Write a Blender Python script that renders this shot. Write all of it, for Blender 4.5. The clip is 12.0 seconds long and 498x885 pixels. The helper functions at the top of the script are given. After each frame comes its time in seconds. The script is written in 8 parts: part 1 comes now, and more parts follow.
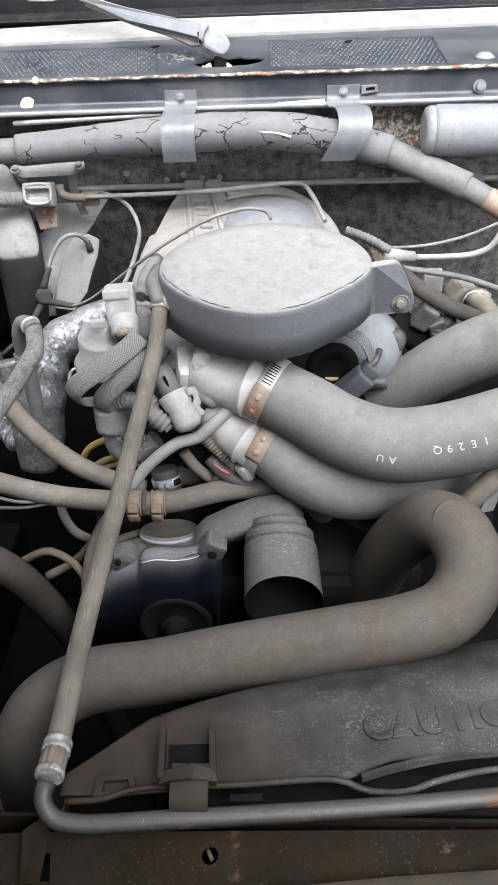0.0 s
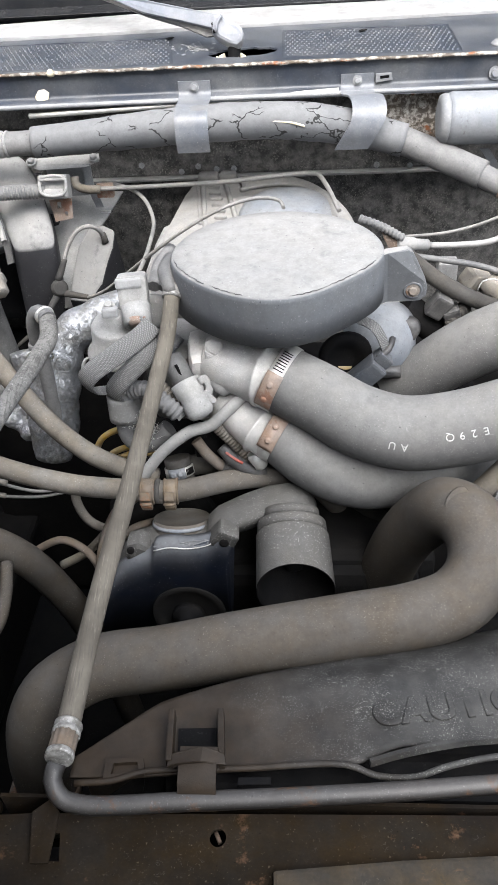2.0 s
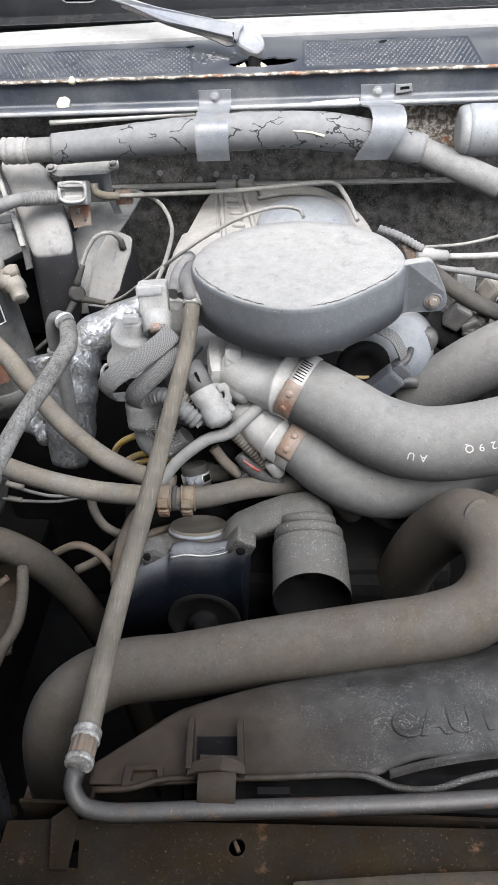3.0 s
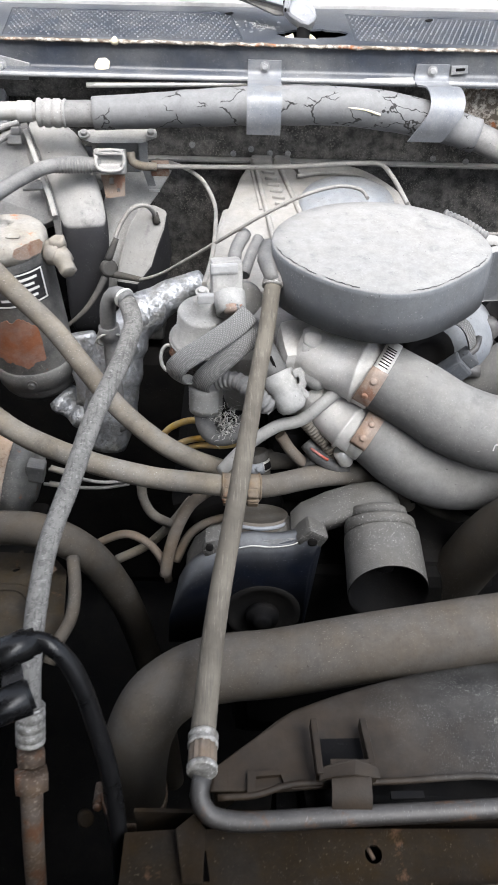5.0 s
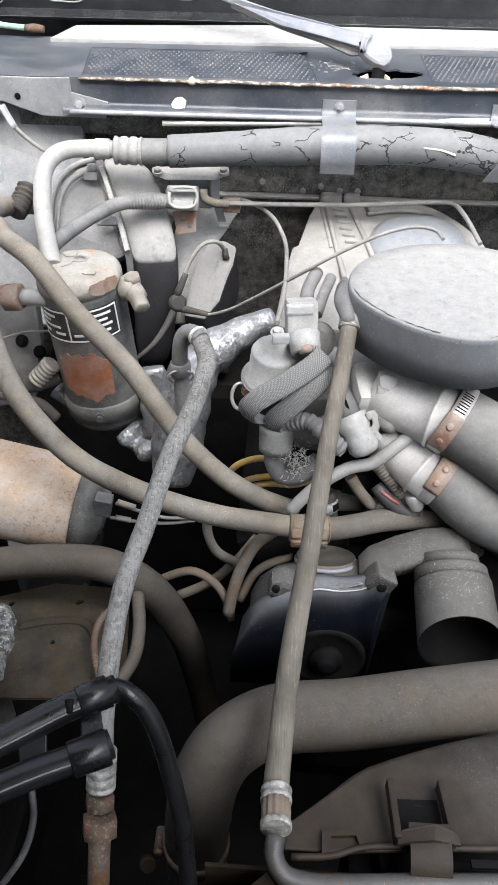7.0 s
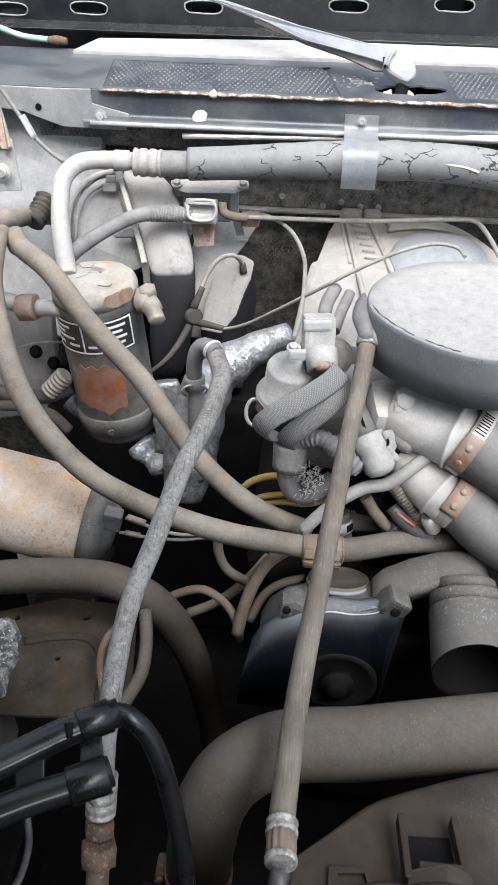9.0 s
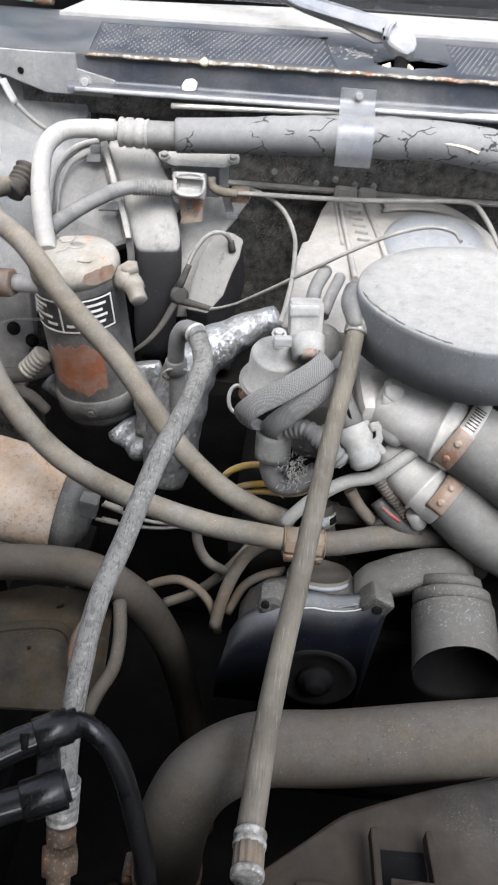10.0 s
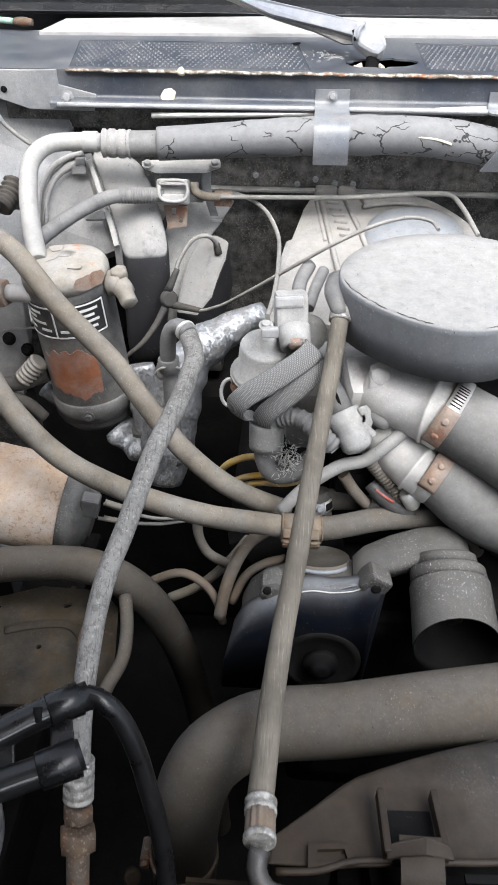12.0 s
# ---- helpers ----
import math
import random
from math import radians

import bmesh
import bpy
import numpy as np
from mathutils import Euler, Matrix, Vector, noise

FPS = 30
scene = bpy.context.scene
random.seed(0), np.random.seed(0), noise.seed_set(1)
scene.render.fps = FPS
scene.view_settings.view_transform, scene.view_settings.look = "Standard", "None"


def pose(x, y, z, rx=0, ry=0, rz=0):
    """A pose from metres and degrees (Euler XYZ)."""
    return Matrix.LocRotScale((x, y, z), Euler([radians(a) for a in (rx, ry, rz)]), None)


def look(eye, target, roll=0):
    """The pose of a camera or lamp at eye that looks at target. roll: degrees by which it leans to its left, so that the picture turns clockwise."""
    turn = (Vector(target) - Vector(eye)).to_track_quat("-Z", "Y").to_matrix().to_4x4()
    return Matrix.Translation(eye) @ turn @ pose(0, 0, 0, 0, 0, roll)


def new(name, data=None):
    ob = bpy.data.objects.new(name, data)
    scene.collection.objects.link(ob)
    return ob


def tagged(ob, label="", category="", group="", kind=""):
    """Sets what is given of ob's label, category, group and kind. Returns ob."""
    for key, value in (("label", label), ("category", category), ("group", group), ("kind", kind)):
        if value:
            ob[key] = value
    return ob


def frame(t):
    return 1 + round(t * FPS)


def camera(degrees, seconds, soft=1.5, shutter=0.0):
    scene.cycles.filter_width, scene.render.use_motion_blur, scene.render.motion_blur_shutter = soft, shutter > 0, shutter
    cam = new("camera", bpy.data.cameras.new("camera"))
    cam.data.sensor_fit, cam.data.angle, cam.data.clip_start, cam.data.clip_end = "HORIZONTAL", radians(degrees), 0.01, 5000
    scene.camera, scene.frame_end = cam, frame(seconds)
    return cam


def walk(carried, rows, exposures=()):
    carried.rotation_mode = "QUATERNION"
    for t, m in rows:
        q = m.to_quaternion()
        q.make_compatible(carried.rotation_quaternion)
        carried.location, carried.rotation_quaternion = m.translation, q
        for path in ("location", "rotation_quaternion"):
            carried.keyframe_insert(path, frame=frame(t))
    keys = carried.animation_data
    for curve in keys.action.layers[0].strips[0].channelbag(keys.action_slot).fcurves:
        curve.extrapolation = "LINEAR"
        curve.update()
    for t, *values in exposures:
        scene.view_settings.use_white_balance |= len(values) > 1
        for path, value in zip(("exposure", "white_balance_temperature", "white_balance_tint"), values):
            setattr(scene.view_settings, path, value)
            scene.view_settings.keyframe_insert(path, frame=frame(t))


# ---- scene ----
# Camera and its path
cam = camera(35.0, 12.0, soft=0.9, shutter=0.5)
PATH = [
    (0, (0.125, 0.05, 1.062), (0.024, 1.573, -0.229), -3.0),
    (0.5, (0.127, 0.048, 1.056), (0.0, 1.567, -0.239), -3.7),
    (1, (0.132, 0.049, 1.05), (-0.018, 1.559, -0.253), -4.4),
    (1.5, (0.13, 0.046, 1.054), (-0.016, 1.555, -0.25), -4.1),
    (2, (0.135, 0.043, 1.053), (-0.019, 1.562, -0.24), -4.3),
    (2.5, (0.126, 0.042, 1.058), (-0.036, 1.561, -0.233), -4.0),
    (4.3, (0.088, 0.071, 1.031), (-0.03, 1.626, -0.221), -1.7),
    (4.5, (0.038, 0.093, 1.018), (0.045, 1.626, -0.267), 1.2),
    (5, (-0.043, 0.067, 1.043), (-0.027, 1.569, -0.277), 1.7),
    (5.5, (-0.064, 0.037, 1.071), (0.023, 1.527, -0.261), 2.6),
    (6, (-0.071, 0.076, 1.055), (-0.12, 1.582, -0.261), 0.6),
    (6.5, (-0.076, 0.083, 1.052), (-0.165, 1.609, -0.238), 0.6),
    (8.5, (-0.073, 0.085, 1.045), (-0.175, 1.636, -0.213), 0.6),
    (9, (-0.075, 0.098, 1.042), (-0.207, 1.657, -0.205), 1.1),
    (9.5, (-0.078, 0.123, 1.052), (-0.168, 1.685, -0.195), 3.1),
    (10, (-0.067, 0.134, 1.034), (-0.174, 1.653, -0.263), 3.0),
    (10.5, (-0.092, 0.121, 1.02), (-0.27, 1.625, -0.286), 2.4),
    (11, (-0.068, 0.097, 1.021), (-0.19, 1.617, -0.273), 1.5),
    (11.5, (-0.052, 0.086, 1.032), (-0.155, 1.619, -0.249), -0.0),
    (12, (-0.057, 0.101, 1.03), (-0.168, 1.642, -0.24), -0.1),
]
walk(cam, [(t, look(eye, target, roll)) for t, eye, target, roll in PATH],
     exposures=((0.0, 2.22), (2.5, 2.26), (4.5, 2.23), (5.0, 2.33), (5.5, 2.46), (6.0, 2.4), (6.5, 2.33), (8.5, 2.33), (12.0, 2.32)))

# Daylight: bright overcast sky, soft sun
world = bpy.data.worlds.new("world")
scene.world = world
world.use_nodes = True
wn = world.node_tree.nodes
wl = world.node_tree.links
sky = wn.new("ShaderNodeTexSky")
sky.sky_type = "NISHITA"
sky.sun_disc = False
sky.sun_elevation = radians(58)
sky.sun_rotation = radians(200)
sky.dust_density = 4.0
sky_hue = wn.new("ShaderNodeHueSaturation")
sky_hue.inputs["Saturation"].default_value = 0.5
wl.new(sky.outputs[0], sky_hue.inputs["Color"])
wl.new(sky_hue.outputs[0], wn["Background"].inputs[0])
wn["Background"].inputs[1].default_value = 0.11
sun = new("sun", bpy.data.lights.new("sun", "SUN"))
sun.data.energy = 1.5
sun.data.angle = radians(50)
sun.data.color = (0.975, 0.985, 1.0)
sun.matrix_world = look((0.9, -0.7, 3.4), (0, 0.7, 0.5))
scene.view_settings.exposure = 1.74


# ---------------------------------------------------------------- materials
def nodes_of(name):
    m = bpy.data.materials.new(name)
    m.use_nodes = True
    t = m.node_tree
    return m, t.nodes, t.links, t.nodes["Principled BSDF"]


def noise_node(n, l, pos, scale, detail=4.0, rough=0.6):
    x = n.new("ShaderNodeTexNoise")
    x.inputs["Scale"].default_value = scale
    x.inputs["Detail"].default_value = detail
    x.inputs["Roughness"].default_value = rough
    l.new(pos, x.inputs["Vector"])
    return x.outputs[0]


def ramp_node(n, l, value, lo, hi):
    x = n.new("ShaderNodeMapRange")
    x.inputs[1].default_value = lo
    x.inputs[2].default_value = hi
    l.new(value, x.inputs[0])
    return x.outputs[0]


def mix_node(n, l, fac, a, b):
    x = n.new("ShaderNodeMix")
    x.data_type = "RGBA"
    l.new(fac, x.inputs[0])
    for socket, value in ((x.inputs[6], a), (x.inputs[7], b)):
        if isinstance(value, tuple):
            socket.default_value = (*value, 1.0)
        else:
            l.new(value, socket)
    return x.outputs[2]


def math_node(n, l, op, a, b):
    x = n.new("ShaderNodeMath")
    x.operation = op
    for socket, value in ((x.inputs[0], a), (x.inputs[1], b)):
        if isinstance(value, (int, float)):
            socket.default_value = value
        else:
            l.new(value, socket)
    return x.outputs[0]


def bump_node(n, l, height, strength, distance=0.001):
    x = n.new("ShaderNodeBump")
    x.inputs["Strength"].default_value = strength
    x.inputs["Distance"].default_value = distance
    l.new(height, x.inputs["Height"])
    return x.outputs[0]


def surface(name, base, dust=(0.36, 0.34, 0.31), amount=0.5, rough=0.75, metal=0.0, patch=22.0, grain=420.0,
            bump=0.2, spread=0.6, scuffs=0.35, top_dust_light=0.0, rust=0.0, rust_colour=(0.20, 0.075, 0.03), chips=0.0,
            chip_colour=(0.62, 0.60, 0.56), chip_size=760.0, cracks=0.0, spec=0.35, top_from=0.55, top_to=0.98):
    """A worn surface under a coat of dust: patches of dust, fine grain, light chips, rust spots and cracks."""
    m, n, l, p = nodes_of(name)
    geo = n.new("ShaderNodeNewGeometry")
    pos = geo.outputs["Position"]
    wide = noise_node(n, l, pos, patch, 5.0, 0.62)
    fine = noise_node(n, l, pos, grain, 3.0, 0.65)
    cover = ramp_node(n, l, math_node(n, l, "ADD", math_node(n, l, "MULTIPLY", wide, 0.88), math_node(n, l, "MULTIPLY", fine, 0.12)),
                      0.5 - amount * 0.5 - spread * 0.25 + 0.22, 0.5 - amount * 0.5 + spread * 0.25 + 0.28)
    # Paler upward faces: real dust on cases, painted top light on hoses, castings.
    if top_dust_light:
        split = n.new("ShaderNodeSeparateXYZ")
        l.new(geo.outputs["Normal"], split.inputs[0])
        top_facing = ramp_node(n, l, split.outputs[2], top_from, top_to)
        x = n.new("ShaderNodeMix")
        x.inputs[0].default_value = top_dust_light
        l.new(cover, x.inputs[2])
        l.new(math_node(n, l, "MULTIPLY", top_facing, ramp_node(n, l, wide, 0.15, 0.42)), x.inputs[3])
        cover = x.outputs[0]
    colour = mix_node(n, l, cover, base, dust)
    mottled = n.new("ShaderNodeHueSaturation")
    tone = n.new("ShaderNodeMapRange")
    tone.inputs[1].default_value, tone.inputs[2].default_value = 0.25, 0.75
    tone.inputs[3].default_value, tone.inputs[4].default_value = 0.93, 1.07
    l.new(fine, tone.inputs[0])
    stain = n.new("ShaderNodeMapRange")
    stain.inputs[1].default_value, stain.inputs[2].default_value = 0.3, 0.7
    stain.inputs[3].default_value, stain.inputs[4].default_value = 0.86, 1.12
    l.new(noise_node(n, l, pos, 75.0, 6.0, 0.72), stain.inputs[0])
    l.new(math_node(n, l, "MULTIPLY", tone.outputs[0], stain.outputs[0]), mottled.inputs["Value"])
    hue = n.new("ShaderNodeMapRange")
    hue.inputs[1].default_value, hue.inputs[2].default_value = 0.35, 0.65
    hue.inputs[3].default_value, hue.inputs[4].default_value = 0.7, 1.25
    l.new(noise_node(n, l, pos, 31.0, 4.0, 0.6), hue.inputs[0])
    l.new(hue.outputs[0], mottled.inputs["Saturation"])
    l.new(colour, mottled.inputs["Color"])
    colour = mottled.outputs[0]
    height = math_node(n, l, "ADD", fine, math_node(n, l, "MULTIPLY", cover, 0.4))
    metallic = None
    if rust:
        spots = ramp_node(n, l, noise_node(n, l, pos, 34.0, 6.0, 0.7), 0.66 - rust * 0.3, 0.74 - rust * 0.3)
        colour = mix_node(n, l, spots, colour, rust_colour)
        if metal:
            metallic = math_node(n, l, "MULTIPLY", math_node(n, l, "SUBTRACT", 1.0, spots), metal)
    if chips:
        flecks = ramp_node(n, l, noise_node(n, l, pos, chip_size, 2.5, 0.6), 0.70 - chips * 0.16, 0.76 - chips * 0.16)
        colour = mix_node(n, l, math_node(n, l, "MULTIPLY", math_node(n, l, "MULTIPLY", flecks, 0.6), ramp_node(n, l, noise_node(n, l, pos, 16.0, 3.0), 0.34, 0.62)), colour, chip_colour)
    if scuffs:
        # short pale scuffs and dark pits with crisp edges, gathered in patches
        wear = ramp_node(n, l, noise_node(n, l, pos, 27.0, 3.0, 0.6), 0.5, 0.66)
        ridge = math_node(n, l, "ABSOLUTE", math_node(n, l, "SUBTRACT", noise_node(n, l, pos, 150.0, 2.5, 0.55), 0.5), 0.0)
        line = math_node(n, l, "MULTIPLY", ramp_node(n, l, ridge, 0.012, 0.004), ramp_node(n, l, noise_node(n, l, pos, 210.0, 2.0), 0.52, 0.56))
        colour = mix_node(n, l, math_node(n, l, "MULTIPLY", math_node(n, l, "MULTIPLY", line, wear), scuffs), colour, tuple(min(0.8, v * 1.5 + 0.05) for v in dust))
        pits = ramp_node(n, l, noise_node(n, l, pos, 330.0, 1.5, 0.5), 0.735, 0.765)
        colour = mix_node(n, l, math_node(n, l, "MULTIPLY", pits, min(1.0, scuffs * 1.6)), colour, tuple(v * 0.35 for v in base))
        height = math_node(n, l, "SUBTRACT", height, math_node(n, l, "MULTIPLY", pits, 0.8))
    if cracks:
        v = n.new("ShaderNodeTexVoronoi")
        v.feature = "DISTANCE_TO_EDGE"
        v.inputs["Scale"].default_value = 24.0
        warp = n.new("ShaderNodeTexNoise")
        warp.inputs["Scale"].default_value = 60.0
        l.new(pos, warp.inputs["Vector"])
        shift = n.new("ShaderNodeVectorMath")
        shift.operation = "SCALE"
        shift.inputs[3].default_value = 0.022
        l.new(warp.outputs[1], shift.inputs[0])
        at = n.new("ShaderNodeVectorMath")
        l.new(pos, at.inputs[0])
        l.new(shift.outputs[0], at.inputs[1])
        long = n.new("ShaderNodeMapping")
        long.inputs["Scale"].default_value = (0.62, 1.1, 1.25)
        l.new(at.outputs[0], long.inputs[0])
        l.new(long.outputs[0], v.inputs["Vector"])
        line = ramp_node(n, l, v.outputs["Distance"], 0.024, 0.010)
        where = ramp_node(n, l, noise_node(n, l, pos, 17.0, 2.0), 0.57 - cracks * 0.2, 0.60 - cracks * 0.2)
        line = math_node(n, l, "MULTIPLY", line, where)
        colour = mix_node(n, l, line, colour, (0.012, 0.012, 0.012))
        height = math_node(n, l, "SUBTRACT", height, math_node(n, l, "MULTIPLY", line, 3.0))
    l.new(colour, p.inputs["Base Color"])
    if metallic is not None:
        l.new(metallic, p.inputs["Metallic"])
    else:
        p.inputs["Metallic"].default_value = metal
    r = n.new("ShaderNodeMapRange")
    r.inputs[3].default_value, r.inputs[4].default_value = rough, min(1.0, rough + 0.2)
    l.new(cover, r.inputs[0])
    l.new(r.outputs[0], p.inputs["Roughness"])
    p.inputs["Specular IOR Level"].default_value = spec
    l.new(bump_node(n, l, height, bump), p.inputs["Normal"])
    return m


# Most hose rubbers: dust plus a painted lighter top and darker underside.
RUBBER = surface("dusty_top_lit_rubber", (0.064, 0.057, 0.049), (0.195, 0.173, 0.143), 0.6, chips=0.3, spec=0.25, top_dust_light=0.5, top_from=-0.35, top_to=0.8)
RUBBER_DARK = surface("dark_rubber", (0.024, 0.023, 0.022), (0.07, 0.064, 0.056), 0.5)
RUBBER_BROWN = surface("brown_dusted_top_lit_rubber", (0.085, 0.075, 0.063), (0.145, 0.115, 0.09), 0.6, chips=0.1, spec=0.25, top_dust_light=0.5, top_from=-0.35, top_to=0.8)
RUBBER_COOLANT = surface("coolant_hose_rubber", (0.028, 0.0238, 0.0190), (0.078, 0.068, 0.0565), 0.6, patch=12.0, chips=0.38, chip_colour=(0.30, 0.28, 0.25), spec=0.25, top_dust_light=0.85, top_from=-0.15, top_to=0.95)
RUBBER_INTAKE = surface("intake_hose_rubber", (0.062, 0.062, 0.063), (0.18, 0.175, 0.166), 0.6, patch=9.0, chips=0.35, chip_colour=(0.42, 0.41, 0.39), spec=0.25, top_dust_light=0.75, top_from=-0.15, top_to=0.85)
RUBBER_OUTLET = surface("dark_heater_rubber", (0.060, 0.054, 0.047), (0.115, 0.103, 0.089), 0.5, patch=16.0, chips=0.15, spec=0.25, top_dust_light=0.4, top_from=-0.3, top_to=0.8)
RUBBER_GREY = surface("dusty_grey_rubber", (0.085, 0.085, 0.086), (0.19, 0.187, 0.182), 0.5, rough=0.6, patch=18.0)
# Darker lower half puts the sleeve's shading into its colour.
FOAM = surface("cracked_foam_sleeve", (0.098, 0.102, 0.109), (0.158, 0.158, 0.159), 0.45, rough=0.6, patch=8.0, bump=0.12, top_dust_light=0.6, top_from=-0.3, top_to=0.7, cracks=0.36)
PLASTIC_COVER = surface("dusted_black_plastic", (0.11, 0.115, 0.122), (0.245, 0.24, 0.231), 0.34, rough=0.6, top_dust_light=0.92, patch=55.0, spread=0.9, chips=0.3, chip_colour=(0.33, 0.33, 0.325), chip_size=420.0, scuffs=0.5)
PLASTIC_BLACK = surface("black_plastic", (0.03, 0.03, 0.032), (0.13, 0.125, 0.118), 0.36, rough=0.42)
GLOSS_BLACK = surface("glossy_black_plastic", (0.005, 0.005, 0.0055), (0.014, 0.014, 0.0145), 0.3, rough=0.27, bump=0.12, spec=0.3)
PLASTIC_CASE = surface("dusty_black_case", (0.08, 0.08, 0.082), (0.27, 0.266, 0.257), 0.72, top_dust_light=0.4)
CASE_LOBE = surface("settled_dust_black_case", (0.018, 0.018, 0.02), (0.235, 0.23, 0.222), 0.1, rough=0.55, top_dust_light=0.93, patch=30.0, top_from=0.27, top_to=0.36)
CASE_MODULE = surface("dusted_module_case", (0.018, 0.018, 0.02), (0.185, 0.181, 0.173), 0.1, rough=0.55, top_dust_light=0.93, patch=45.0, top_from=0.27, top_to=0.5)
CLIP_STEEL = surface("grey_clip_steel", (0.11, 0.118, 0.132), (0.20, 0.204, 0.21), 0.4, rough=0.28, patch=12.0, bump=0.06, chips=0.2)
WIPER_PAINT = surface("blue_grey_wiper_paint", (0.19, 0.2, 0.224), (0.26, 0.264, 0.272), 0.35, rough=0.3, bump=0.06, patch=9.0, scuffs=0.1, chips=0.12, chip_size=420.0)
SMOOTH_ALLOY = surface("smooth_grey_alloy", (0.165, 0.177, 0.195), (0.23, 0.233, 0.235), 0.4, rough=0.5, patch=14.0, chips=0.35, chip_colour=(0.08, 0.07, 0.06), chip_size=200.0)
PLASTIC_GREY = surface("grey_plastic", (0.20, 0.199, 0.197), (0.34, 0.333, 0.318), 0.55, rough=0.6, chips=0.55, chip_colour=(0.42, 0.415, 0.40), chip_size=380.0)
ALUMINIUM = surface("cast_aluminium", (0.50, 0.49, 0.47), (0.42, 0.405, 0.38), 0.5, rough=0.5, metal=0.12, grain=700.0, bump=0.8, chips=0.6, chip_colour=(0.68, 0.68, 0.67), chip_size=520.0)
ALUMINIUM_DUSTY = surface("dusty_cast_aluminium", (0.205, 0.203, 0.199), (0.25, 0.245, 0.235), 0.6, rough=0.65, metal=0.05, grain=500.0, bump=0.6, chips=0.5, chip_colour=(0.42, 0.42, 0.41), chip_size=350.0)
# Upright faces are painted blue-black for shade; tops keep their dust.
ALUMINIUM_DARK = surface("shaded_bracket_aluminium", (0.055, 0.062, 0.076), (0.25, 0.247, 0.238), 0.25, rough=0.55, metal=0.1, grain=600.0, bump=0.6, top_dust_light=0.6, top_from=0.15, top_to=0.7, chips=0.55, chip_colour=(0.45, 0.45, 0.45), chip_size=600.0)
PIPE = surface("dull_aluminium_pipe", (0.25, 0.246, 0.24), (0.29, 0.283, 0.27), 0.55, rough=0.6, metal=0.12)
PLENUM = surface("whitened_cast_plenum", (0.195, 0.189, 0.179), (0.25, 0.240, 0.225), 0.6, rough=0.7, grain=500.0, bump=0.5, patch=18.0, chips=0.4, chip_colour=(0.27, 0.26, 0.245), chip_size=350.0)
CRIMP = surface("worn_dusty_crimp", (0.15, 0.142, 0.128), (0.33, 0.32, 0.30), 0.5, rough=0.45, metal=0.25, patch=130.0, spread=0.3, chips=0.6, chip_colour=(0.62, 0.61, 0.59), chip_size=420.0)
# Painted shade: dusty rolled top falls to blue-black on the upright face.
GUARD_BLUE = surface("shaded_blue_grey_guard", (0.005, 0.0065, 0.011), (0.125, 0.129, 0.136), 0.05, rough=0.5, top_dust_light=0.93, top_from=0.08, top_to=0.85, patch=60.0, chips=0.12, chip_colour=(0.30, 0.31, 0.33), chip_size=520.0, scuffs=0.1, spec=0.2)
WORN_PRINT = surface("worn_white_print", (0.5, 0.5, 0.49), (0.3, 0.29, 0.27), 0.5, rough=0.7, patch=160.0)
ZINC = surface("zinc_plated_steel", (0.55, 0.55, 0.53), (0.5, 0.48, 0.44), 0.35, rough=0.42, metal=0.6, chips=0.3)
STEEL_RUSTY = surface("rusty_steel", (0.055, 0.038, 0.028), (0.11, 0.08, 0.058), 0.4, rough=0.75, rust=0.4, rust_colour=(0.1, 0.047, 0.024), chips=0.9, chip_colour=(0.24, 0.2, 0.16), chip_size=300.0)
# Paler top is a painted highlight; rust spots are the pipe's own.
STEEL_PIPE = surface("stained_top_lit_steel_pipe", (0.015, 0.0135, 0.0125), (0.07, 0.066, 0.063), 0.1, rough=0.36, metal=0.2, patch=30.0, top_dust_light=0.8, top_from=0.0, top_to=0.9, rust=0.3, rust_colour=(0.075, 0.04, 0.022), chips=0.4, chip_colour=(0.28, 0.275, 0.27))
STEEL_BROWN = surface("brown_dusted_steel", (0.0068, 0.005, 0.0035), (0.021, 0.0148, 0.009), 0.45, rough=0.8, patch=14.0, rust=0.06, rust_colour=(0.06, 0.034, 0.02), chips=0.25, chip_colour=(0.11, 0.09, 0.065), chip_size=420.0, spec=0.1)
# Near-black colour stands in for deep shade in holes, recesses and gaps.
STEEL_DARK = surface("deep_shade_dark_steel", (0.005, 0.005, 0.0055), (0.012, 0.011, 0.010), 0.3, rough=0.7, spec=0.06)
FENDER = surface("fender_steel", (0.015, 0.012, 0.0085), (0.050, 0.038, 0.024), 0.5, rough=0.8, rust=0.12, rust_colour=(0.09, 0.05, 0.026), patch=30.0, chips=0.7, chip_colour=(0.02, 0.018, 0.015), chip_size=200.0)
BODY_PAINT = surface("blue_grey_body_paint", (0.036, 0.042, 0.054), (0.125, 0.128, 0.131), 0.34, rough=0.3, patch=10.0, chips=0.15)
BODY_GREY = surface("dusty_grey_body_paint", (0.165, 0.172, 0.183), (0.27, 0.27, 0.266), 0.4, rough=0.42, patch=16.0, chips=0.3)
BODY_WHITE = surface("white_body_paint", (0.31, 0.31, 0.308), (0.24, 0.235, 0.227), 0.3, rough=0.35, patch=30.0)
SEALANT = surface("flaking_seam_sealer", (0.085, 0.07, 0.056), (0.42, 0.39, 0.345), 0.42, rough=0.8, patch=130.0, spread=0.2, rust=0.3, chips=0.4)
FIREWALL = surface("black_firewall_insulation", (0.042, 0.041, 0.041), (0.17, 0.165, 0.155), 0.38, rough=0.9, patch=60.0, grain=300.0, bump=0.9, chips=0.9, chip_colour=(0.24, 0.23, 0.21), chip_size=330.0, spec=0.2)
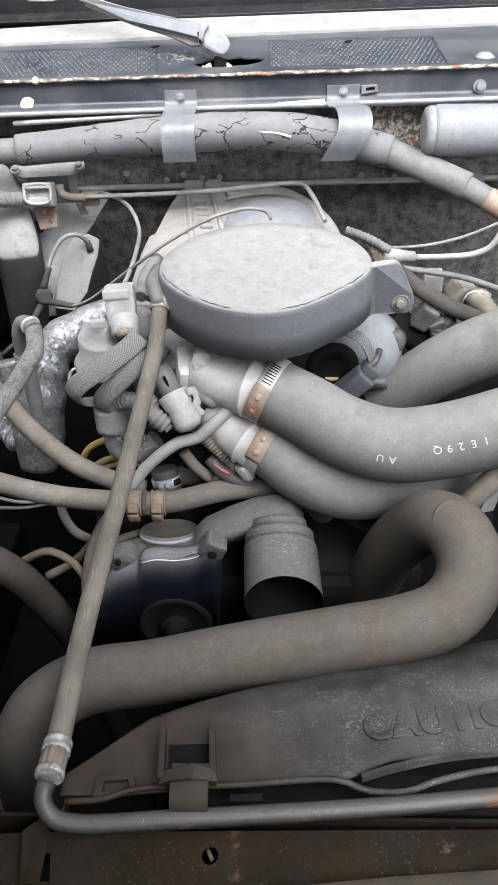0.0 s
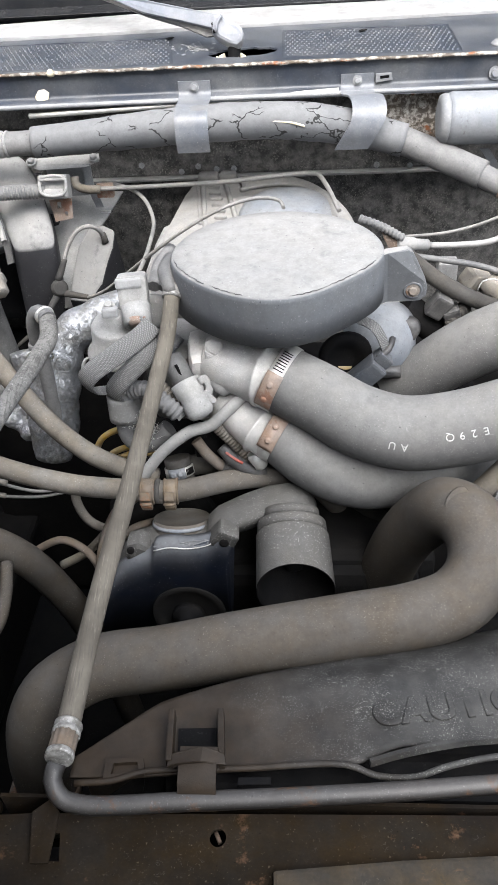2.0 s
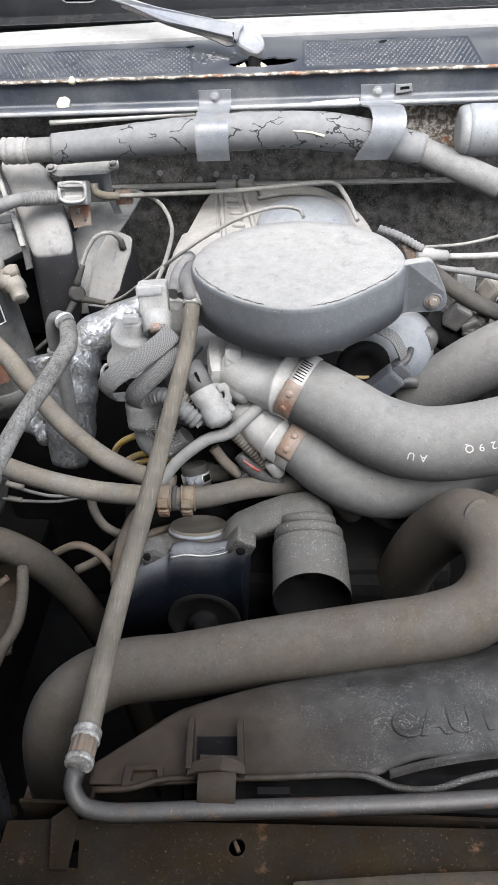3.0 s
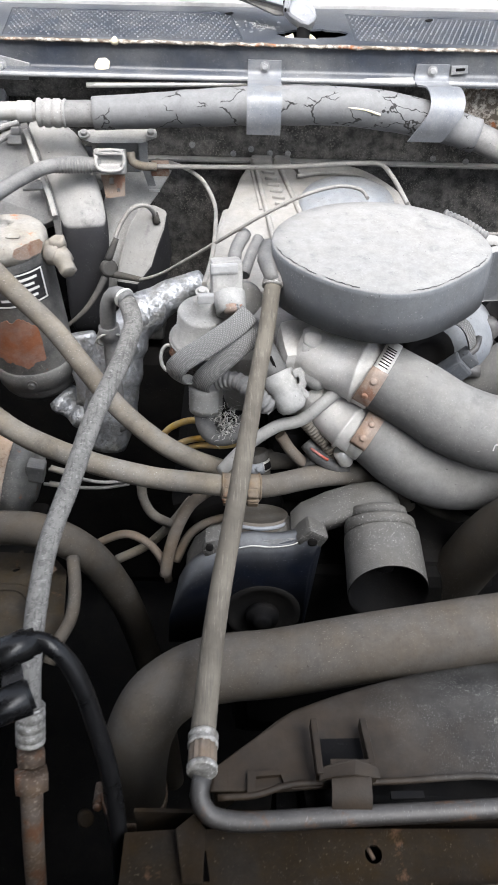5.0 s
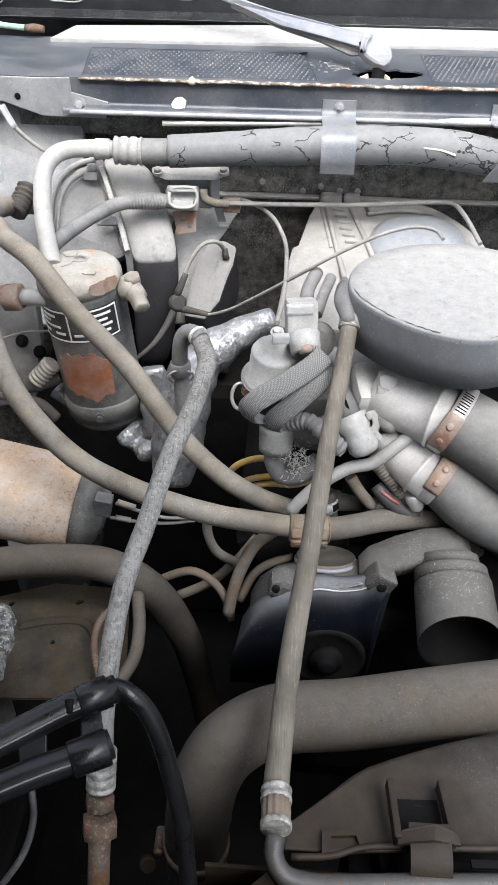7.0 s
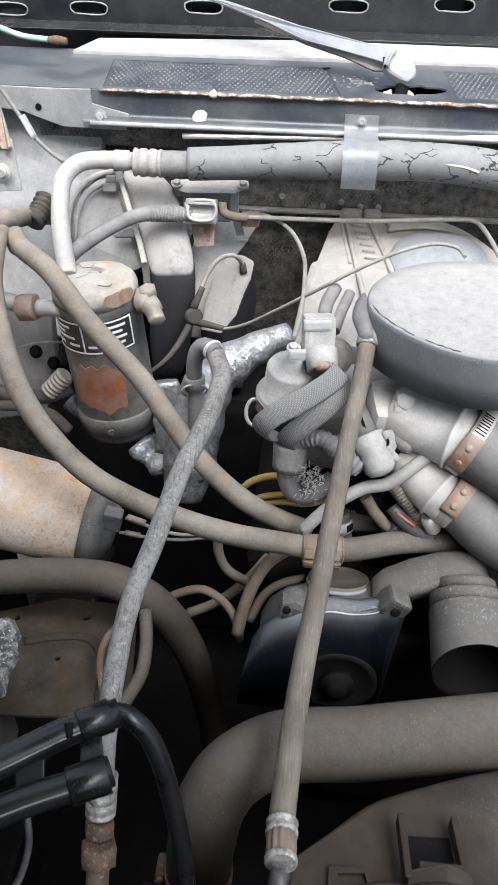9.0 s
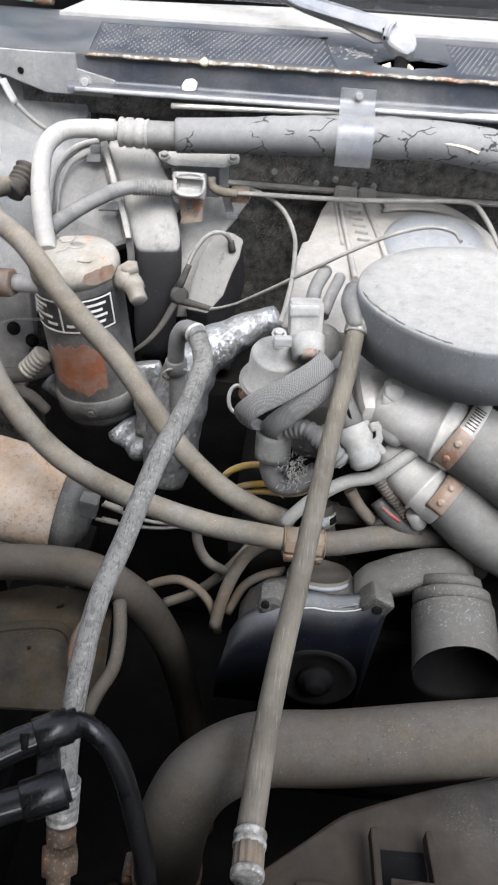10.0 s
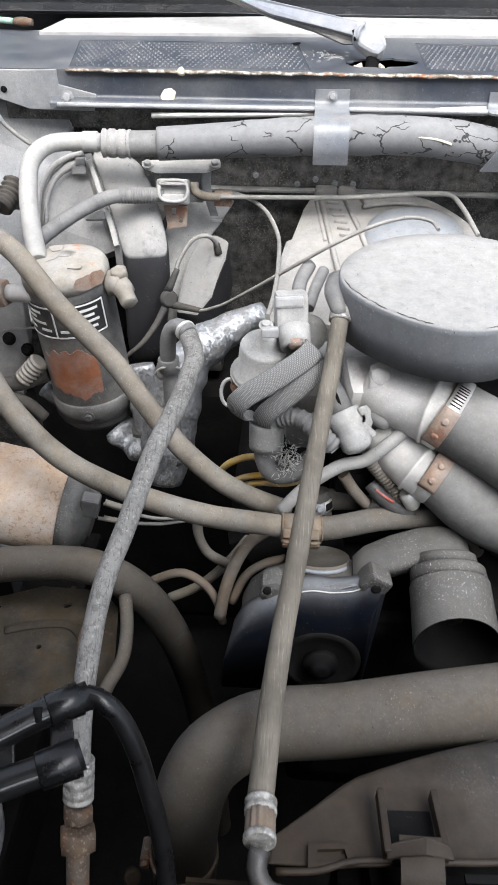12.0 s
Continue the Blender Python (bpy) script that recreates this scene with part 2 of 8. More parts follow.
HOOD_BLACK = surface("black_hood_paint", (0.010, 0.011, 0.014), (0.035, 0.035, 0.036), 0.3, rough=0.4)
GLASS_DARK = surface("dark_windscreen", (0.012, 0.013, 0.015), (0.03, 0.03, 0.03), 0.2, rough=0.15)
RUST_CLAMP = surface("rusted_clamp_band", (0.24, 0.165, 0.125), (0.31, 0.26, 0.22), 0.4, rough=0.7, metal=0.2, rust=0.42, rust_colour=(0.2, 0.105, 0.07), chips=0.4)
CANISTER = surface("sunburnt_beige_paint", (0.32, 0.235, 0.175), (0.42, 0.345, 0.28), 0.55, rough=0.7, patch=12.0, rust=0.15, rust_colour=(0.25, 0.155, 0.10), chips=0.85, chip_colour=(0.2, 0.115, 0.06), chip_size=240.0)
PRIMER = surface("red_primer", (0.21, 0.095, 0.06), (0.26, 0.15, 0.11), 0.4, rough=0.7, patch=50.0)
DRUM_BLACK = surface("black_painted_drum", (0.040, 0.040, 0.041), (0.15, 0.146, 0.137), 0.5, rough=0.42, rust=0.06, chips=0.45, chip_colour=(0.34, 0.32, 0.30), chip_size=520.0)
DRUM_TOP = surface("peeling_dusty_paint", (0.2, 0.18, 0.155), (0.29, 0.277, 0.25), 0.6, rough=0.8, patch=30.0, rust=0.24, rust_colour=(0.32, 0.15, 0.08))
CLAMP_BROWN = surface("brown_spring_clamp", (0.11, 0.08, 0.055), (0.19, 0.155, 0.115), 0.45, rough=0.6, metal=0.2, rust=0.25)
BRASS = surface("dirty_brass", (0.21, 0.19, 0.16), (0.27, 0.25, 0.22), 0.5, rough=0.6, metal=0.3, rust=0.2)
YELLOW = surface("yellow_wire_sleeve", (0.45, 0.27, 0.05), (0.38, 0.30, 0.16), 0.4)
RED = surface("red_wire_sleeve", (0.35, 0.05, 0.035), (0.3, 0.15, 0.12), 0.5)
GREEN = surface("green_wire_sleeve", (0.12, 0.27, 0.19), (0.4, 0.45, 0.4), 0.45)
PLASTIC_MID = surface("mid_grey_plastic", (0.085, 0.085, 0.087), (0.17, 0.165, 0.155), 0.45, rough=0.5)
CABLE = surface("grey_cable_sleeve", (0.13, 0.127, 0.12), (0.25, 0.24, 0.225), 0.5)
PAINT_CREAM = surface("cream_paint_blob", (0.55, 0.49, 0.35), (0.6, 0.57, 0.49), 0.4)
CHALK = surface("chalky_white_corrosion", (0.05, 0.048, 0.045), (0.25, 0.25, 0.243), 0.42, rough=0.95, spread=0.25, patch=120.0, bump=0.8, rust=0.2, rust_colour=(0.07, 0.06, 0.05), chips=0.6, chip_colour=(0.55, 0.55, 0.53), chip_size=300.0)
TAB_BOLT = surface("dull_grey_brown_bolt", (0.17, 0.145, 0.125), (0.26, 0.24, 0.215), 0.5, rough=0.65, metal=0.2, rust=0.2, rust_colour=(0.16, 0.10, 0.07), chips=0.3)
VENT_STUD = surface("dusty_vent_stud", (0.09, 0.099, 0.116), (0.16, 0.163, 0.17), 0.4, rough=0.45, patch=60.0)
# Dust and chips, with a painted lit top and darker sides.
IDLER = surface("dusty_top_lit_idler_alloy", (0.025, 0.024, 0.023), (0.090, 0.086, 0.079), 0.4, rough=0.6, grain=600.0, bump=0.6, top_dust_light=0.8, top_from=-0.1, top_to=0.95, chips=0.55, chip_colour=(0.40, 0.39, 0.37), chip_size=540.0)
LABEL_BLACK = surface("label_black_print", (0.015, 0.015, 0.017), (0.12, 0.115, 0.105), 0.25, rough=0.5)
LABEL_WHITE = surface("label_white_print", (0.58, 0.58, 0.565), (0.55, 0.53, 0.5), 0.35, rough=0.6)
# Near-black colour puts the shade of the deep bay into the metal.
ENGINE_DARK = surface("deep_shade_engine_metal", (0.006, 0.006, 0.0065), (0.014, 0.013, 0.012), 0.4, rough=0.75, spec=0.06)
VENT = surface("vent_mesh_paint", (0.032, 0.038, 0.049), (0.085, 0.087, 0.09), 0.3, rough=0.4)
WALL = surface("dark_blocker_wall", (0.09, 0.088, 0.085), (0.14, 0.135, 0.13), 0.5, rough=0.9, patch=3.0)
GROUND = surface("asphalt_ground", (0.045, 0.045, 0.045), (0.07, 0.068, 0.065), 0.5, rough=0.9)


def foil_material():
    """Crumpled foil: small flat facets tilted at random, with dull grime."""
    m, n, l, p = nodes_of("crumpled_foil")
    geo = n.new("ShaderNodeNewGeometry")
    pos = geo.outputs["Position"]
    warp = n.new("ShaderNodeTexNoise")
    warp.inputs["Scale"].default_value = 90.0
    l.new(pos, warp.inputs["Vector"])
    normal = geo.outputs["Normal"]
    for scale, tilt in ((240.0, 0.42), (620.0, 0.5)):
        shift = n.new("ShaderNodeVectorMath")
        shift.operation = "SCALE"
        shift.inputs[3].default_value = 0.012
        l.new(warp.outputs[1], shift.inputs[0])
        at = n.new("ShaderNodeVectorMath")
        l.new(pos, at.inputs[0])
        l.new(shift.outputs[0], at.inputs[1])
        v = n.new("ShaderNodeTexVoronoi")
        v.inputs["Scale"].default_value = scale
        l.new(at.outputs[0], v.inputs["Vector"])
        lean = n.new("ShaderNodeVectorMath")
        lean.operation = "SUBTRACT"
        lean.inputs[1].default_value = (0.5, 0.5, 0.5)
        l.new(v.outputs["Color"], lean.inputs[0])
        more = n.new("ShaderNodeVectorMath")
        more.operation = "SCALE"
        more.inputs[3].default_value = tilt
        l.new(lean.outputs[0], more.inputs[0])
        total = n.new("ShaderNodeVectorMath")
        l.new(normal, total.inputs[0])
        l.new(more.outputs[0], total.inputs[1])
        unit = n.new("ShaderNodeVectorMath")
        unit.operation = "NORMALIZE"
        l.new(total.outputs[0], unit.inputs[0])
        normal = unit.outputs[0]
    l.new(normal, p.inputs["Normal"])
    grime = ramp_node(n, l, noise_node(n, l, pos, 40.0, 4.0), 0.42, 0.62)
    l.new(mix_node(n, l, grime, (0.31, 0.32, 0.335), (0.15, 0.147, 0.14)), p.inputs["Base Color"])
    l.new(math_node(n, l, "SUBTRACT", 0.7, math_node(n, l, "MULTIPLY", grime, 0.5)), p.inputs["Metallic"])
    p.inputs["Roughness"].default_value = 0.48
    return m


def braid_material():
    m, n, l, p = nodes_of("woven_braid_sleeve")
    pos = n.new("ShaderNodeNewGeometry").outputs["Position"]
    hs = []
    for turn in (0.6, -0.6):
        w = n.new("ShaderNodeTexWave")
        w.inputs["Scale"].default_value = 260.0
        w.inputs["Distortion"].default_value = 1.5
        r = n.new("ShaderNodeMapping")
        r.inputs["Rotation"].default_value = (0.2, 0.5, turn)
        l.new(pos, r.inputs[0])
        l.new(r.outputs[0], w.inputs["Vector"])
        hs.append(w.outputs[1])
    h = math_node(n, l, "MULTIPLY", hs[0], hs[1])
    l.new(mix_node(n, l, h, (0.10, 0.10, 0.098), (0.27, 0.267, 0.26)), p.inputs["Base Color"])
    p.inputs["Roughness"].default_value = 0.75
    l.new(bump_node(n, l, h, 0.6, 0.0008), p.inputs["Normal"])
    return m


def streaked_rubber(name, shade, flaky=0.0, low=(0.125, 0.112, 0.094), high=(0.225, 0.204, 0.174)):
    """Weathered hose rubber with fine streaks along the hose."""
    m, n, l, p = nodes_of(name)
    pos = n.new("ShaderNodeNewGeometry").outputs["Position"]
    long = n.new("ShaderNodeMapping")
    long.inputs["Scale"].default_value = (1.0, 0.06, 0.16)
    l.new(pos, long.inputs[0])
    lines = noise_node(n, l, long.outputs[0], 620.0, 4.0, 0.6)
    wide = noise_node(n, l, pos, 26.0, 5.0, 0.6)
    dusty = mix_node(n, l, ramp_node(n, l, wide, 0.3, 0.65), tuple(v * shade for v in low), tuple(v * shade for v in high))
    dark = ramp_node(n, l, lines, 0.56, 0.66)
    colour = mix_node(n, l, math_node(n, l, "MULTIPLY", dark, 0.75 if flaky else 0.5), dusty, (0.06, 0.055, 0.05))
    l.new(mix_node(n, l, math_node(n, l, "MULTIPLY", ramp_node(n, l, lines, 0.42, 0.34), 0.22), colour, (0.33, 0.30, 0.26)), p.inputs["Base Color"])
    if flaky:
        scab = ramp_node(n, l, noise_node(n, l, pos, 210.0, 5.0, 0.75), 0.5, 0.58)
        colour = mix_node(n, l, math_node(n, l, "MULTIPLY", scab, flaky), p.inputs["Base Color"].links[0].from_socket, (0.05, 0.048, 0.045))
        pale = ramp_node(n, l, noise_node(n, l, pos, 330.0, 4.0, 0.7), 0.58, 0.66)
        l.new(mix_node(n, l, math_node(n, l, "MULTIPLY", pale, flaky), colour, (0.38, 0.375, 0.36)), p.inputs["Base Color"])
    p.inputs["Roughness"].default_value = 0.82
    p.inputs["Specular IOR Level"].default_value = 0.3
    l.new(bump_node(n, l, lines, 0.4, 0.0008), p.inputs["Normal"])
    return m


def shroud_material():
    """Speckled grey dust over black plastic; a brown greasy stain, darkened with painted shade, spreads with a ragged
    edge from the filler corner.
    """
    m, n, l, p = nodes_of("dusty_stained_shaded_shroud_plastic")
    pos = n.new("ShaderNodeNewGeometry").outputs["Position"]
    wide = noise_node(n, l, pos, 9.0, 6.0, 0.65)
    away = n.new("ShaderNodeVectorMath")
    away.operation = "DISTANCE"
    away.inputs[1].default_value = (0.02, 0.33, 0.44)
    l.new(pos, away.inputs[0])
    # Mask for the stain and the shade painted over the near corner.
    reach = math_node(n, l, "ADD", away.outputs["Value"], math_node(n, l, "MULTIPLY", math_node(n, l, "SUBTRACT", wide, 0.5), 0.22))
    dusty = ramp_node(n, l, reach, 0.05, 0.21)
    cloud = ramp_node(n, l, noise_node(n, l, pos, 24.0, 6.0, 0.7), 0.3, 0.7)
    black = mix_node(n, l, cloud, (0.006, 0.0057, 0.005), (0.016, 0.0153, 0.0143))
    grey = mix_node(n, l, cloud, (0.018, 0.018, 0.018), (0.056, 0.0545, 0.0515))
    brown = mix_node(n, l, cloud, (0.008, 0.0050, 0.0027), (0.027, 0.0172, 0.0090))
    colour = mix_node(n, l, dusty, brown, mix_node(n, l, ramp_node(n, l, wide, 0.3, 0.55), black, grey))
    for size, share, tone in ((900.0, 0.7, (0.30, 0.295, 0.28)), (430.0, 0.45, (0.22, 0.215, 0.20))):
        fleck = ramp_node(n, l, noise_node(n, l, pos, size, 2.0, 0.55), 0.62, 0.68)
        fleck = math_node(n, l, "MULTIPLY", fleck, math_node(n, l, "MULTIPLY", ramp_node(n, l, dusty, 0.2, 0.9), ramp_node(n, l, noise_node(n, l, pos, 30.0, 4.0, 0.65), 0.4, 0.6)))
        colour = mix_node(n, l, math_node(n, l, "MULTIPLY", fleck, share), colour, tone)
    l.new(colour, p.inputs["Base Color"])
    p.inputs["Roughness"].default_value = 0.66
    p.inputs["Specular IOR Level"].default_value = 0.3
    l.new(bump_node(n, l, noise_node(n, l, pos, 420.0, 3.0, 0.6), 0.3), p.inputs["Normal"])
    return m


PLASTIC_SHROUD = shroud_material()
RUBBER_STREAKED = streaked_rubber("streaked_hose_rubber", 0.60, 0.0, (0.125, 0.109, 0.088), (0.225, 0.200, 0.163))
RUBBER_WORN = streaked_rubber("worn_grey_hose_rubber", 0.82, 0.5, (0.13, 0.126, 0.119), (0.235, 0.228, 0.215))
FOIL = foil_material()
BRAID = braid_material()


# ---------------------------------------------------------------- mesh builders
def V(*a):
    return Vector(a[0] if len(a) == 1 else a)


def smooth_path(points, step=0.006):
    """A smooth line through the points, with even small steps."""
    p = [V(q) for q in points]
    if len(p) == 2:
        k = max(2, int((p[1] - p[0]).length / step))
        return [p[0].lerp(p[1], i / k) for i in range(k + 1)]
    p = [2 * p[0] - p[1]] + p + [2 * p[-1] - p[-2]]
    out = []
    for a, b, c, d in zip(p, p[1:], p[2:], p[3:]):
        ta = (b - a).length ** 0.5 + 1e-6
        tb = ta + (c - b).length ** 0.5 + 1e-6
        tc = tb + (d - c).length ** 0.5 + 1e-6
        k = max(2, int((c - b).length / step))
        for i in range(k):
            t = ta + (tb - ta) * i / k
            a1 = a * ((ta - t) / ta) + b * (t / ta)
            a2 = b * ((tb - t) / (tb - ta)) + c * ((t - ta) / (tb - ta))
            a3 = c * ((tc - t) / (tc - tb)) + d * ((t - tb) / (tc - tb))
            b1 = a1 * ((tb - t) / tb) + a2 * (t / tb)
            b2 = a2 * ((tc - t) / (tc - ta)) + a3 * ((t - ta) / (tc - ta))
            out.append(b1 * ((tb - t) / (tb - ta)) + b2 * ((t - ta) / (tb - ta)))
    out.append(p[-2].copy())
    return out


def add_rings(bm, rings, close=True):
    rows = [[bm.verts.new(v) for v in ring] for ring in rings]
    k = len(rows[0])
    for a, b in zip(rows, rows[1:]):
        for i in range(k):
            f = bm.faces.new((a[i], a[(i + 1) % k], b[(i + 1) % k], b[i]))
            f.smooth = True
    if close:
        bm.faces.new(rows[0][::-1])
        bm.faces.new(rows[-1])
    return bm


def sweep(points, r, segs=14, step=0.006, flat=1.0, up=None, rough=0.0, bm=None, hollow=0.0):
    """A round or flattened tube along a smooth line. r: a radius, or a function of the share of the length."""
    path = smooth_path(points, step)
    bm = bm or bmesh.new()
    n = len(path)
    normal = None
    rings = []
    for i, c in enumerate(path):
        d = (path[min(i + 1, n - 1)] - path[max(i - 1, 0)]).normalized()
        if normal is None:
            normal = V(up) if up else V(0, 0, 1) if abs(d.z) < 0.9 else V(0, 1, 0)
        normal = (normal - d * normal.dot(d)).normalized()
        side = d.cross(normal)
        s = i / (n - 1)
        rad = r(s) if callable(r) else r
        if rough:
            rad *= 1 + rough * noise.noise(c * 45)
        rings.append([c + side * (math.cos(a) * rad) + normal * (math.sin(a) * rad * flat)
                      for a in (2 * math.pi * k / segs for k in range(segs))])
    if hollow:
        c = path[-1]
        rings.append([c + (v - c) * hollow for v in rings[-1]])
        rings.append([v - (path[-1] - path[-2]).normalized() * 0.012 for v in rings[-1]])
    return add_rings(bm, rings)


def basis(axis):
    a = V(axis).normalized()
    u = a.orthogonal().normalized()
    return a, u, a.cross(u)


def lathe(base, axis, profile, segs=28, bm=None, squash=1.0, close=True):
    """A turned shape: profile rows of (distance along the axis, radius)."""
    a, u, w = basis(axis)
    bm = bm or bmesh.new()
    rings = [[V(base) + a * h + u * (math.cos(t) * r) + w * (math.sin(t) * r * squash)
              for t in (2 * math.pi * k / segs for k in range(segs))] for h, r in profile]
    return add_rings(bm, rings, close)


def block(centre, size, turn=(0, 0, 0), bevel=0.002, bm=None):
    bm2 = bmesh.new()
    bmesh.ops.create_cube(bm2, size=1.0, matrix=Matrix.Diagonal((*size, 1)))
    if bevel:
        bmesh.ops.bevel(bm2, geom=bm2.edges[:], offset=min(bevel, min(size) * 0.45), segments=2, affect="EDGES", profile=0.6)
    bmesh.ops.transform(bm2, matrix=pose(*centre, *turn), verts=bm2.verts)
    return merged(bm, bm2)


def merged(bm, other):
    if bm is None:
        return other
    me = bpy.data.meshes.new("tmp")
    other.to_mesh(me)
    other.free()
    bm.from_mesh(me)
    bpy.data.meshes.remove(me)
    return bm


def prism(outline, along, bevel=0.0015, bm=None):
    """A closed outline of points, drawn out along a vector."""
    bm2 = bmesh.new()
    a = [bm2.verts.new(p) for p in outline]
    b = [bm2.verts.new(V(p) + V(along)) for p in outline]
    bm2.faces.new(a[::-1])
    bm2.faces.new(b)
    k = len(a)
    for i in range(k):
        bm2.faces.new((a[i], a[(i + 1) % k], b[(i + 1) % k], b[i]))
    bmesh.ops.recalc_face_normals(bm2, faces=bm2.faces)
    if bevel:
        bmesh.ops.bevel(bm2, geom=bm2.edges[:], offset=bevel, segments=2, affect="EDGES", profile=0.6, clamp_overlap=True)
    return merged(bm, bm2)


def plate(outline, holes, along, bm=None):
    """A sheet with holes through it; outline and holes are closed rows of points in one plane."""
    bm2 = bmesh.new()
    edges = []
    for ring in (outline, *holes):
        vs = [bm2.verts.new(p) for p in ring]
        edges += [bm2.edges.new((vs[i], vs[(i + 1) % len(vs)])) for i in range(len(vs))]
    bmesh.ops.triangle_fill(bm2, use_beauty=True, use_dissolve=False, edges=edges)
    r = bmesh.ops.extrude_face_region(bm2, geom=bm2.faces[:])
    bmesh.ops.translate(bm2, vec=V(along), verts=[g for g in r["geom"] if isinstance(g, bmesh.types.BMVert)])
    bmesh.ops.recalc_face_normals(bm2, faces=bm2.faces)
    return merged(bm, bm2)


def ellipse(c, u, w, n=20):
    return [V(c) + V(u) * math.cos(2 * math.pi * k / n) + V(w) * math.sin(2 * math.pi * k / n) for k in range(n)]


def strap(profile, across, thick=0.002, bm=None):
    """A bent strip of sheet: profile points in order, drawn across by a vector."""
    pts = smooth_path(profile, 0.004)
    bm2 = bmesh.new()
    w = V(across)
    rings = []
    for i, c in enumerate(pts):
        d = (pts[min(i + 1, len(pts) - 1)] - pts[max(i - 1, 0)]).normalized()
        n = d.cross(w).normalized() * thick / 2
        rings.append([c - w / 2 + n, c + w / 2 + n, c + w / 2 - n, c - w / 2 - n])
    add_rings(bm2, rings)
    for e in bm2.edges:
        if abs((e.verts[0].co - e.verts[1].co).normalized().dot(w.normalized())) < 0.7 and len(e.link_faces) == 2:
            e.smooth = e.link_faces[0].normal.dot(e.link_faces[1].normal) > 0.6
    return merged(bm, bm2)


def bar(points, wide0, wide1, thick, across, bm=None):
    """A flat tapering bar along a smooth line, with rounded long edges."""
    pts = smooth_path(points, 0.008)
    bm2 = bmesh.new()
    rings = []
    for i, c in enumerate(pts):
        s = i / (len(pts) - 1)
        d = (pts[min(i + 1, len(pts) - 1)] - pts[max(i - 1, 0)]).normalized()
        a = V(across)
        a = (a - d * a.dot(d)).normalized()
        n = d.cross(a)
        w, h = (wide0 + (wide1 - wide0) * s) / 2, thick / 2
        rings.append([c + a * (w * u) + n * (h * v) for u, v in ((-1, -1), (1, -1), (1, 0.2), (0.8, 1), (-0.8, 1), (-1, 0.2))])
    add_rings(bm2, rings)
    bmesh.ops.recalc_face_normals(bm2, faces=bm2.faces)
    for f in bm2.faces:
        f.smooth = False
    return merged(bm, bm2)


def hex_bolt(base, axis, r=0.006, bm=None):
    bm = lathe(base, axis, [(0, r * 1.5), (r * 0.25, r * 1.5)], 16, bm)
    a = V(axis).normalized()
    return lathe(V(base) + a * r * 0.2, axis, [(0, r), (r * 0.7, r), (r * 0.85, r * 0.8)], 6, bm)


# ---------------------------------------------------------------- objects
def thing(name, at, label, category, group="", kind=""):
    ob = new(name)
    ob.location = at
    ob.empty_display_size = 0.02
    return tagged(ob, label, category, group, kind)


def place_of(ob):
    return ob.location + (place_of(ob.parent) if ob.parent else V(0, 0, 0))


def mesh_object(name, bm, material, origin):
    me = bpy.data.meshes.new(name)
    bmesh.ops.translate(bm, vec=-V(origin), verts=bm.verts)
    bm.to_mesh(me)
    bm.free()
    me.materials.append(material)
    return new(name, me)


def part(name, bm, material, parent, label=""):
    ob = mesh_object(name, bm, material, place_of(parent))
    ob.parent = parent
    return tagged(ob, label)


def solo(name, bm, material, label, category, group="", kind=""):
    vs = [v.co for v in bm.verts]
    base = V(sum(v.x for v in vs) / len(vs), sum(v.y for v in vs) / len(vs), min(v.z for v in vs))
    ob = mesh_object(name, bm, material, base)
    ob.location = base
    return tagged(ob, label, category, group, kind)


def along(points, s):
    """The place and direction at a share of the length of a smooth line."""
    p = smooth_path(points, 0.004)
    i = min(max(int(s * (len(p) - 1)), 0), len(p) - 2)
    return p[i], (p[i + 1] - p[i]).normalized()


def collar(points, s, length, r, bm=None, ribs=0):
    c, d = along(points, s)
    prof = [(-length / 2, r * 0.9), (-length / 2 + 0.001, r)]
    if ribs:
        for k in range(ribs):
            a = -length / 2 + length * (k + 0.25) / ribs
            prof += [(a, r), (a + length * 0.12 / ribs, r * 0.9), (a + length * 0.3 / ribs, r * 0.9), (a + length * 0.45 / ribs, r)]
    prof += [(length / 2 - 0.001, r), (length / 2, r * 0.9)]
    return lathe(c, d, prof, 24, bm)


def arc_band(c, d, f, r, half, width, thick, steps=10):
    """A piece of band round the axis d through c, centred on the side f, half degrees to each side."""
    t = d.cross(f)
    rows = []
    for i in range(steps + 1):
        a = radians(half) * (2 * i / steps - 1)
        o = f * math.cos(a) + t * math.sin(a)
        rows.append([c + o * q + d * w for q, w in ((r, -width / 2), (r + thick, -width / 2), (r + thick, width / 2), (r, width / 2))])
    return add_rings(bmesh.new(), rows)


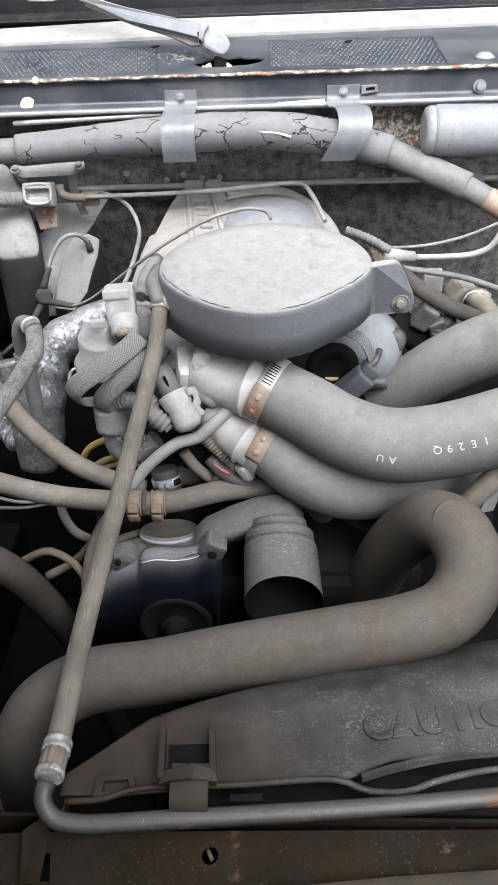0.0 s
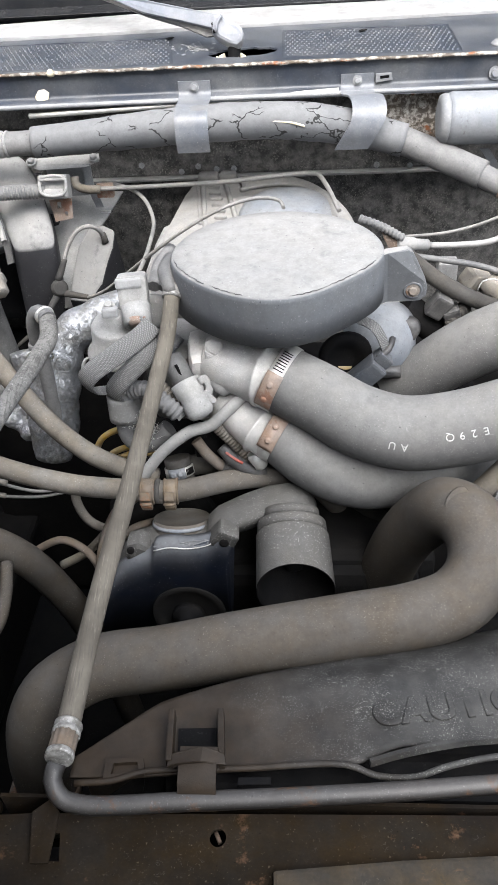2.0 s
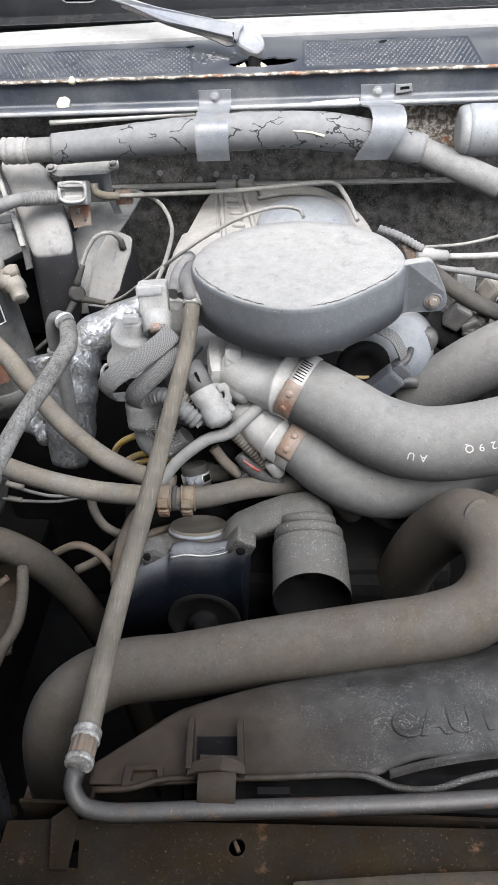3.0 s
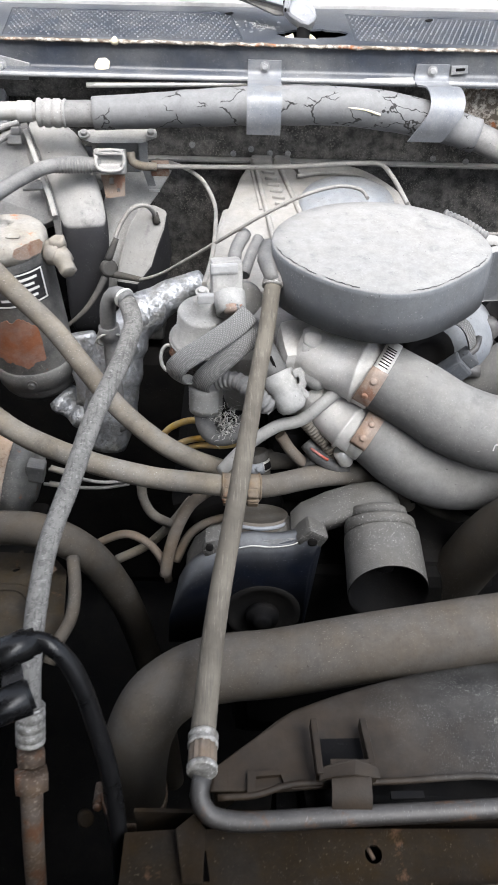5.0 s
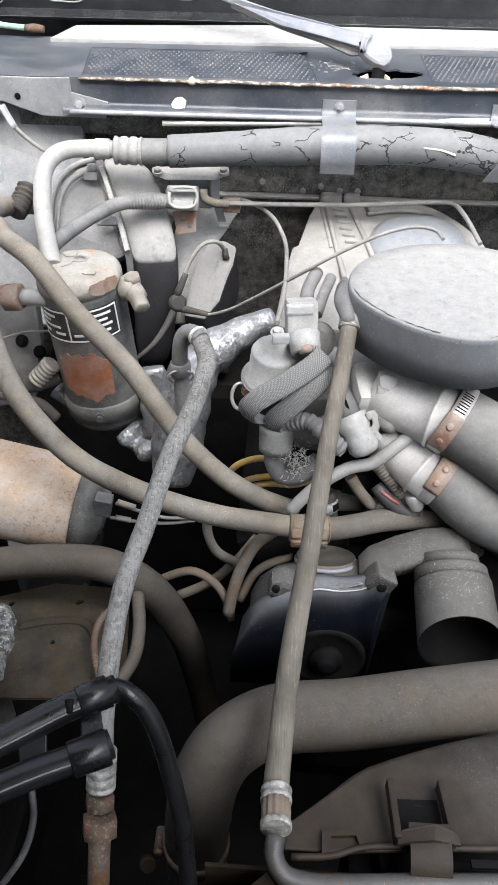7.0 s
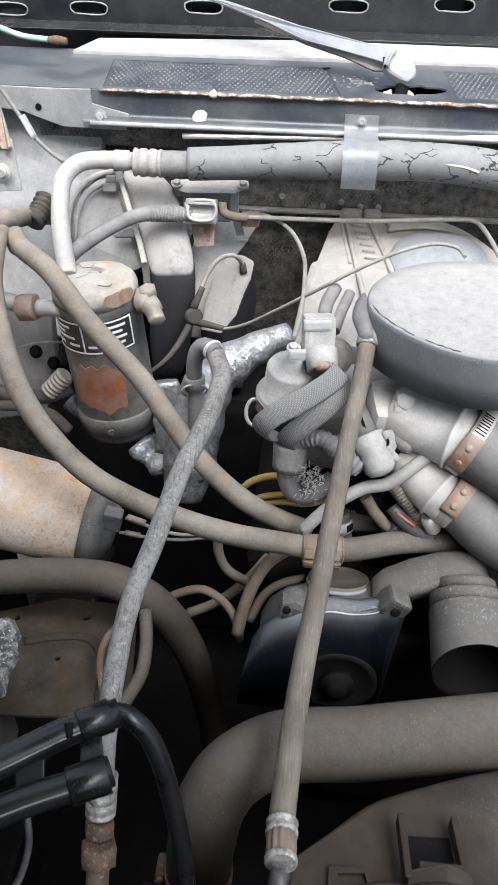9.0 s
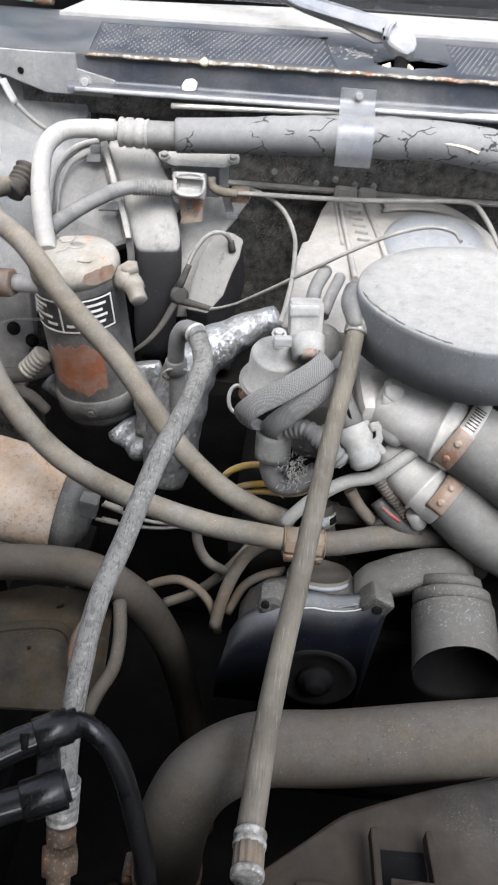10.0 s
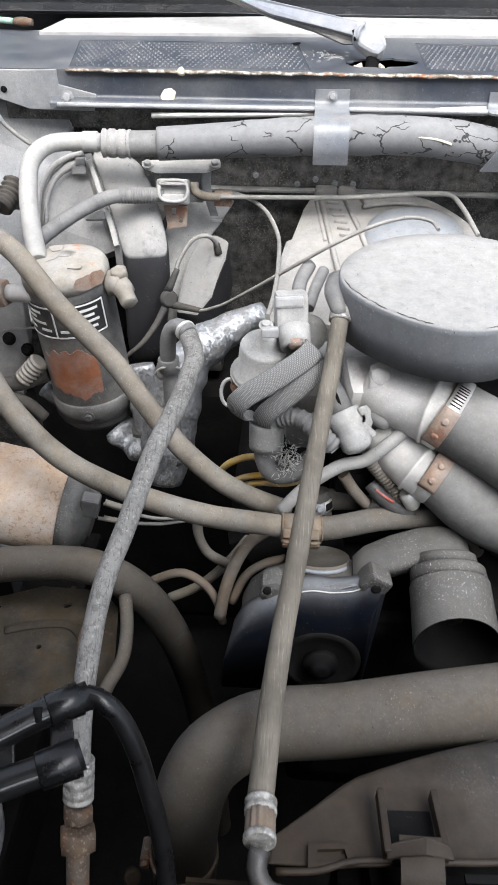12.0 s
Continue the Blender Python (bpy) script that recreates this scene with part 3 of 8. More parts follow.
def worm_clamp(name, points, s, r, parent, material=RUST_CLAMP, face=(0, -0.7, 0.7), width=0.013, plate=True):
    """A screw band clamp round a hose: slotted band, riveted plate on the side given, screw housing further round."""
    c, d = along(points, s)
    f = V(face)
    f = (f - d * f.dot(d)).normalized()
    t = d.cross(f)
    band = part(name, lathe(c, d, [(-width / 2, r), (-width / 2, r + 0.0013), (width / 2, r + 0.0013), (width / 2, r)], 36), ZINC if plate else material, parent)
    if plate:
        p = part("rivet_plate", arc_band(c, d, f, r, 34, width * 1.12, 0.0024), material, band, "rusty riveted plate")
        for k in (-14, 14):
            o = f * math.cos(radians(k)) + t * math.sin(radians(k))
            part("rivet", lathe(c + o * (r + 0.002), o, [(0, 0.0042), (0.0012, 0.004), (0.0022, 0.002)], 12), material, band)
        for k in range(40, 76, 5):
            o = f * math.cos(radians(k)) - t * math.sin(radians(k))
            g = c + o * (r + 0.0014)
            part("slot", sweep([g - d * width * 0.33, g + d * width * 0.33], 0.0008, 4, 0.01), STEEL_DARK, band)
    else:
        q = c + f * (r + 0.004)
        part("screw_housing", sweep([q - t * 0.011, q + t * 0.011], 0.0052, 10), material, band)
        part("screw", lathe(q + t * 0.011, t, [(0, 0.0045), (0.004, 0.0045), (0.005, 0.003)], 6), material, band)
    return band


# ---------------------------------------------------------------- body of the vehicle (setting)
def build_setting():
    solo("ground", block((0, 0.5, -0.62), (60, 60, 0.04), bevel=0), GROUND, "dark grey asphalt under the vehicle", "ground", kind="structure")
    # firewall, with a flange and a row of bolts
    fw = tagged(mesh_object("wall_firewall", block((0.02, 1.325, 0.25), (1.7, 0.03, 0.9), bevel=0.004), FIREWALL, (0, 0, 0)),
                "black insulated firewall with dust and scratches", "firewall", kind="structure")
    part("flange", block((0.05, 1.298, 0.557), (0.9, 0.03, 0.004), bevel=0.001), PLASTIC_CASE, fw)
    part("upper_step", block((0.05, 1.304, 0.617), (1.0, 0.018, 0.115), bevel=0.003), FIREWALL, fw)
    spots = [(-0.1317, 1.2920, 0.5791), (-0.0678, 1.2920, 0.5668), (-0.0107, 1.2920, 0.5687), (0.0173, 1.2920, 0.5688), (-0.0400, 1.2920, 0.5745), (0.2447, 1.2920, 0.5668), (0.2968, 1.2920, 0.5635)]
    for q in spots:
        part("bolt", hex_bolt(q, (0, -1, 0.1), 0.0032), BODY_GREY, fw)
    # cowl: top sheet with a hole for the wiper pivot and two vent openings
    x0, x1, ya, yb, zc = -0.80, 0.75, 1.228, 1.45, 0.742
    hole = ellipse((0.043, 1.287, zc), (0.050, 0.006, 0), (0, 0.024, 0), 24)
    hole = [V(q) + V(0.005 * math.sin(i * 2.6), 0.0035 * math.sin(i * 4.1), 0) for i, q in enumerate(hole)]
    vents = [[(-0.385, 1.243, zc), (-0.055, 1.243, zc), (-0.075, 1.392, zc), (-0.405, 1.392, zc)],
             [(0.100, 1.255, zc), (0.352, 1.243, zc), (0.352, 1.392, zc), (0.098, 1.402, zc)]]
    cowl = tagged(mesh_object("cowl", plate([(x0, ya, zc), (x1, ya, zc), (x1, yb, zc), (x0, yb, zc)], [hole] + vents, (0, 0, -0.0025)), BODY_PAINT, (0, 0, 0)),
                  "blue-grey painted cowl panel with two perforated vents", "cowl", kind="structure")
    for v in vents:
        bm = bmesh.new()
        a, b, c, d = [V(q) for q in v]
        part("vent_panel", prism([q - V(0, 0, 0.0012) for q in (a, b, c, d)], (0, 0, -0.002), 0), VENT, cowl, "dark blue-grey vent panel")
        gap = 0.0076 if a.x < 0 else 0.0070
        nx, ny = int((b - a).length / gap), 13
        for i in range(1, nx):
            for k in range(1, ny):
                if random.random() < 0.06:
                    continue
                u = (i + 0.5 * (k % 2) - 0.25) / nx
                p = a.lerp(b, u).lerp(d.lerp(c, u), k / ny)
                h = random.choice((0.0008, 0.0010, 0.0012, 0.0013))
                low = [bm.verts.new(p + V(dx * h, dy * h * 1.15, -0.0012)) for dx, dy in ((-1, -1), (1, -1), (1, 1), (-1, 1))]
                top = [bm.verts.new(p + V(dx * h * 0.8, dy * h * 0.8, 0.0002)) for dx, dy in ((-1, -1), (1, -1), (1, 1), (-1, 1))]
                bm.faces.new(top)
                for e in range(4):
                    bm.faces.new((low[e], low[(e + 1) % 4], top[(e + 1) % 4], top[e]))
        tagged(part("vent_studs", bm, VENT_STUD, cowl, "rows of small pale studs"), kind="stuff")
    # Dark discs painted as the shade of two oval holes.
    for q in ((-0.0779, 1.3880, 0.7420), (0.2223, 1.3781, 0.7420)):
        part("plug", lathe(q, (0, 0, 1), [(0, 0.008), (0.0006, 0.008), (0.0008, 0.004)], 16, squash=0.6), STEEL_DARK, cowl)
    part("dome_bolt", lathe((0.4073, 1.2670, 0.7420), (0, 0, 1), [(0, 0.014), (0.002, 0.013), (0.006, 0.008), (0.007, 0.002)], 18), BODY_GREY, cowl)
    random.seed(8)
    bm = bmesh.new()
    for k in range(70):
        q = V((-0.0330, 1.3215, 0.7420)) + V(random.gauss(0, 0.012), random.gauss(0, 0.013), 0.0002)
        if (V(q.x, q.y, 0) - V(0.043, 1.287, 0)).length < 0.052 and abs(q.y - 1.287) < 0.021:
            continue
        w = random.uniform(0.0008, 0.003)
        prism([q + V(math.cos(a * 1.25) * w * random.uniform(0.7, 1.3), math.sin(a * 1.25) * w * random.uniform(0.7, 1.3), 0) for a in range(5)], (0, 0, 0.001), 0, bm)
    tagged(part("dried_mud", bm, BODY_GREY, cowl, "crumbs of pale dried mud"), kind="stuff")
    part("well", block((0.06, 1.39, 0.60), (1.3, 0.13, 0.01), bevel=0), STEEL_DARK, cowl)
    part("well_wall", block((0.06, 1.446, 0.67), (1.3, 0.006, 0.14), bevel=0), STEEL_DARK, cowl)
    # front lip of the cowl, its seam, ribs and ends
    lip = tagged(mesh_object("cowl_lip", strap([(0.06, 1.2265, 0.741), (0.06, 1.2255, 0.722), (0.06, 1.2245, 0.708), (0.06, 1.214, 0.7035), (0.06, 1.212, 0.697)], (0.94, 0, 0), 0.002), BODY_PAINT, (0, 0, 0)),
                 "blue-grey painted lip under the cowl seam", "cowl lip", kind="structure")
    pts = []
    for i in range(95):
        x = -0.385 + i * 0.0115
        pts.append((x, 1.222 + 0.0015 * noise.noise((x * 30, 0, 0)), 0.7425 + 0.0018 * noise.noise((x * 55, 3, 0))))
    part("seam", sweep(pts, lambda s: 0.0044 + 0.0012 * noise.noise((s * 130, 0, 5)), 8, 0.005, flat=0.55, rough=0.25), SEALANT, lip, "flaking rusty seam sealer")
    part("edge_rib", sweep([(-0.40, 1.213, 0.700), (0.06, 1.213, 0.701), (0.53, 1.213, 0.702)], 0.0035, 10, 0.03), BODY_GREY, lip)
    part("lower_rail", sweep([(-0.2709, 1.2160, 0.6871), (-0.0537, 1.2160, 0.6940), (0.1802, 1.2160, 0.7044)], 0.0038, 10, 0.03), ZINC, lip, "bright steel rail under the lip")
    part("lower_wall", block((0.06, 1.262, 0.683), (1.1, 0.004, 0.055), bevel=0), FIREWALL, lip)
    part("end_plate", prism([(-0.5866, 1.2220, 0.7422), (-0.4442, 1.2220, 0.7413), (-0.3984, 1.2220, 0.7424), (-0.3980, 1.2220, 0.7234), (-0.3471, 1.2220, 0.7113), (-0.3528, 1.2220, 0.6891), (-0.4431, 1.2220, 0.6904), (-0.4980, 1.2220, 0.7088), (-0.5927, 1.2220, 0.7184)], (0, 0.004, 0), 0.001), BODY_GREY, lip)
    for q, r in (((-0.4747, 1.2215, 0.7163), 0.0045),):
        part("drill_hole", lathe(q, (0, -1, 0.05), [(0, r), (0.0005, r), (0.0006, r * 0.5)], 12), STEEL_DARK, lip)
    part("bolt", hex_bolt((-0.3869, 1.2200, 0.7078), (0, -1, 0.2), 0.006), BODY_GREY, lip)
    part("bolt", hex_bolt((0.3955, 1.2220, 0.7166), (0, -1, 0.2), 0.006), BODY_GREY, lip)
    part("slot_plate", prism([(0.2311, 1.2195, 0.7231), (0.2530, 1.2195, 0.7239), (0.2552, 1.2195, 0.7141), (0.2317, 1.2195, 0.7110)], (0, 0.003, 0), 0.001), BODY_GREY, lip)
    part("slot", prism([(0.2375, 1.2189, 0.7201), (0.2500, 1.2189, 0.7212), (0.2503, 1.2189, 0.7174), (0.2377, 1.2189, 0.7163)], (0, 0.0005, 0), 0.0002), STEEL_DARK, lip)
    part("paint_blob", lathe((-0.2475, 1.2235, 0.7113), (0, -1, 0.3), [(0, 0.0125), (0.0015, 0.0115), (0.0025, 0.0085), (0.003, 0.004)], 7, squash=0.8), PAINT_CREAM, lip, "blob of cream paint")
    part("sealer_drip", lathe((-0.2279, 1.2210, 0.7412), (0.2, -0.4, 1), [(0, 0.006), (0.004, 0.005), (0.008, 0.002)], 9), PAINT_CREAM, lip)
    # windscreen apron and glass
    solo("windscreen_apron", prism([(-0.476, 1.417, 0.7475), (0.81, 1.452, 0.7475), (0.81, 1.542, 0.7482), (-0.12, 1.542, 0.7482), (-0.455, 1.505, 0.7482)], (0, 0, -0.006), 0.001), BODY_WHITE, "bright white painted apron below the windscreen", "apron", kind="structure")
    solo("window_windscreen", block((0.06, 1.72, 0.84), (1.6, 0.40, 0.006), (27, 0, 0), 0.001), GLASS_DARK, "dark windscreen glass behind the raised hood", "windscreen", kind="structure")
    solo("body_side", block((0.06, 2.2, 0.35), (1.9, 0.6, 1.1), bevel=0.05), HOOD_BLACK, "dark cabin body behind the windscreen", "vehicle body", kind="structure")
    # inner fenders close the bay on both sides
    solo("wall_fender_east", block((0.84, 0.72, 0.25), (0.03, 1.5, 0.95), bevel=0.01), BODY_GREY, "dusty grey inner fender", "fender", kind="structure")
    solo("wall_fender_west", block((-0.78, 0.72, 0.25), (0.03, 1.5, 0.95), bevel=0.01), BODY_GREY, "dusty grey inner fender", "fender", kind="structure")
    # apron under the left end of the cowl
    solo("cowl_side_panel", prism([(-0.76, 1.285, 0.715), (-0.40, 1.285, 0.715), (-0.395, 1.23, 0.60), (-0.40, 1.16, 0.50), (-0.42, 1.10, 0.42), (-0.76, 1.10, 0.42)], (0, 0.012, -0.012), 0.003), BODY_GREY, "dusty grey sloping body panel beside the cowl", "body panel", kind="structure")


def build_hood():
    """The raised hood, hinged behind the cowl; its inner edge has pressed slots."""
    hood = thing("hood", (0.06, 1.56, 0.76), "raised black hood with slotted inner edge", "hood")
    m = pose(0.06, 1.560, 0.752, 98, 0, 0)
    slots = []
    marks = [(-0.4819, 1.5530, 0.7819), (-0.2876, 1.5530, 0.7915), (-0.0493, 1.5530, 0.8006), (0.1195, 1.5530, 0.8057)]
    for x in (-0.68, marks[0][0] - 0.06, marks[1][0] - 0.06, marks[2][0] - 0.06, marks[3][0] - 0.06, 0.25, 0.45, 0.62):
        c = 0.0299 + (x + 0.5419) * 0.0396
        slots.append([m @ V(x + dx, c + dy, 0) for dx, dy in ((-0.024, -0.0085), (0.024, -0.0085), (0.031, -0.003), (0.031, 0.004), (0.024, 0.0085), (-0.024, 0.0085), (-0.031, 0.004), (-0.031, -0.003))])
    n = (m.to_3x3() @ V(0, 0, 1))
    part("inner_edge", plate([m @ V(x, y, 0) for x, y in ((-0.75, 0), (0.75, 0), (0.75, 0.10), (-0.75, 0.10))], slots, n * -0.003), HOOD_BLACK, hood)
    for s in slots:
        part("slot_rim", sweep([*s, s[0]], 0.0014, 6, 0.01), BODY_GREY, hood)
    bm = block((0, 0, 0), (1.5, 0.92, 0.012), bevel=0.004)
    bmesh.ops.transform(bm, matrix=m @ pose(0, 0.46, -0.03), verts=bm.verts)
    part("skin", bm, HOOD_BLACK, hood)
    bm = block((0, 0, 0), (1.1, 0.07, 0.03), bevel=0.01)
    bmesh.ops.transform(bm, matrix=m @ pose(0, 0.14, 0.0), verts=bm.verts)
    part("stiffener", bm, HOOD_BLACK, hood)


def build_radiator_support():
    z = 0.428
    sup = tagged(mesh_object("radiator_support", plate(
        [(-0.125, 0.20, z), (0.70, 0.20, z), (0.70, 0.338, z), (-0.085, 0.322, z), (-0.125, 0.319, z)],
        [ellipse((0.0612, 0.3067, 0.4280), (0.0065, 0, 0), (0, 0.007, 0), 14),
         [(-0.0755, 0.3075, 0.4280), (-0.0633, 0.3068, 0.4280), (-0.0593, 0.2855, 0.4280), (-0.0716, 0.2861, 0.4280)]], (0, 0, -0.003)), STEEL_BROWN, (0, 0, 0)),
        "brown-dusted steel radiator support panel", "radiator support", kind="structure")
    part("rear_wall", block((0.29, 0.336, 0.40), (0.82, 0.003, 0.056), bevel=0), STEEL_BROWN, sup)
    part("front_rail", prism([(0.1045, 0.2811, 0.4370), (0.2004, 0.2913, 0.4370), (0.2766, 0.2973, 0.4370), (0.69, 0.31, 0.437), (0.69, 0.21, 0.437), (0.11, 0.21, 0.437)], (0, 0, -0.008), 0.003), FENDER, sup, "rust-stained pale front rail")
    part("hole_pin", sweep([(0.0583, 0.3141, 0.4200), (0.0625, 0.3058, 0.4200)], 0.0018, 6), STEEL_RUSTY, sup)
    part("corner_tab", prism([(-0.0866, 0.3180, 0.4360), (-0.0735, 0.3292, 0.4360), (-0.0642, 0.3184, 0.4360), (-0.0641, 0.2801, 0.4360), (-0.0786, 0.2798, 0.4360)], (0, 0, 0.003), 0.001), STEEL_BROWN, sup)
    return sup


def build_radiator():
    """Radiator core under the support, its tank, and the fan shroud."""
    rad = thing("radiator", (0.05, 0.36, 0.1), "dark dusty radiator behind the support panel", "radiator")
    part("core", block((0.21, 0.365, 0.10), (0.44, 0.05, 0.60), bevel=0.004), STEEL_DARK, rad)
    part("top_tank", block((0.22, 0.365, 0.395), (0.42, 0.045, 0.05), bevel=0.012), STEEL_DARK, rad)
    neck = [(-0.1460, 0.4200, 0.1700), (-0.1455, 0.4250, 0.2000), (-0.1440, 0.4290, 0.2450)]
    part("inlet_neck", sweep(neck, 0.021, 18), STEEL_BROWN, rad)
    sh = thing("fan_shroud", (0.2, 0.42, 0.43), "black plastic fan shroud with raised warning word", "fan shroud")
    def fall(x, y):
        """The top of the shroud is level in front and rolls down towards the fan."""
        return 0.4415 - 0.003 * max(0.0, (x - 0.1) / 0.3) - 8.0 * max(0.0, y - 0.412 - 0.2 * max(0.0, x - 0.12)) ** 2

    def back(x):
        return min(0.362 + (x + 0.062) * 0.80, 0.4215 + (x - 0.0205) * 0.45, 0.55)

    def front(x):
        return 0.3455 + max(0.0, x + 0.03) * 0.085 + max(0.0, min(0.013, (x - 0.172) * 0.4))
    rows = []
    for i in range(61):
        x = -0.062 + 0.55 * (i / 60) ** 1.25
        ys = [front(x) + (back(x) - front(x)) * k / 20 for k in range(21)]
        row = [V(x, y, fall(x, y)) for y in ys]
        rows.append(row + [q - V(0, 0, 0.004) for q in reversed(row)])
    panel = add_rings(bmesh.new(), rows)
    bmesh.ops.recalc_face_normals(panel, faces=panel.faces)
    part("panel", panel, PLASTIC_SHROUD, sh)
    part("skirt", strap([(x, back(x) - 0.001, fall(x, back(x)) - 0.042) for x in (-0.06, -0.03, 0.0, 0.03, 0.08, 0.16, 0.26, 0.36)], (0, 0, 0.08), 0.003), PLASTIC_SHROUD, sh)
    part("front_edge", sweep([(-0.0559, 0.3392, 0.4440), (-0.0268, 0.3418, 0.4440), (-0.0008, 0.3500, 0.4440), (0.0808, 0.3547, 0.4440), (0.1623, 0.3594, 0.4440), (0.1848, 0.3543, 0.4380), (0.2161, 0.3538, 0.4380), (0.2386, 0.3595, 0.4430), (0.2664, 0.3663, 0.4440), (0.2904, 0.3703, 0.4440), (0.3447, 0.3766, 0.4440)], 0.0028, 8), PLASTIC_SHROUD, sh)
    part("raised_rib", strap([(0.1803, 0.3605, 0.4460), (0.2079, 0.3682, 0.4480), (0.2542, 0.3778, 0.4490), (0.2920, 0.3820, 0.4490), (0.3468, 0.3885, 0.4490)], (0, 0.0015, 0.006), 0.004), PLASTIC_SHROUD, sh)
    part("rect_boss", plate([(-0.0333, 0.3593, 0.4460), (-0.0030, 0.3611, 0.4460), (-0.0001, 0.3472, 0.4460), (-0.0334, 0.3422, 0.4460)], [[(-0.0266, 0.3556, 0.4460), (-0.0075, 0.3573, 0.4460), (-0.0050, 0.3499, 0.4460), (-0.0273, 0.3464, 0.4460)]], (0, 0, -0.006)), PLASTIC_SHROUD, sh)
    part("mould_nub", lathe((0.1888, 0.4438, 0.4315), (0, 0.5, 0.87), [(0, 0.010), (0.002, 0.009), (0.0025, 0.006)], 12, squash=0.6), PLASTIC_SHROUD, sh)
    # raised word
    a, b = V((0.1868, 0.3952, 0.4418)), V((0.2990, 0.4110, 0.4400))
    turn = math.degrees(math.atan2(b.y - a.y, b.x - a.x))
    cu = bpy.data.curves.new("word", "FONT")
    cu.body, cu.size, cu.extrude, cu.bevel_depth, cu.space_character = "CAUTION", 0.0338, 0.0004, 0.0013, 1.03
    tmp = new("word", cu)
    me = bpy.data.meshes.new_from_object(tmp.evaluated_get(bpy.context.evaluated_depsgraph_get()))
    bpy.data.objects.remove(tmp)
    bm = bmesh.new()
    bm.from_mesh(me)
    bmesh.ops.transform(bm, matrix=pose(a.x, a.y, a.z, -5, 0.9, turn), verts=bm.verts)
    part("raised_word", bm, PLASTIC_SHROUD, sh, "raised moulded word CAUTION")


def build_under():
    """Engine below the visible parts, painted near-black in place of deep shade."""
    eng = thing("engine_block", (0.12, 0.9, -0.1), "engine block painted near-black for the deep shade of the bay", "engine block")
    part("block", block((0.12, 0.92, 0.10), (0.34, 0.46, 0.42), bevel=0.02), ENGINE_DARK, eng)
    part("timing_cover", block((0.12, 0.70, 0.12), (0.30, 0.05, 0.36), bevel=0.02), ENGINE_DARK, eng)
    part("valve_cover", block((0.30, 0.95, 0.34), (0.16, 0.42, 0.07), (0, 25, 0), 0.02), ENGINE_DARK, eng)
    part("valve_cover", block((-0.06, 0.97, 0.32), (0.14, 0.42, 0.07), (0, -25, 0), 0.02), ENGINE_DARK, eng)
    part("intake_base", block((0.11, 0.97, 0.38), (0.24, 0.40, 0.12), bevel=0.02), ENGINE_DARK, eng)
    # Unseen near-black filler that hides the bright gap behind the engine.
    part("dark_bay_filler", block((0.10, 1.22, -0.02), (1.20, 0.14, 0.62), bevel=0.03), ENGINE_DARK, eng)
    # Unseen floor and walls added to keep light out of the deep bay.
    solo("subframe", block((0.05, 0.70, -0.42), (1.66, 1.3, 0.03), bevel=0.01), STEEL_DARK, "unseen dark floor added under the engine to keep the bay black", "subframe", kind="structure")
    solo("wall_front_blocker", block((0.03, 0.19, -0.08), (1.64, 0.02, 1.0), bevel=0.01), STEEL_DARK, "unseen dark panel added below the radiator support to block light", "front panel", kind="structure")
    solo("wall_side_blocker", block((-0.56, 0.55, -0.05), (0.03, 0.9, 0.70), bevel=0.01), STEEL_DARK, "unseen dark wall added to shade the side of the bay", "wheel well", kind="structure")
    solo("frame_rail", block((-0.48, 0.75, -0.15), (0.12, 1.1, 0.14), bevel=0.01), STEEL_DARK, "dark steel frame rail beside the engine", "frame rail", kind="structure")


def build_surroundings():
    """Unseen slab and walls added to shade the nose of the vehicle and cut frontal light."""
    solo("ceiling_light_blocker", block((-1.46, -1.13, 1.52), (3.4, 2.94, 0.08), bevel=0.01), WALL, "unseen plain dark slab added to shade the front corner", "roof", kind="structure")
    solo("wall_light_blocker", block((-1.46, -2.62, 0.44), (3.4, 0.10, 2.12), bevel=0.01), WALL, "unseen plain dark wall added to block front light", "wall", kind="structure")
    solo("wall_light_blocker_right", block((1.75, -2.62, 0.30), (3.0, 0.10, 1.84), bevel=0.01), WALL, "unseen plain dark wall added to block front-right light", "wall", kind="structure")
    solo("wall_light_blocker_side", block((-3.11, -1.09, 0.44), (0.10, 3.02, 2.12), bevel=0.01), WALL, "unseen plain dark side wall added under the slab", "wall", kind="structure")


build_setting()
build_surroundings()
build_hood()
build_radiator_support()
build_radiator()
build_under()


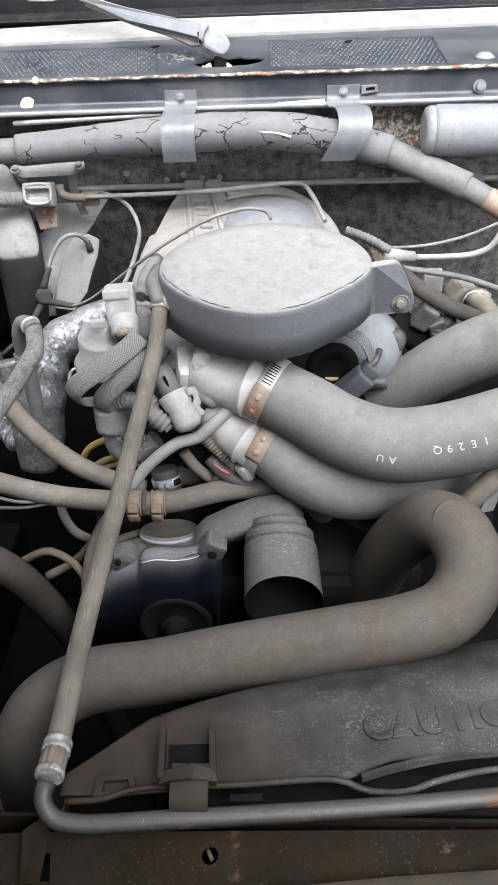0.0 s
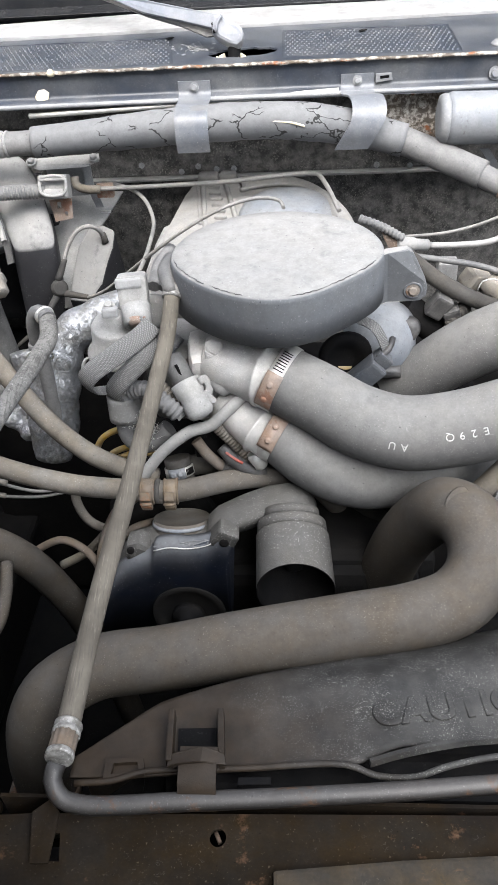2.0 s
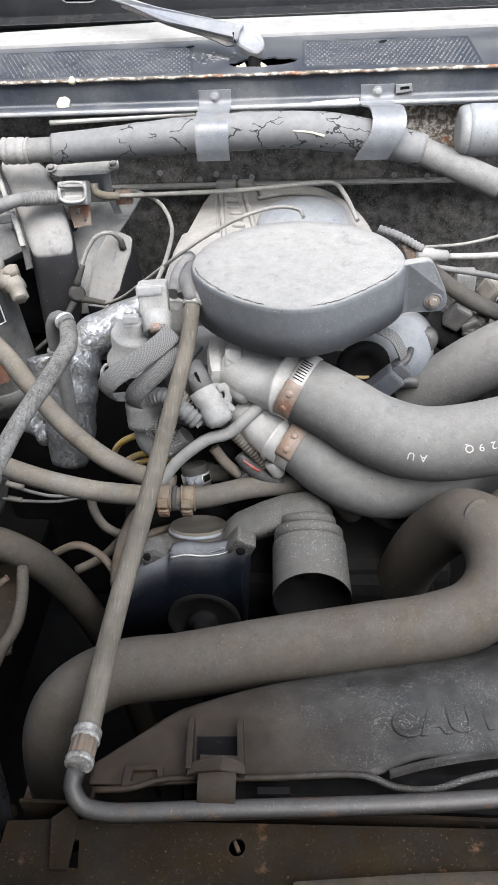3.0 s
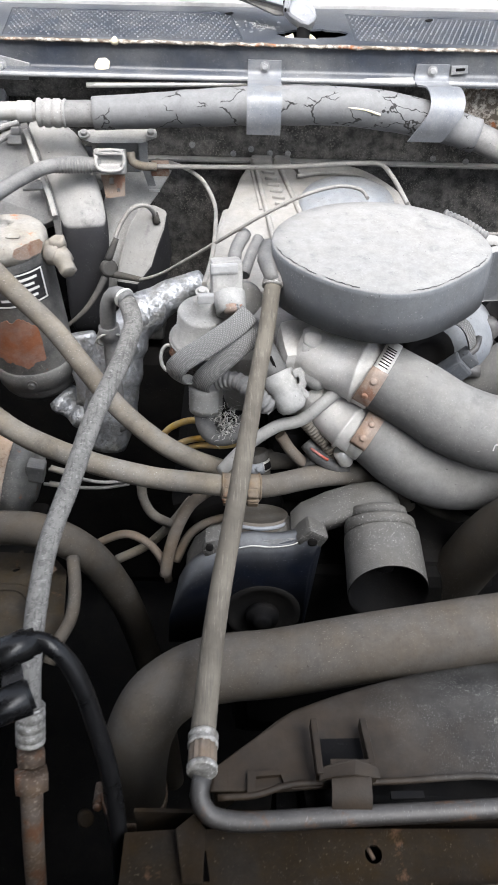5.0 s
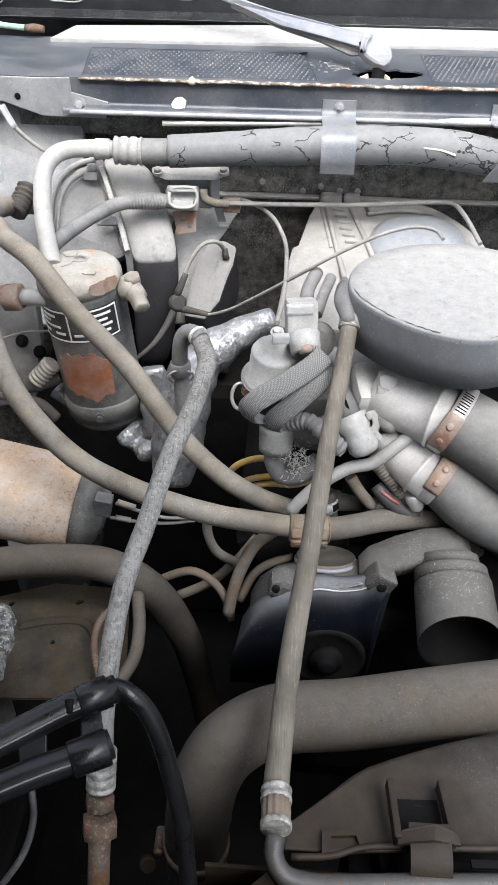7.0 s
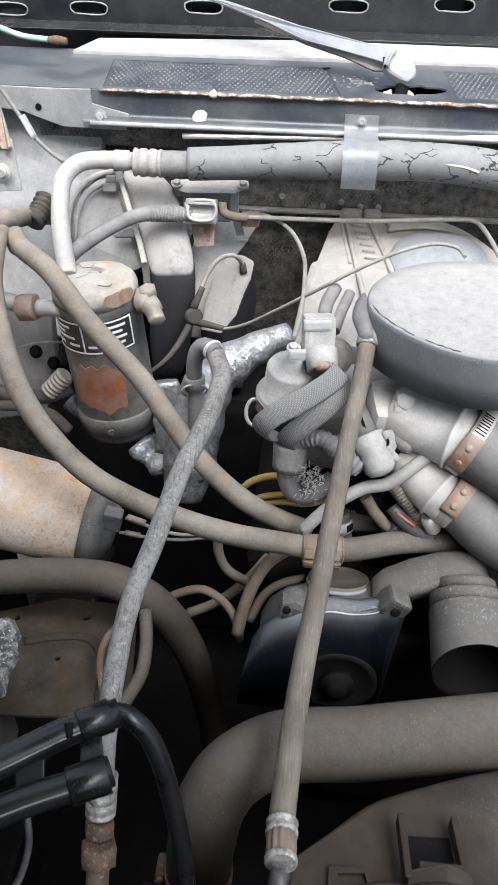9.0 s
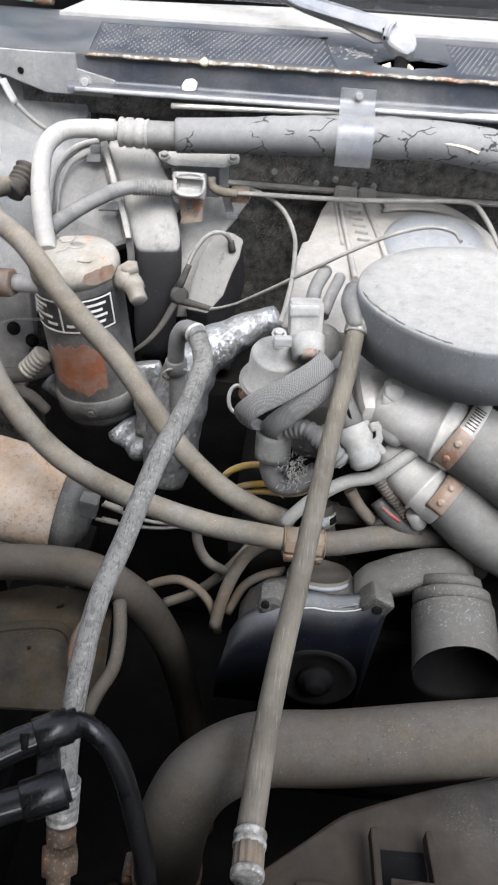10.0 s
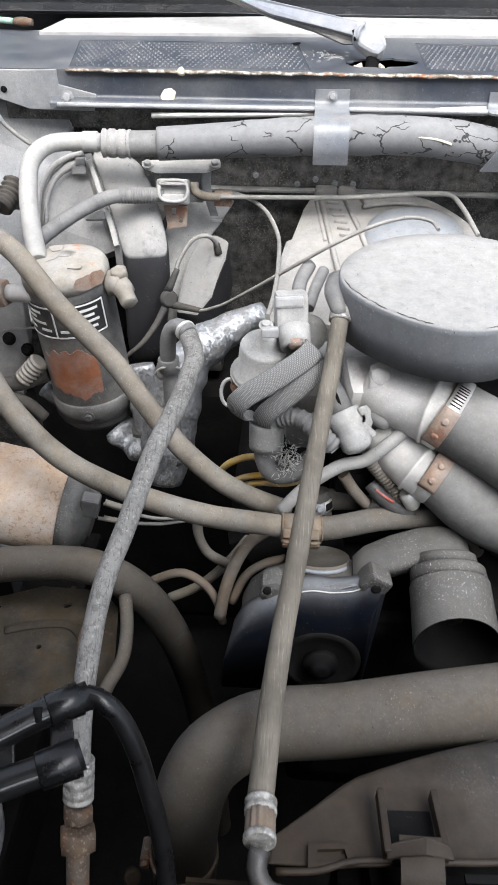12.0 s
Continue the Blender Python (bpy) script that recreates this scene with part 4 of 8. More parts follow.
# ---------------------------------------------------------------- refrigerant lines along the cowl
def build_suction_line():
    t = thing("suction_hose", (0.0, 1.17, 0.64), "grey foam-sleeved hose with cracked covering along the cowl", "hose")
    sleeve = [(-0.2552, 1.1650, 0.6662), (-0.1987, 1.1680, 0.6692), (-0.1371, 1.1720, 0.6727), (-0.0221, 1.1770, 0.6782), (0.0848, 1.1800, 0.6789), (0.1545, 1.1820, 0.6719), (0.2195, 1.1800, 0.6591), (0.2712, 1.1720, 0.6462)]
    part("sleeve", sweep(sleeve, lambda s: 0.0212 + 0.0045 * min(1, s * 2.2) - 0.003 * max(0, s - 0.75) * 4, 22, rough=0.05), FOAM, t, "cracked grey foam sleeve")
    mid = [(0.2664, 1.1730, 0.6475), (0.3097, 1.1550, 0.6339), (0.3752, 1.1200, 0.6139)]
    part("outer_tube", sweep(mid, 0.0192, 20), RUBBER_GREY, t)
    end = [(0.3652, 1.1230, 0.6178), (0.4055, 1.1000, 0.6014)]
    part("inner_tube", sweep(end, 0.0155, 18), RUBBER_GREY, t)
    tail = [(0.3995, 1.1030, 0.6043), (0.4238, 1.0900, 0.5932), (0.4702, 1.0600, 0.5708)]
    part("rusty_pipe", sweep(tail, 0.0162, 18), RUST_CLAMP, t, "rusty pipe end")
    left = [(-0.2513, 1.1650, 0.6663), (-0.2964, 1.1640, 0.6653)]
    part("bare_hose", sweep(left, 0.0172, 18), RUBBER_GREY, t)
    crimp = [(-0.2941, 1.1640, 0.6654), (-0.3322, 1.1630, 0.6661)]
    part("crimp_collar", collar(crimp, 0.5, 0.039, 0.0188, ribs=3), ALUMINIUM_DUSTY, t, "ribbed aluminium crimp collar")
    part("white_band", collar([(-0.3383, 1.1630, 0.6675), (-0.3592, 1.1620, 0.6680)], 0.5, 0.021, 0.0135), BODY_WHITE, t, "bright white band")
    bend = [(-0.3305, 1.1630, 0.6669), (-0.3683, 1.1580, 0.6691), (-0.3989, 1.1400, 0.6699), (-0.4133, 1.1100, 0.6606), (-0.4105, 1.0700, 0.6399), (-0.3989, 1.0250, 0.6138), (-0.3754, 0.9620, 0.5898)]
    part("bent_pipe", sweep(bend, 0.0118, 18), PIPE, t, "bent aluminium pipe")
    # torn strip of lighter lining
    part("torn_lining", sweep([(0.0673, 1.1600, 0.6890), (0.0890, 1.1580, 0.6853), (0.1123, 1.1570, 0.6826), (0.1317, 1.1560, 0.6770)], 0.0026, 8, flat=0.6, rough=0.4), PAINT_CREAM, t, "pale lining showing through a tear")
    for k, (a, b) in enumerate((((-0.0244, 1.2210, 0.7187), 0.046), ((0.2062, 1.2210, 0.7189), 0.046))):
        c = thing("hose_clip", a, "grey bent steel strap clip holding the cowl hose", "hose clip", "strap clips on the cowl hose")
        x = a[0]
        tilt = -0.010 * k
        prof = [(x, 1.2215, 0.724), (x, 1.2205, 0.708), (x, 1.206, 0.702), (x + 0.010 * k, 1.178, 0.703 + 0.003 * k), (x + 0.014 * k, 1.160, 0.697), (x + 0.012 * k, 1.1505, 0.684), (x + 0.003 * k, 1.1475, 0.668), (x + tilt, 1.153, 0.648 - 0.004 * k)]
        part("strap", strap(prof, (b, 0, 0), 0.0024), CLIP_STEEL, c)
        part("screw", hex_bolt((x, 1.2195, 0.716), (0, -1, 0.15), 0.0045), BODY_GREY, c)


def build_accumulator():
    cx, cy, r = -0.325, 0.957, 0.0525
    t = thing("accumulator", (cx, cy, 0.365), "black refrigerant accumulator drum with peeling dusty top", "accumulator")
    part("drum", lathe((cx, cy, 0.366), (0, 0, 1), [(0, r * 0.55), (0.004, r * 0.86), (0.014, r * 0.99), (0.03, r), (0.20, r), (0.218, r * 0.992)], 44), DRUM_BLACK, t)
    part("lid", lathe((cx, cy, 0.574), (0, 0, 1), [(0, r + 0.0008), (0.012, r + 0.0008), (0.018, r * 0.97), (0.0215, r * 0.9), (0.0235, r * 0.7), (0.0245, r * 0.3), (0.0246, 0.004)], 44), DRUM_TOP, t, "dusty lid with flaking paint and rust")
    part("lower_band", lathe((cx, cy, 0.388), (0, 0, 1), [(0, r), (0.001, r + 0.003), (0.026, r + 0.003), (0.028, r)], 44), DRUM_BLACK, t)
    part("band_bolt", hex_bolt((cx + 0.004, cy - r - 0.003, 0.402), (0, -1, 0), 0.005), DRUM_BLACK, t)

    def arc(a0, a1, z0, z1, off, steps=16, wob=0.0):
        """A patch that lies on the drum, between two angles (degrees, 0 towards the front) and two heights."""
        bm = bmesh.new()
        rows = []
        for i in range(steps + 1):
            a = radians(a0 + (a1 - a0) * i / steps)
            u = i / steps
            lo = z0 + wob * (2.6 * (u - 0.62) ** 2 - 0.4 + 0.8 * noise.noise((u * 7, z0 * 90, 1)) + 0.18 * noise.noise((u * 23, 4, 1))) if wob else z0
            hi = z1 + wob * (0.7 - 3.4 * (u - 0.42) ** 2 + 0.8 * noise.noise((u * 6, z1 * 90, 7)) + 0.18 * noise.noise((u * 25, 9, 7))) if wob else z1
            if wob and i in (0, steps):
                lo = hi = (z0 + z1) / 2
            rows.append([V(cx + math.sin(a) * (r + o), cy - math.cos(a) * (r + o), z) for o, z in ((off, lo), (off, hi), (0, hi), (0, lo))])
        add_rings(bm, rows)
        for f in bm.faces:
            f.smooth = False
        return bm

    label = part("label_plate", arc(-72, 62, 0.517, 0.562, 0.0006), LABEL_BLACK, t, "black printed label with white frame and bars")
    for z0, z1 in ((0.5185, 0.5205), (0.5585, 0.5605)):
        part("frame_line", arc(-70, 60, z0, z1, 0.0011), LABEL_WHITE, label)
    for a in (-70, -12, 58):
        part("frame_line", arc(a, a + 2, 0.5185, 0.5605, 0.0011, 2), LABEL_WHITE, label)
    for a0, a1, z in ((-62, -30, 0.552), (-62, -40, 0.545), (-60, -24, 0.538), (-62, -46, 0.529), (-34, -18, 0.529), (20, 50, 0.552), (24, 44, 0.5445), (18, 50, 0.537), (-5, 10, 0.528), (22, 46, 0.529)):
        part("print_bar", arc(a0, a1, z - 0.0016, z + 0.0016, 0.0011, 6), LABEL_WHITE, label)
    part("primer_patch", arc(-44, 34, 0.438, 0.492, 0.0008, 60, 0.012), PRIMER, t, "red primer showing where paint has peeled")
    random.seed(3)
    for k in range(5):
        q = V(cx + random.uniform(-0.03, 0.03), cy + random.uniform(-0.028, 0.03), 0.5985)
        ring = [q + V(math.cos(a) * w, math.sin(a) * w * 0.8, 0) for a, w in ((j * 0.9, random.uniform(0.006, 0.014)) for j in range(7))]
        part("paint_flake", prism(ring, (0, 0, 0.0009), 0), DRUM_TOP, t)
    part("rust_edge", arc(25, 75, 0.578, 0.592, 0.0012, 10, 0.004), RUST_CLAMP, t, "rusty rim of the lid")
    t.rotation_euler = (0, radians(-4.5), 0)
    # side ports
    q = V((-0.3566, 0.9300, 0.5666))
    part("white_sleeve", sweep([q, (-0.3945, 0.9350, 0.5676)], 0.0105, 16), BODY_WHITE, t)
    part("rusty_nut", lathe((-0.3959, 0.9350, 0.5676), (-1, 0.1, -0.05), [(0, 0.016), (0.002, 0.0175), (0.022, 0.0175), (0.024, 0.015)], 6), RUST_CLAMP, t, "rusty hexagon nut")
    part("side_pipe", sweep([(-0.4117, 0.9370, 0.5697), (-0.4596, 0.9450, 0.5774), (-0.5143, 0.9700, 0.5658)], 0.0105, 14), PIPE, t)
    part("port_body", lathe((-0.2820, 0.9500, 0.5690), (1, -0.15, 0.0), [(0, 0.010), (0.010, 0.011), (0.012, 0.0165), (0.028, 0.0165), (0.030, 0.012)], 8), BRASS, t)
    part("port_cap", lathe((-0.2560, 0.9440, 0.5700), (0.42, -0.78, -0.46), [(0, 0.0125), (0.006, 0.0135), (0.014, 0.0135), (0.015, 0.0112), (0.030, 0.0110), (0.032, 0.0095), (0.0325, 0.002)], 6), BRASS, t, "grey hexagon cap on the service port")
    part("port_stub", lathe((-0.2560, 0.9480, 0.5760), (-0.1, -0.1, 1), [(0, 0.011), (0.010, 0.011), (0.012, 0.008)], 6), BRASS, t)
    return t


def hose(name, pts, r, material, label, segs=16, group="", rough=0.02):
    """A plain hose as one thing."""
    return solo(name, sweep(pts, r, segs, rough=rough), material, label, "hose", group)


def build_long_hoses():
    # discharge hose with crimped end and bent pipe over the radiator support
    t = thing("discharge_hose", (-0.0694, 0.3861, 0.4520), "long dusty rubber hose with crimped aluminium end", "hose")
    p = [(-0.0148, 0.8020, 0.6185), (-0.0205, 0.7700, 0.5860), (-0.0290, 0.7200, 0.5600), (-0.0385, 0.6550, 0.5340), (-0.0495, 0.5750, 0.5070), (-0.0590, 0.5100, 0.4860), (-0.0655, 0.4500, 0.4680), (-0.0694, 0.3857, 0.4530)]
    part("rubber_hose", sweep(p, lambda s: 0.0089 + 0.0013 * s, 18), RUBBER_STREAKED, t)
    part("top_collar", collar([(-0.0132, 0.8114, 0.6223), (-0.0151, 0.7972, 0.6130)], 0.45, 0.015, 0.0122), CRIMP, t, "pale crimp ring")
    top = [(-0.0141, 0.8030, 0.6227), (-0.0186, 0.8120, 0.6307), (-0.0229, 0.8250, 0.6365), (-0.0187, 0.8500, 0.6377)]
    part("top_elbow", sweep(top, lambda s: 0.0082 + 0.002 * s, 14), PLASTIC_MID, t, "grey rubber elbow under the cover")
    c = [(-0.0690, 0.3871, 0.4532), (-0.0680, 0.3455, 0.4609)]
    part("crimp_collar", collar(c, 0.20, 0.012, 0.0122, ribs=1), CRIMP, t, "pale aluminium crimp collar")
    centre, d = along(c, 0.54)
    side = d.cross(V(1, 0, 0)).normalized()
    up = d.cross(side)
    rows = [[centre + d * h + (side * math.cos(k * math.pi / 24) + up * math.sin(k * math.pi / 24)) * (r * (1.0 if k % 4 < 2 else 0.90)) for k in range(48)]
            for h, r in ((-0.010, 0.0100), (-0.009, 0.0112), (0.009, 0.0112), (0.010, 0.0100))]
    ferrule = add_rings(bmesh.new(), rows)
    part("ferrule", ferrule, RUBBER_BROWN, t, "brown ridged ferrule")
    part("ferrule_ring", collar(c, 0.84, 0.006, 0.0120), CRIMP, t, "bright white end ring")
    pipe = [(-0.0671, 0.3450, 0.4645), (-0.0693, 0.3340, 0.4593), (-0.0617, 0.3239, 0.4500), (-0.0427, 0.3208, 0.4460), (-0.0143, 0.3221, 0.4450), (0.0294, 0.3257, 0.4450), (0.1171, 0.3317, 0.4450), (0.2049, 0.3386, 0.4450), (0.2855, 0.3468, 0.4450), (0.3602, 0.3540, 0.4450)]
    part("bent_pipe", sweep(pipe, 0.0075, 16), STEEL_PIPE, t, "stained steel pipe lying along the support")
    # worn hose with a crimp and rusty nut
    t = thing("worn_hose", (-0.2, 0.37, 0.40), "worn grey rubber hose with crimp and rusty nut", "hose")
    p = [(-0.1800, 0.8520, 0.5650), (-0.1725, 0.8300, 0.5665), (-0.1655, 0.8000, 0.5668), (-0.1658, 0.7750, 0.5688), (-0.1682, 0.7250, 0.5724), (-0.1712, 0.7000, 0.5737), (-0.1837, 0.6400, 0.5669), (-0.1948, 0.5650, 0.5508), (-0.2050, 0.5100, 0.5350), (-0.2080, 0.4600, 0.5130), (-0.2080, 0.4200, 0.4890), (-0.2070, 0.3950, 0.4650)]
    part("rubber_hose", sweep(p, lambda s: 0.0106 - 0.0020 * min(1, s * 1.5), 18, rough=0.04), RUBBER_WORN, t)
    pipe = [(-0.1765, 0.8430, 0.5690), (-0.1870, 0.8560, 0.5700), (-0.1960, 0.8620, 0.5660), (-0.2040, 0.8660, 0.5500), (-0.2065, 0.8680, 0.5270), (-0.2060, 0.8680, 0.4980), (-0.2050, 0.8620, 0.4400), (-0.2040, 0.8560, 0.3700)]
    part("top_pipe", sweep(pipe, 0.0095, 16), RUBBER_GREY, t, "grey elbow tube")
    part("pipe_ring", collar(pipe, 0.050, 0.004, 0.0122), ZINC, t, "bright wire ring")
    part("pipe_ring", collar(pipe, 0.36, 0.018, 0.0125), RUBBER_GREY, t)
    loop = ellipse((-0.2060, 0.8640, 0.5020), (0.0150, 0.004, 0), (0, -0.006, 0.013), 16)
    part("wire_clip", sweep(loop + loop[:1], 0.0014, 8), ZINC, t, "thin wire spring clip")
    c = [(-0.2072, 0.4000, 0.4680), (-0.2085, 0.3810, 0.4330)]
    part("crimp_collar", collar(c, 0.55, 0.034, 0.0118, ribs=4), CRIMP, t, "bright ribbed crimp collar")
    part("nut", lathe((-0.2109, 0.3860, 0.4233), V((-0.2104, 0.3720, 0.4060)) - V((-0.2109, 0.3860, 0.4233)), [(0, 0.010), (0.001, 0.0122), (0.012, 0.0122), (0.013, 0.0105)], 6), STEEL_RUSTY, t, "rusty hexagon nut")
    part("nut", lathe((-0.2090, 0.3720, 0.4141), V((-0.2092, 0.3620, 0.3981)) - V((-0.2090, 0.3720, 0.4141)), [(0, 0.012), (0.001, 0.0148), (0.0155, 0.0148), (0.017, 0.012)], 6), STEEL_RUSTY, t, "rusty hexagon nut")
    part("rusty_pipe", sweep([(-0.2095, 0.3640, 0.3986), (-0.2109, 0.3520, 0.3685), (-0.2162, 0.3400, 0.3050), (-0.2269, 0.3300, 0.1930)], 0.0092, 14), STEEL_RUSTY, t)
    # two heater hoses that cross the bay
    hose("heater_hose", [(-0.4620, 1.0300, 0.5950), (-0.4450, 0.9850, 0.6320), (-0.4250, 0.9500, 0.6340), (-0.3689, 0.8850, 0.6365), (-0.3230, 0.8620, 0.5860), (-0.2651, 0.8400, 0.5318), (-0.2311, 0.8150, 0.5001), (-0.1981, 0.7950, 0.4646), (-0.1642, 0.7750, 0.4412), (-0.1311, 0.7650, 0.4191), (-0.0970, 0.7650, 0.3980), (-0.0600, 0.7720, 0.3760)], 0.0122, RUBBER, "dusty grey heater hose passing before the drum", group="heater hoses")
    t = thing("heater_hose", (-0.06, 0.70, 0.40), "dusty grey heater hose with clamped joint over the pump", "hose", "heater hoses")
    p = [(-0.3900, 1.2000, 0.5600), (-0.4250, 1.1750, 0.5750), (-0.4512, 1.1450, 0.5900), (-0.4645, 1.1000, 0.6080), (-0.4670, 1.0400, 0.6270), (-0.4560, 0.9700, 0.6400), (-0.4440, 0.9150, 0.6400), (-0.4318, 0.8650, 0.6196), (-0.3921, 0.7900, 0.5516), (-0.3560, 0.7600, 0.5095), (-0.3060, 0.7400, 0.4676), (-0.2354, 0.7250, 0.4386), (-0.1515, 0.7150, 0.4187), (-0.0744, 0.7120, 0.4110), (-0.0358, 0.7120, 0.4048)]
    part("rubber_hose", sweep(p, 0.0125, 18, rough=0.02), RUBBER, t)
    q = [(-0.0616, 0.7120, 0.4093), (-0.0174, 0.7150, 0.4070), (0.0460, 0.7350, 0.4060), (0.0920, 0.7500, 0.3960), (0.1330, 0.7650, 0.3720), (0.1600, 0.7800, 0.3300), (0.1900, 0.8000, 0.2500), (0.2200, 0.8200, 0.1400)]
    part("outlet_hose", sweep(q, 0.0132, 18), RUBBER_OUTLET, t)
    part("joint_ring", collar(q, 0.042, 0.006, 0.0150), RUBBER_DARK, t)
    for s, w in ((0.012, 0.016), (0.075, 0.016)):
        cl = part("hose_clamp", collar(q, s, w, 0.0150), CLAMP_BROWN, t, "brown spring clamp")
        e, d = along(q, s)
        for k in (-1, 1):
            part("edge_rib", collar([e + d * (k * w * 0.46 - 0.001), e + d * (k * w * 0.46 + 0.001)], 0.5, 0.0028, 0.0161), CLAMP_BROWN, cl)
        part("ear", block(e + V(0, -0.0155, 0.006), (w * 0.75, 0.006, 0.011), (-35, 0, 0), 0.002), CLAMP_BROWN, cl)
        part("ear", block(e + V(0, -0.0155, -0.010), (w * 0.8, 0.007, 0.013), (28, 0, 0), 0.002), CLAMP_BROWN, cl)
        part("pinch", sweep([e + V(-w * 0.4, -0.018, -0.004), e + V(0, -0.021, -0.002), e + V(w * 0.4, -0.018, -0.004)], 0.002, 8), CLAMP_BROWN, cl)
    # large lower hose
    hose("lower_hose", [(-0.4995, 0.7000, 0.3112), (-0.4113, 0.7000, 0.3307), (-0.3406, 0.7000, 0.3424), (-0.2782, 0.6950, 0.3451), (-0.2336, 0.6950, 0.3131), (-0.2025, 0.7100, 0.2256), (-0.1824, 0.7300, 0.0856), (-0.1670, 0.7500, -0.1657), (-0.1539, 0.7600, -0.5723)], 0.0205, RUBBER_COOLANT, "thick dark coolant hose sinking into the bay", 18)
    # thin brown lines by the pump
    hose("thin_hose", [(-0.2405, 0.7200, 0.2775), (-0.2104, 0.7200, 0.3036), (-0.1776, 0.7150, 0.3204), (-0.1500, 0.7100, 0.3024), (-0.1355, 0.7000, 0.2782), (-0.1317, 0.6950, 0.2572)], 0.0052, RUBBER_BROWN, "thin brown rubber hose beside the pump", 10, "thin hoses by the pump")
    hose("thin_hose", [(-0.2034, 0.7400, 0.2432), (-0.1649, 0.7450, 0.2652), (-0.1288, 0.7500, 0.3057), (-0.1049, 0.7600, 0.3379)], 0.0062, RUBBER, "thin grey hose below the heater hose", 10, "thin hoses by the pump")
    hose("thin_hose", [(-0.1347, 0.6900, 0.2745), (-0.1305, 0.7000, 0.3002), (-0.1193, 0.7150, 0.3353), (-0.1035, 0.7300, 0.3599), (-0.0808, 0.7400, 0.3753)], 0.0075, RUBBER_BROWN, "ribbed brown hose curling to the pump", 12, "thin hoses by the pump")
    hose("thin_hose", [(-0.1215, 0.7000, 0.2903), (-0.1055, 0.7150, 0.3211), (-0.0857, 0.7200, 0.3375), (-0.0590, 0.7250, 0.3441)], 0.0055, RUBBER_BROWN, "thin brown hose beside the pump body", 10, "thin hoses by the pump")
    hose("thin_hose", [(-0.1620, 0.7600, 0.3875), (-0.1653, 0.7550, 0.3487), (-0.1535, 0.7500, 0.3194), (-0.1284, 0.7450, 0.3060)], 0.006, RUBBER, "thin grey hose under the heater hose", 10, "thin hoses by the pump")
    # black twin conduit with a drain hose
    t = thing("twin_conduit", (-0.24, 0.37, 0.58), "pair of black plastic conduits joined by a web", "conduit")
    a = [(-0.2900, 0.3170, 0.5700), (-0.2320, 0.3561, 0.5740), (-0.2138, 0.3680, 0.5760), (-0.1979, 0.3772, 0.5765), (-0.1822, 0.3857, 0.5765)]
    upper = part("conduit", sweep(a, 0.0096, 20, hollow=0.82), GLOSS_BLACK, t)
    b = [(-0.2850, 0.2990, 0.5560), (-0.2252, 0.3285, 0.5640), (-0.2004, 0.3396, 0.5655), (-0.1800, 0.3510, 0.5660)]
    lower = part("conduit", sweep(b, 0.0098, 20, hollow=0.82), GLOSS_BLACK, t)
    c, d = along(a, 0.80)
    part("end_sleeve", lathe(c, d, [(0, 0.0096), (0.0002, 0.0108), (0.0008, 0.0112), (0.0210, 0.0112), (0.0214, 0.0108), (0.0214, 0.0092), (0.012, 0.0090)], 26), GLOSS_BLACK, upper)
    part("notch", sweep([c + V(-0.004, -0.004, 0.0098), c + V(-0.003, -0.010, 0.0035)], 0.0030, 10), STEEL_DARK, upper)
    part("seam", sweep([V(q) + V(0.002, -0.0080, 0.0052) for q in a[:4]], 0.0007, 6), PLASTIC_MID, upper, "pale edge of the split")
    c, d = along(b, 0.78)
    part("end_sleeve", lathe(c, d, [(0, 0.0098), (0.0002, 0.0114), (0.0008, 0.0118), (0.0250, 0.0122), (0.0254, 0.0118), (0.0254, 0.0102), (0.012, 0.0098)], 26), GLOSS_BLACK, lower)
    part("seam", sweep([V(q) + V(0.002, -0.0070, 0.0066) for q in b[:3]], 0.0007, 6), PLASTIC_MID, lower, "pale edge of the split")
    part("web", prism([(-0.2048, 0.3700, 0.5700), (-0.1924, 0.3760, 0.5710), (-0.1850, 0.3532, 0.5640), (-0.1990, 0.3440, 0.5630)], (0, 0, -0.004), 0.001), GLOSS_BLACK, t)
    part("web", prism([(-0.2420, 0.3480, 0.5690), (-0.2250, 0.3590, 0.5700), (-0.2200, 0.3370, 0.5620), (-0.2350, 0.3280, 0.5610)], (0, 0, -0.004), 0.001), GLOSS_BLACK, t)
    hose("drain_hose", [(-0.2000, 0.3765, 0.5765), (-0.1822, 0.3857, 0.5765), (-0.1718, 0.3832, 0.5730), (-0.1614, 0.3794, 0.5600), (-0.1525, 0.3715, 0.5400), (-0.1447, 0.3602, 0.5100), (-0.1377, 0.3483, 0.4750), (-0.1325, 0.3303, 0.4300), (-0.1300, 0.3050, 0.3600)], 0.0068, GLOSS_BLACK, "thin black hose hanging from the conduit", 16)
    hose("thin_cable", [(-0.2304, 0.3282, 0.5500), (-0.2285, 0.3173, 0.5300), (-0.2335, 0.3037, 0.5100), (-0.2469, 0.2911, 0.4900), (-0.2653, 0.2814, 0.4700)], 0.0024, PLASTIC_BLACK, "thin black cable near the conduit", 8)


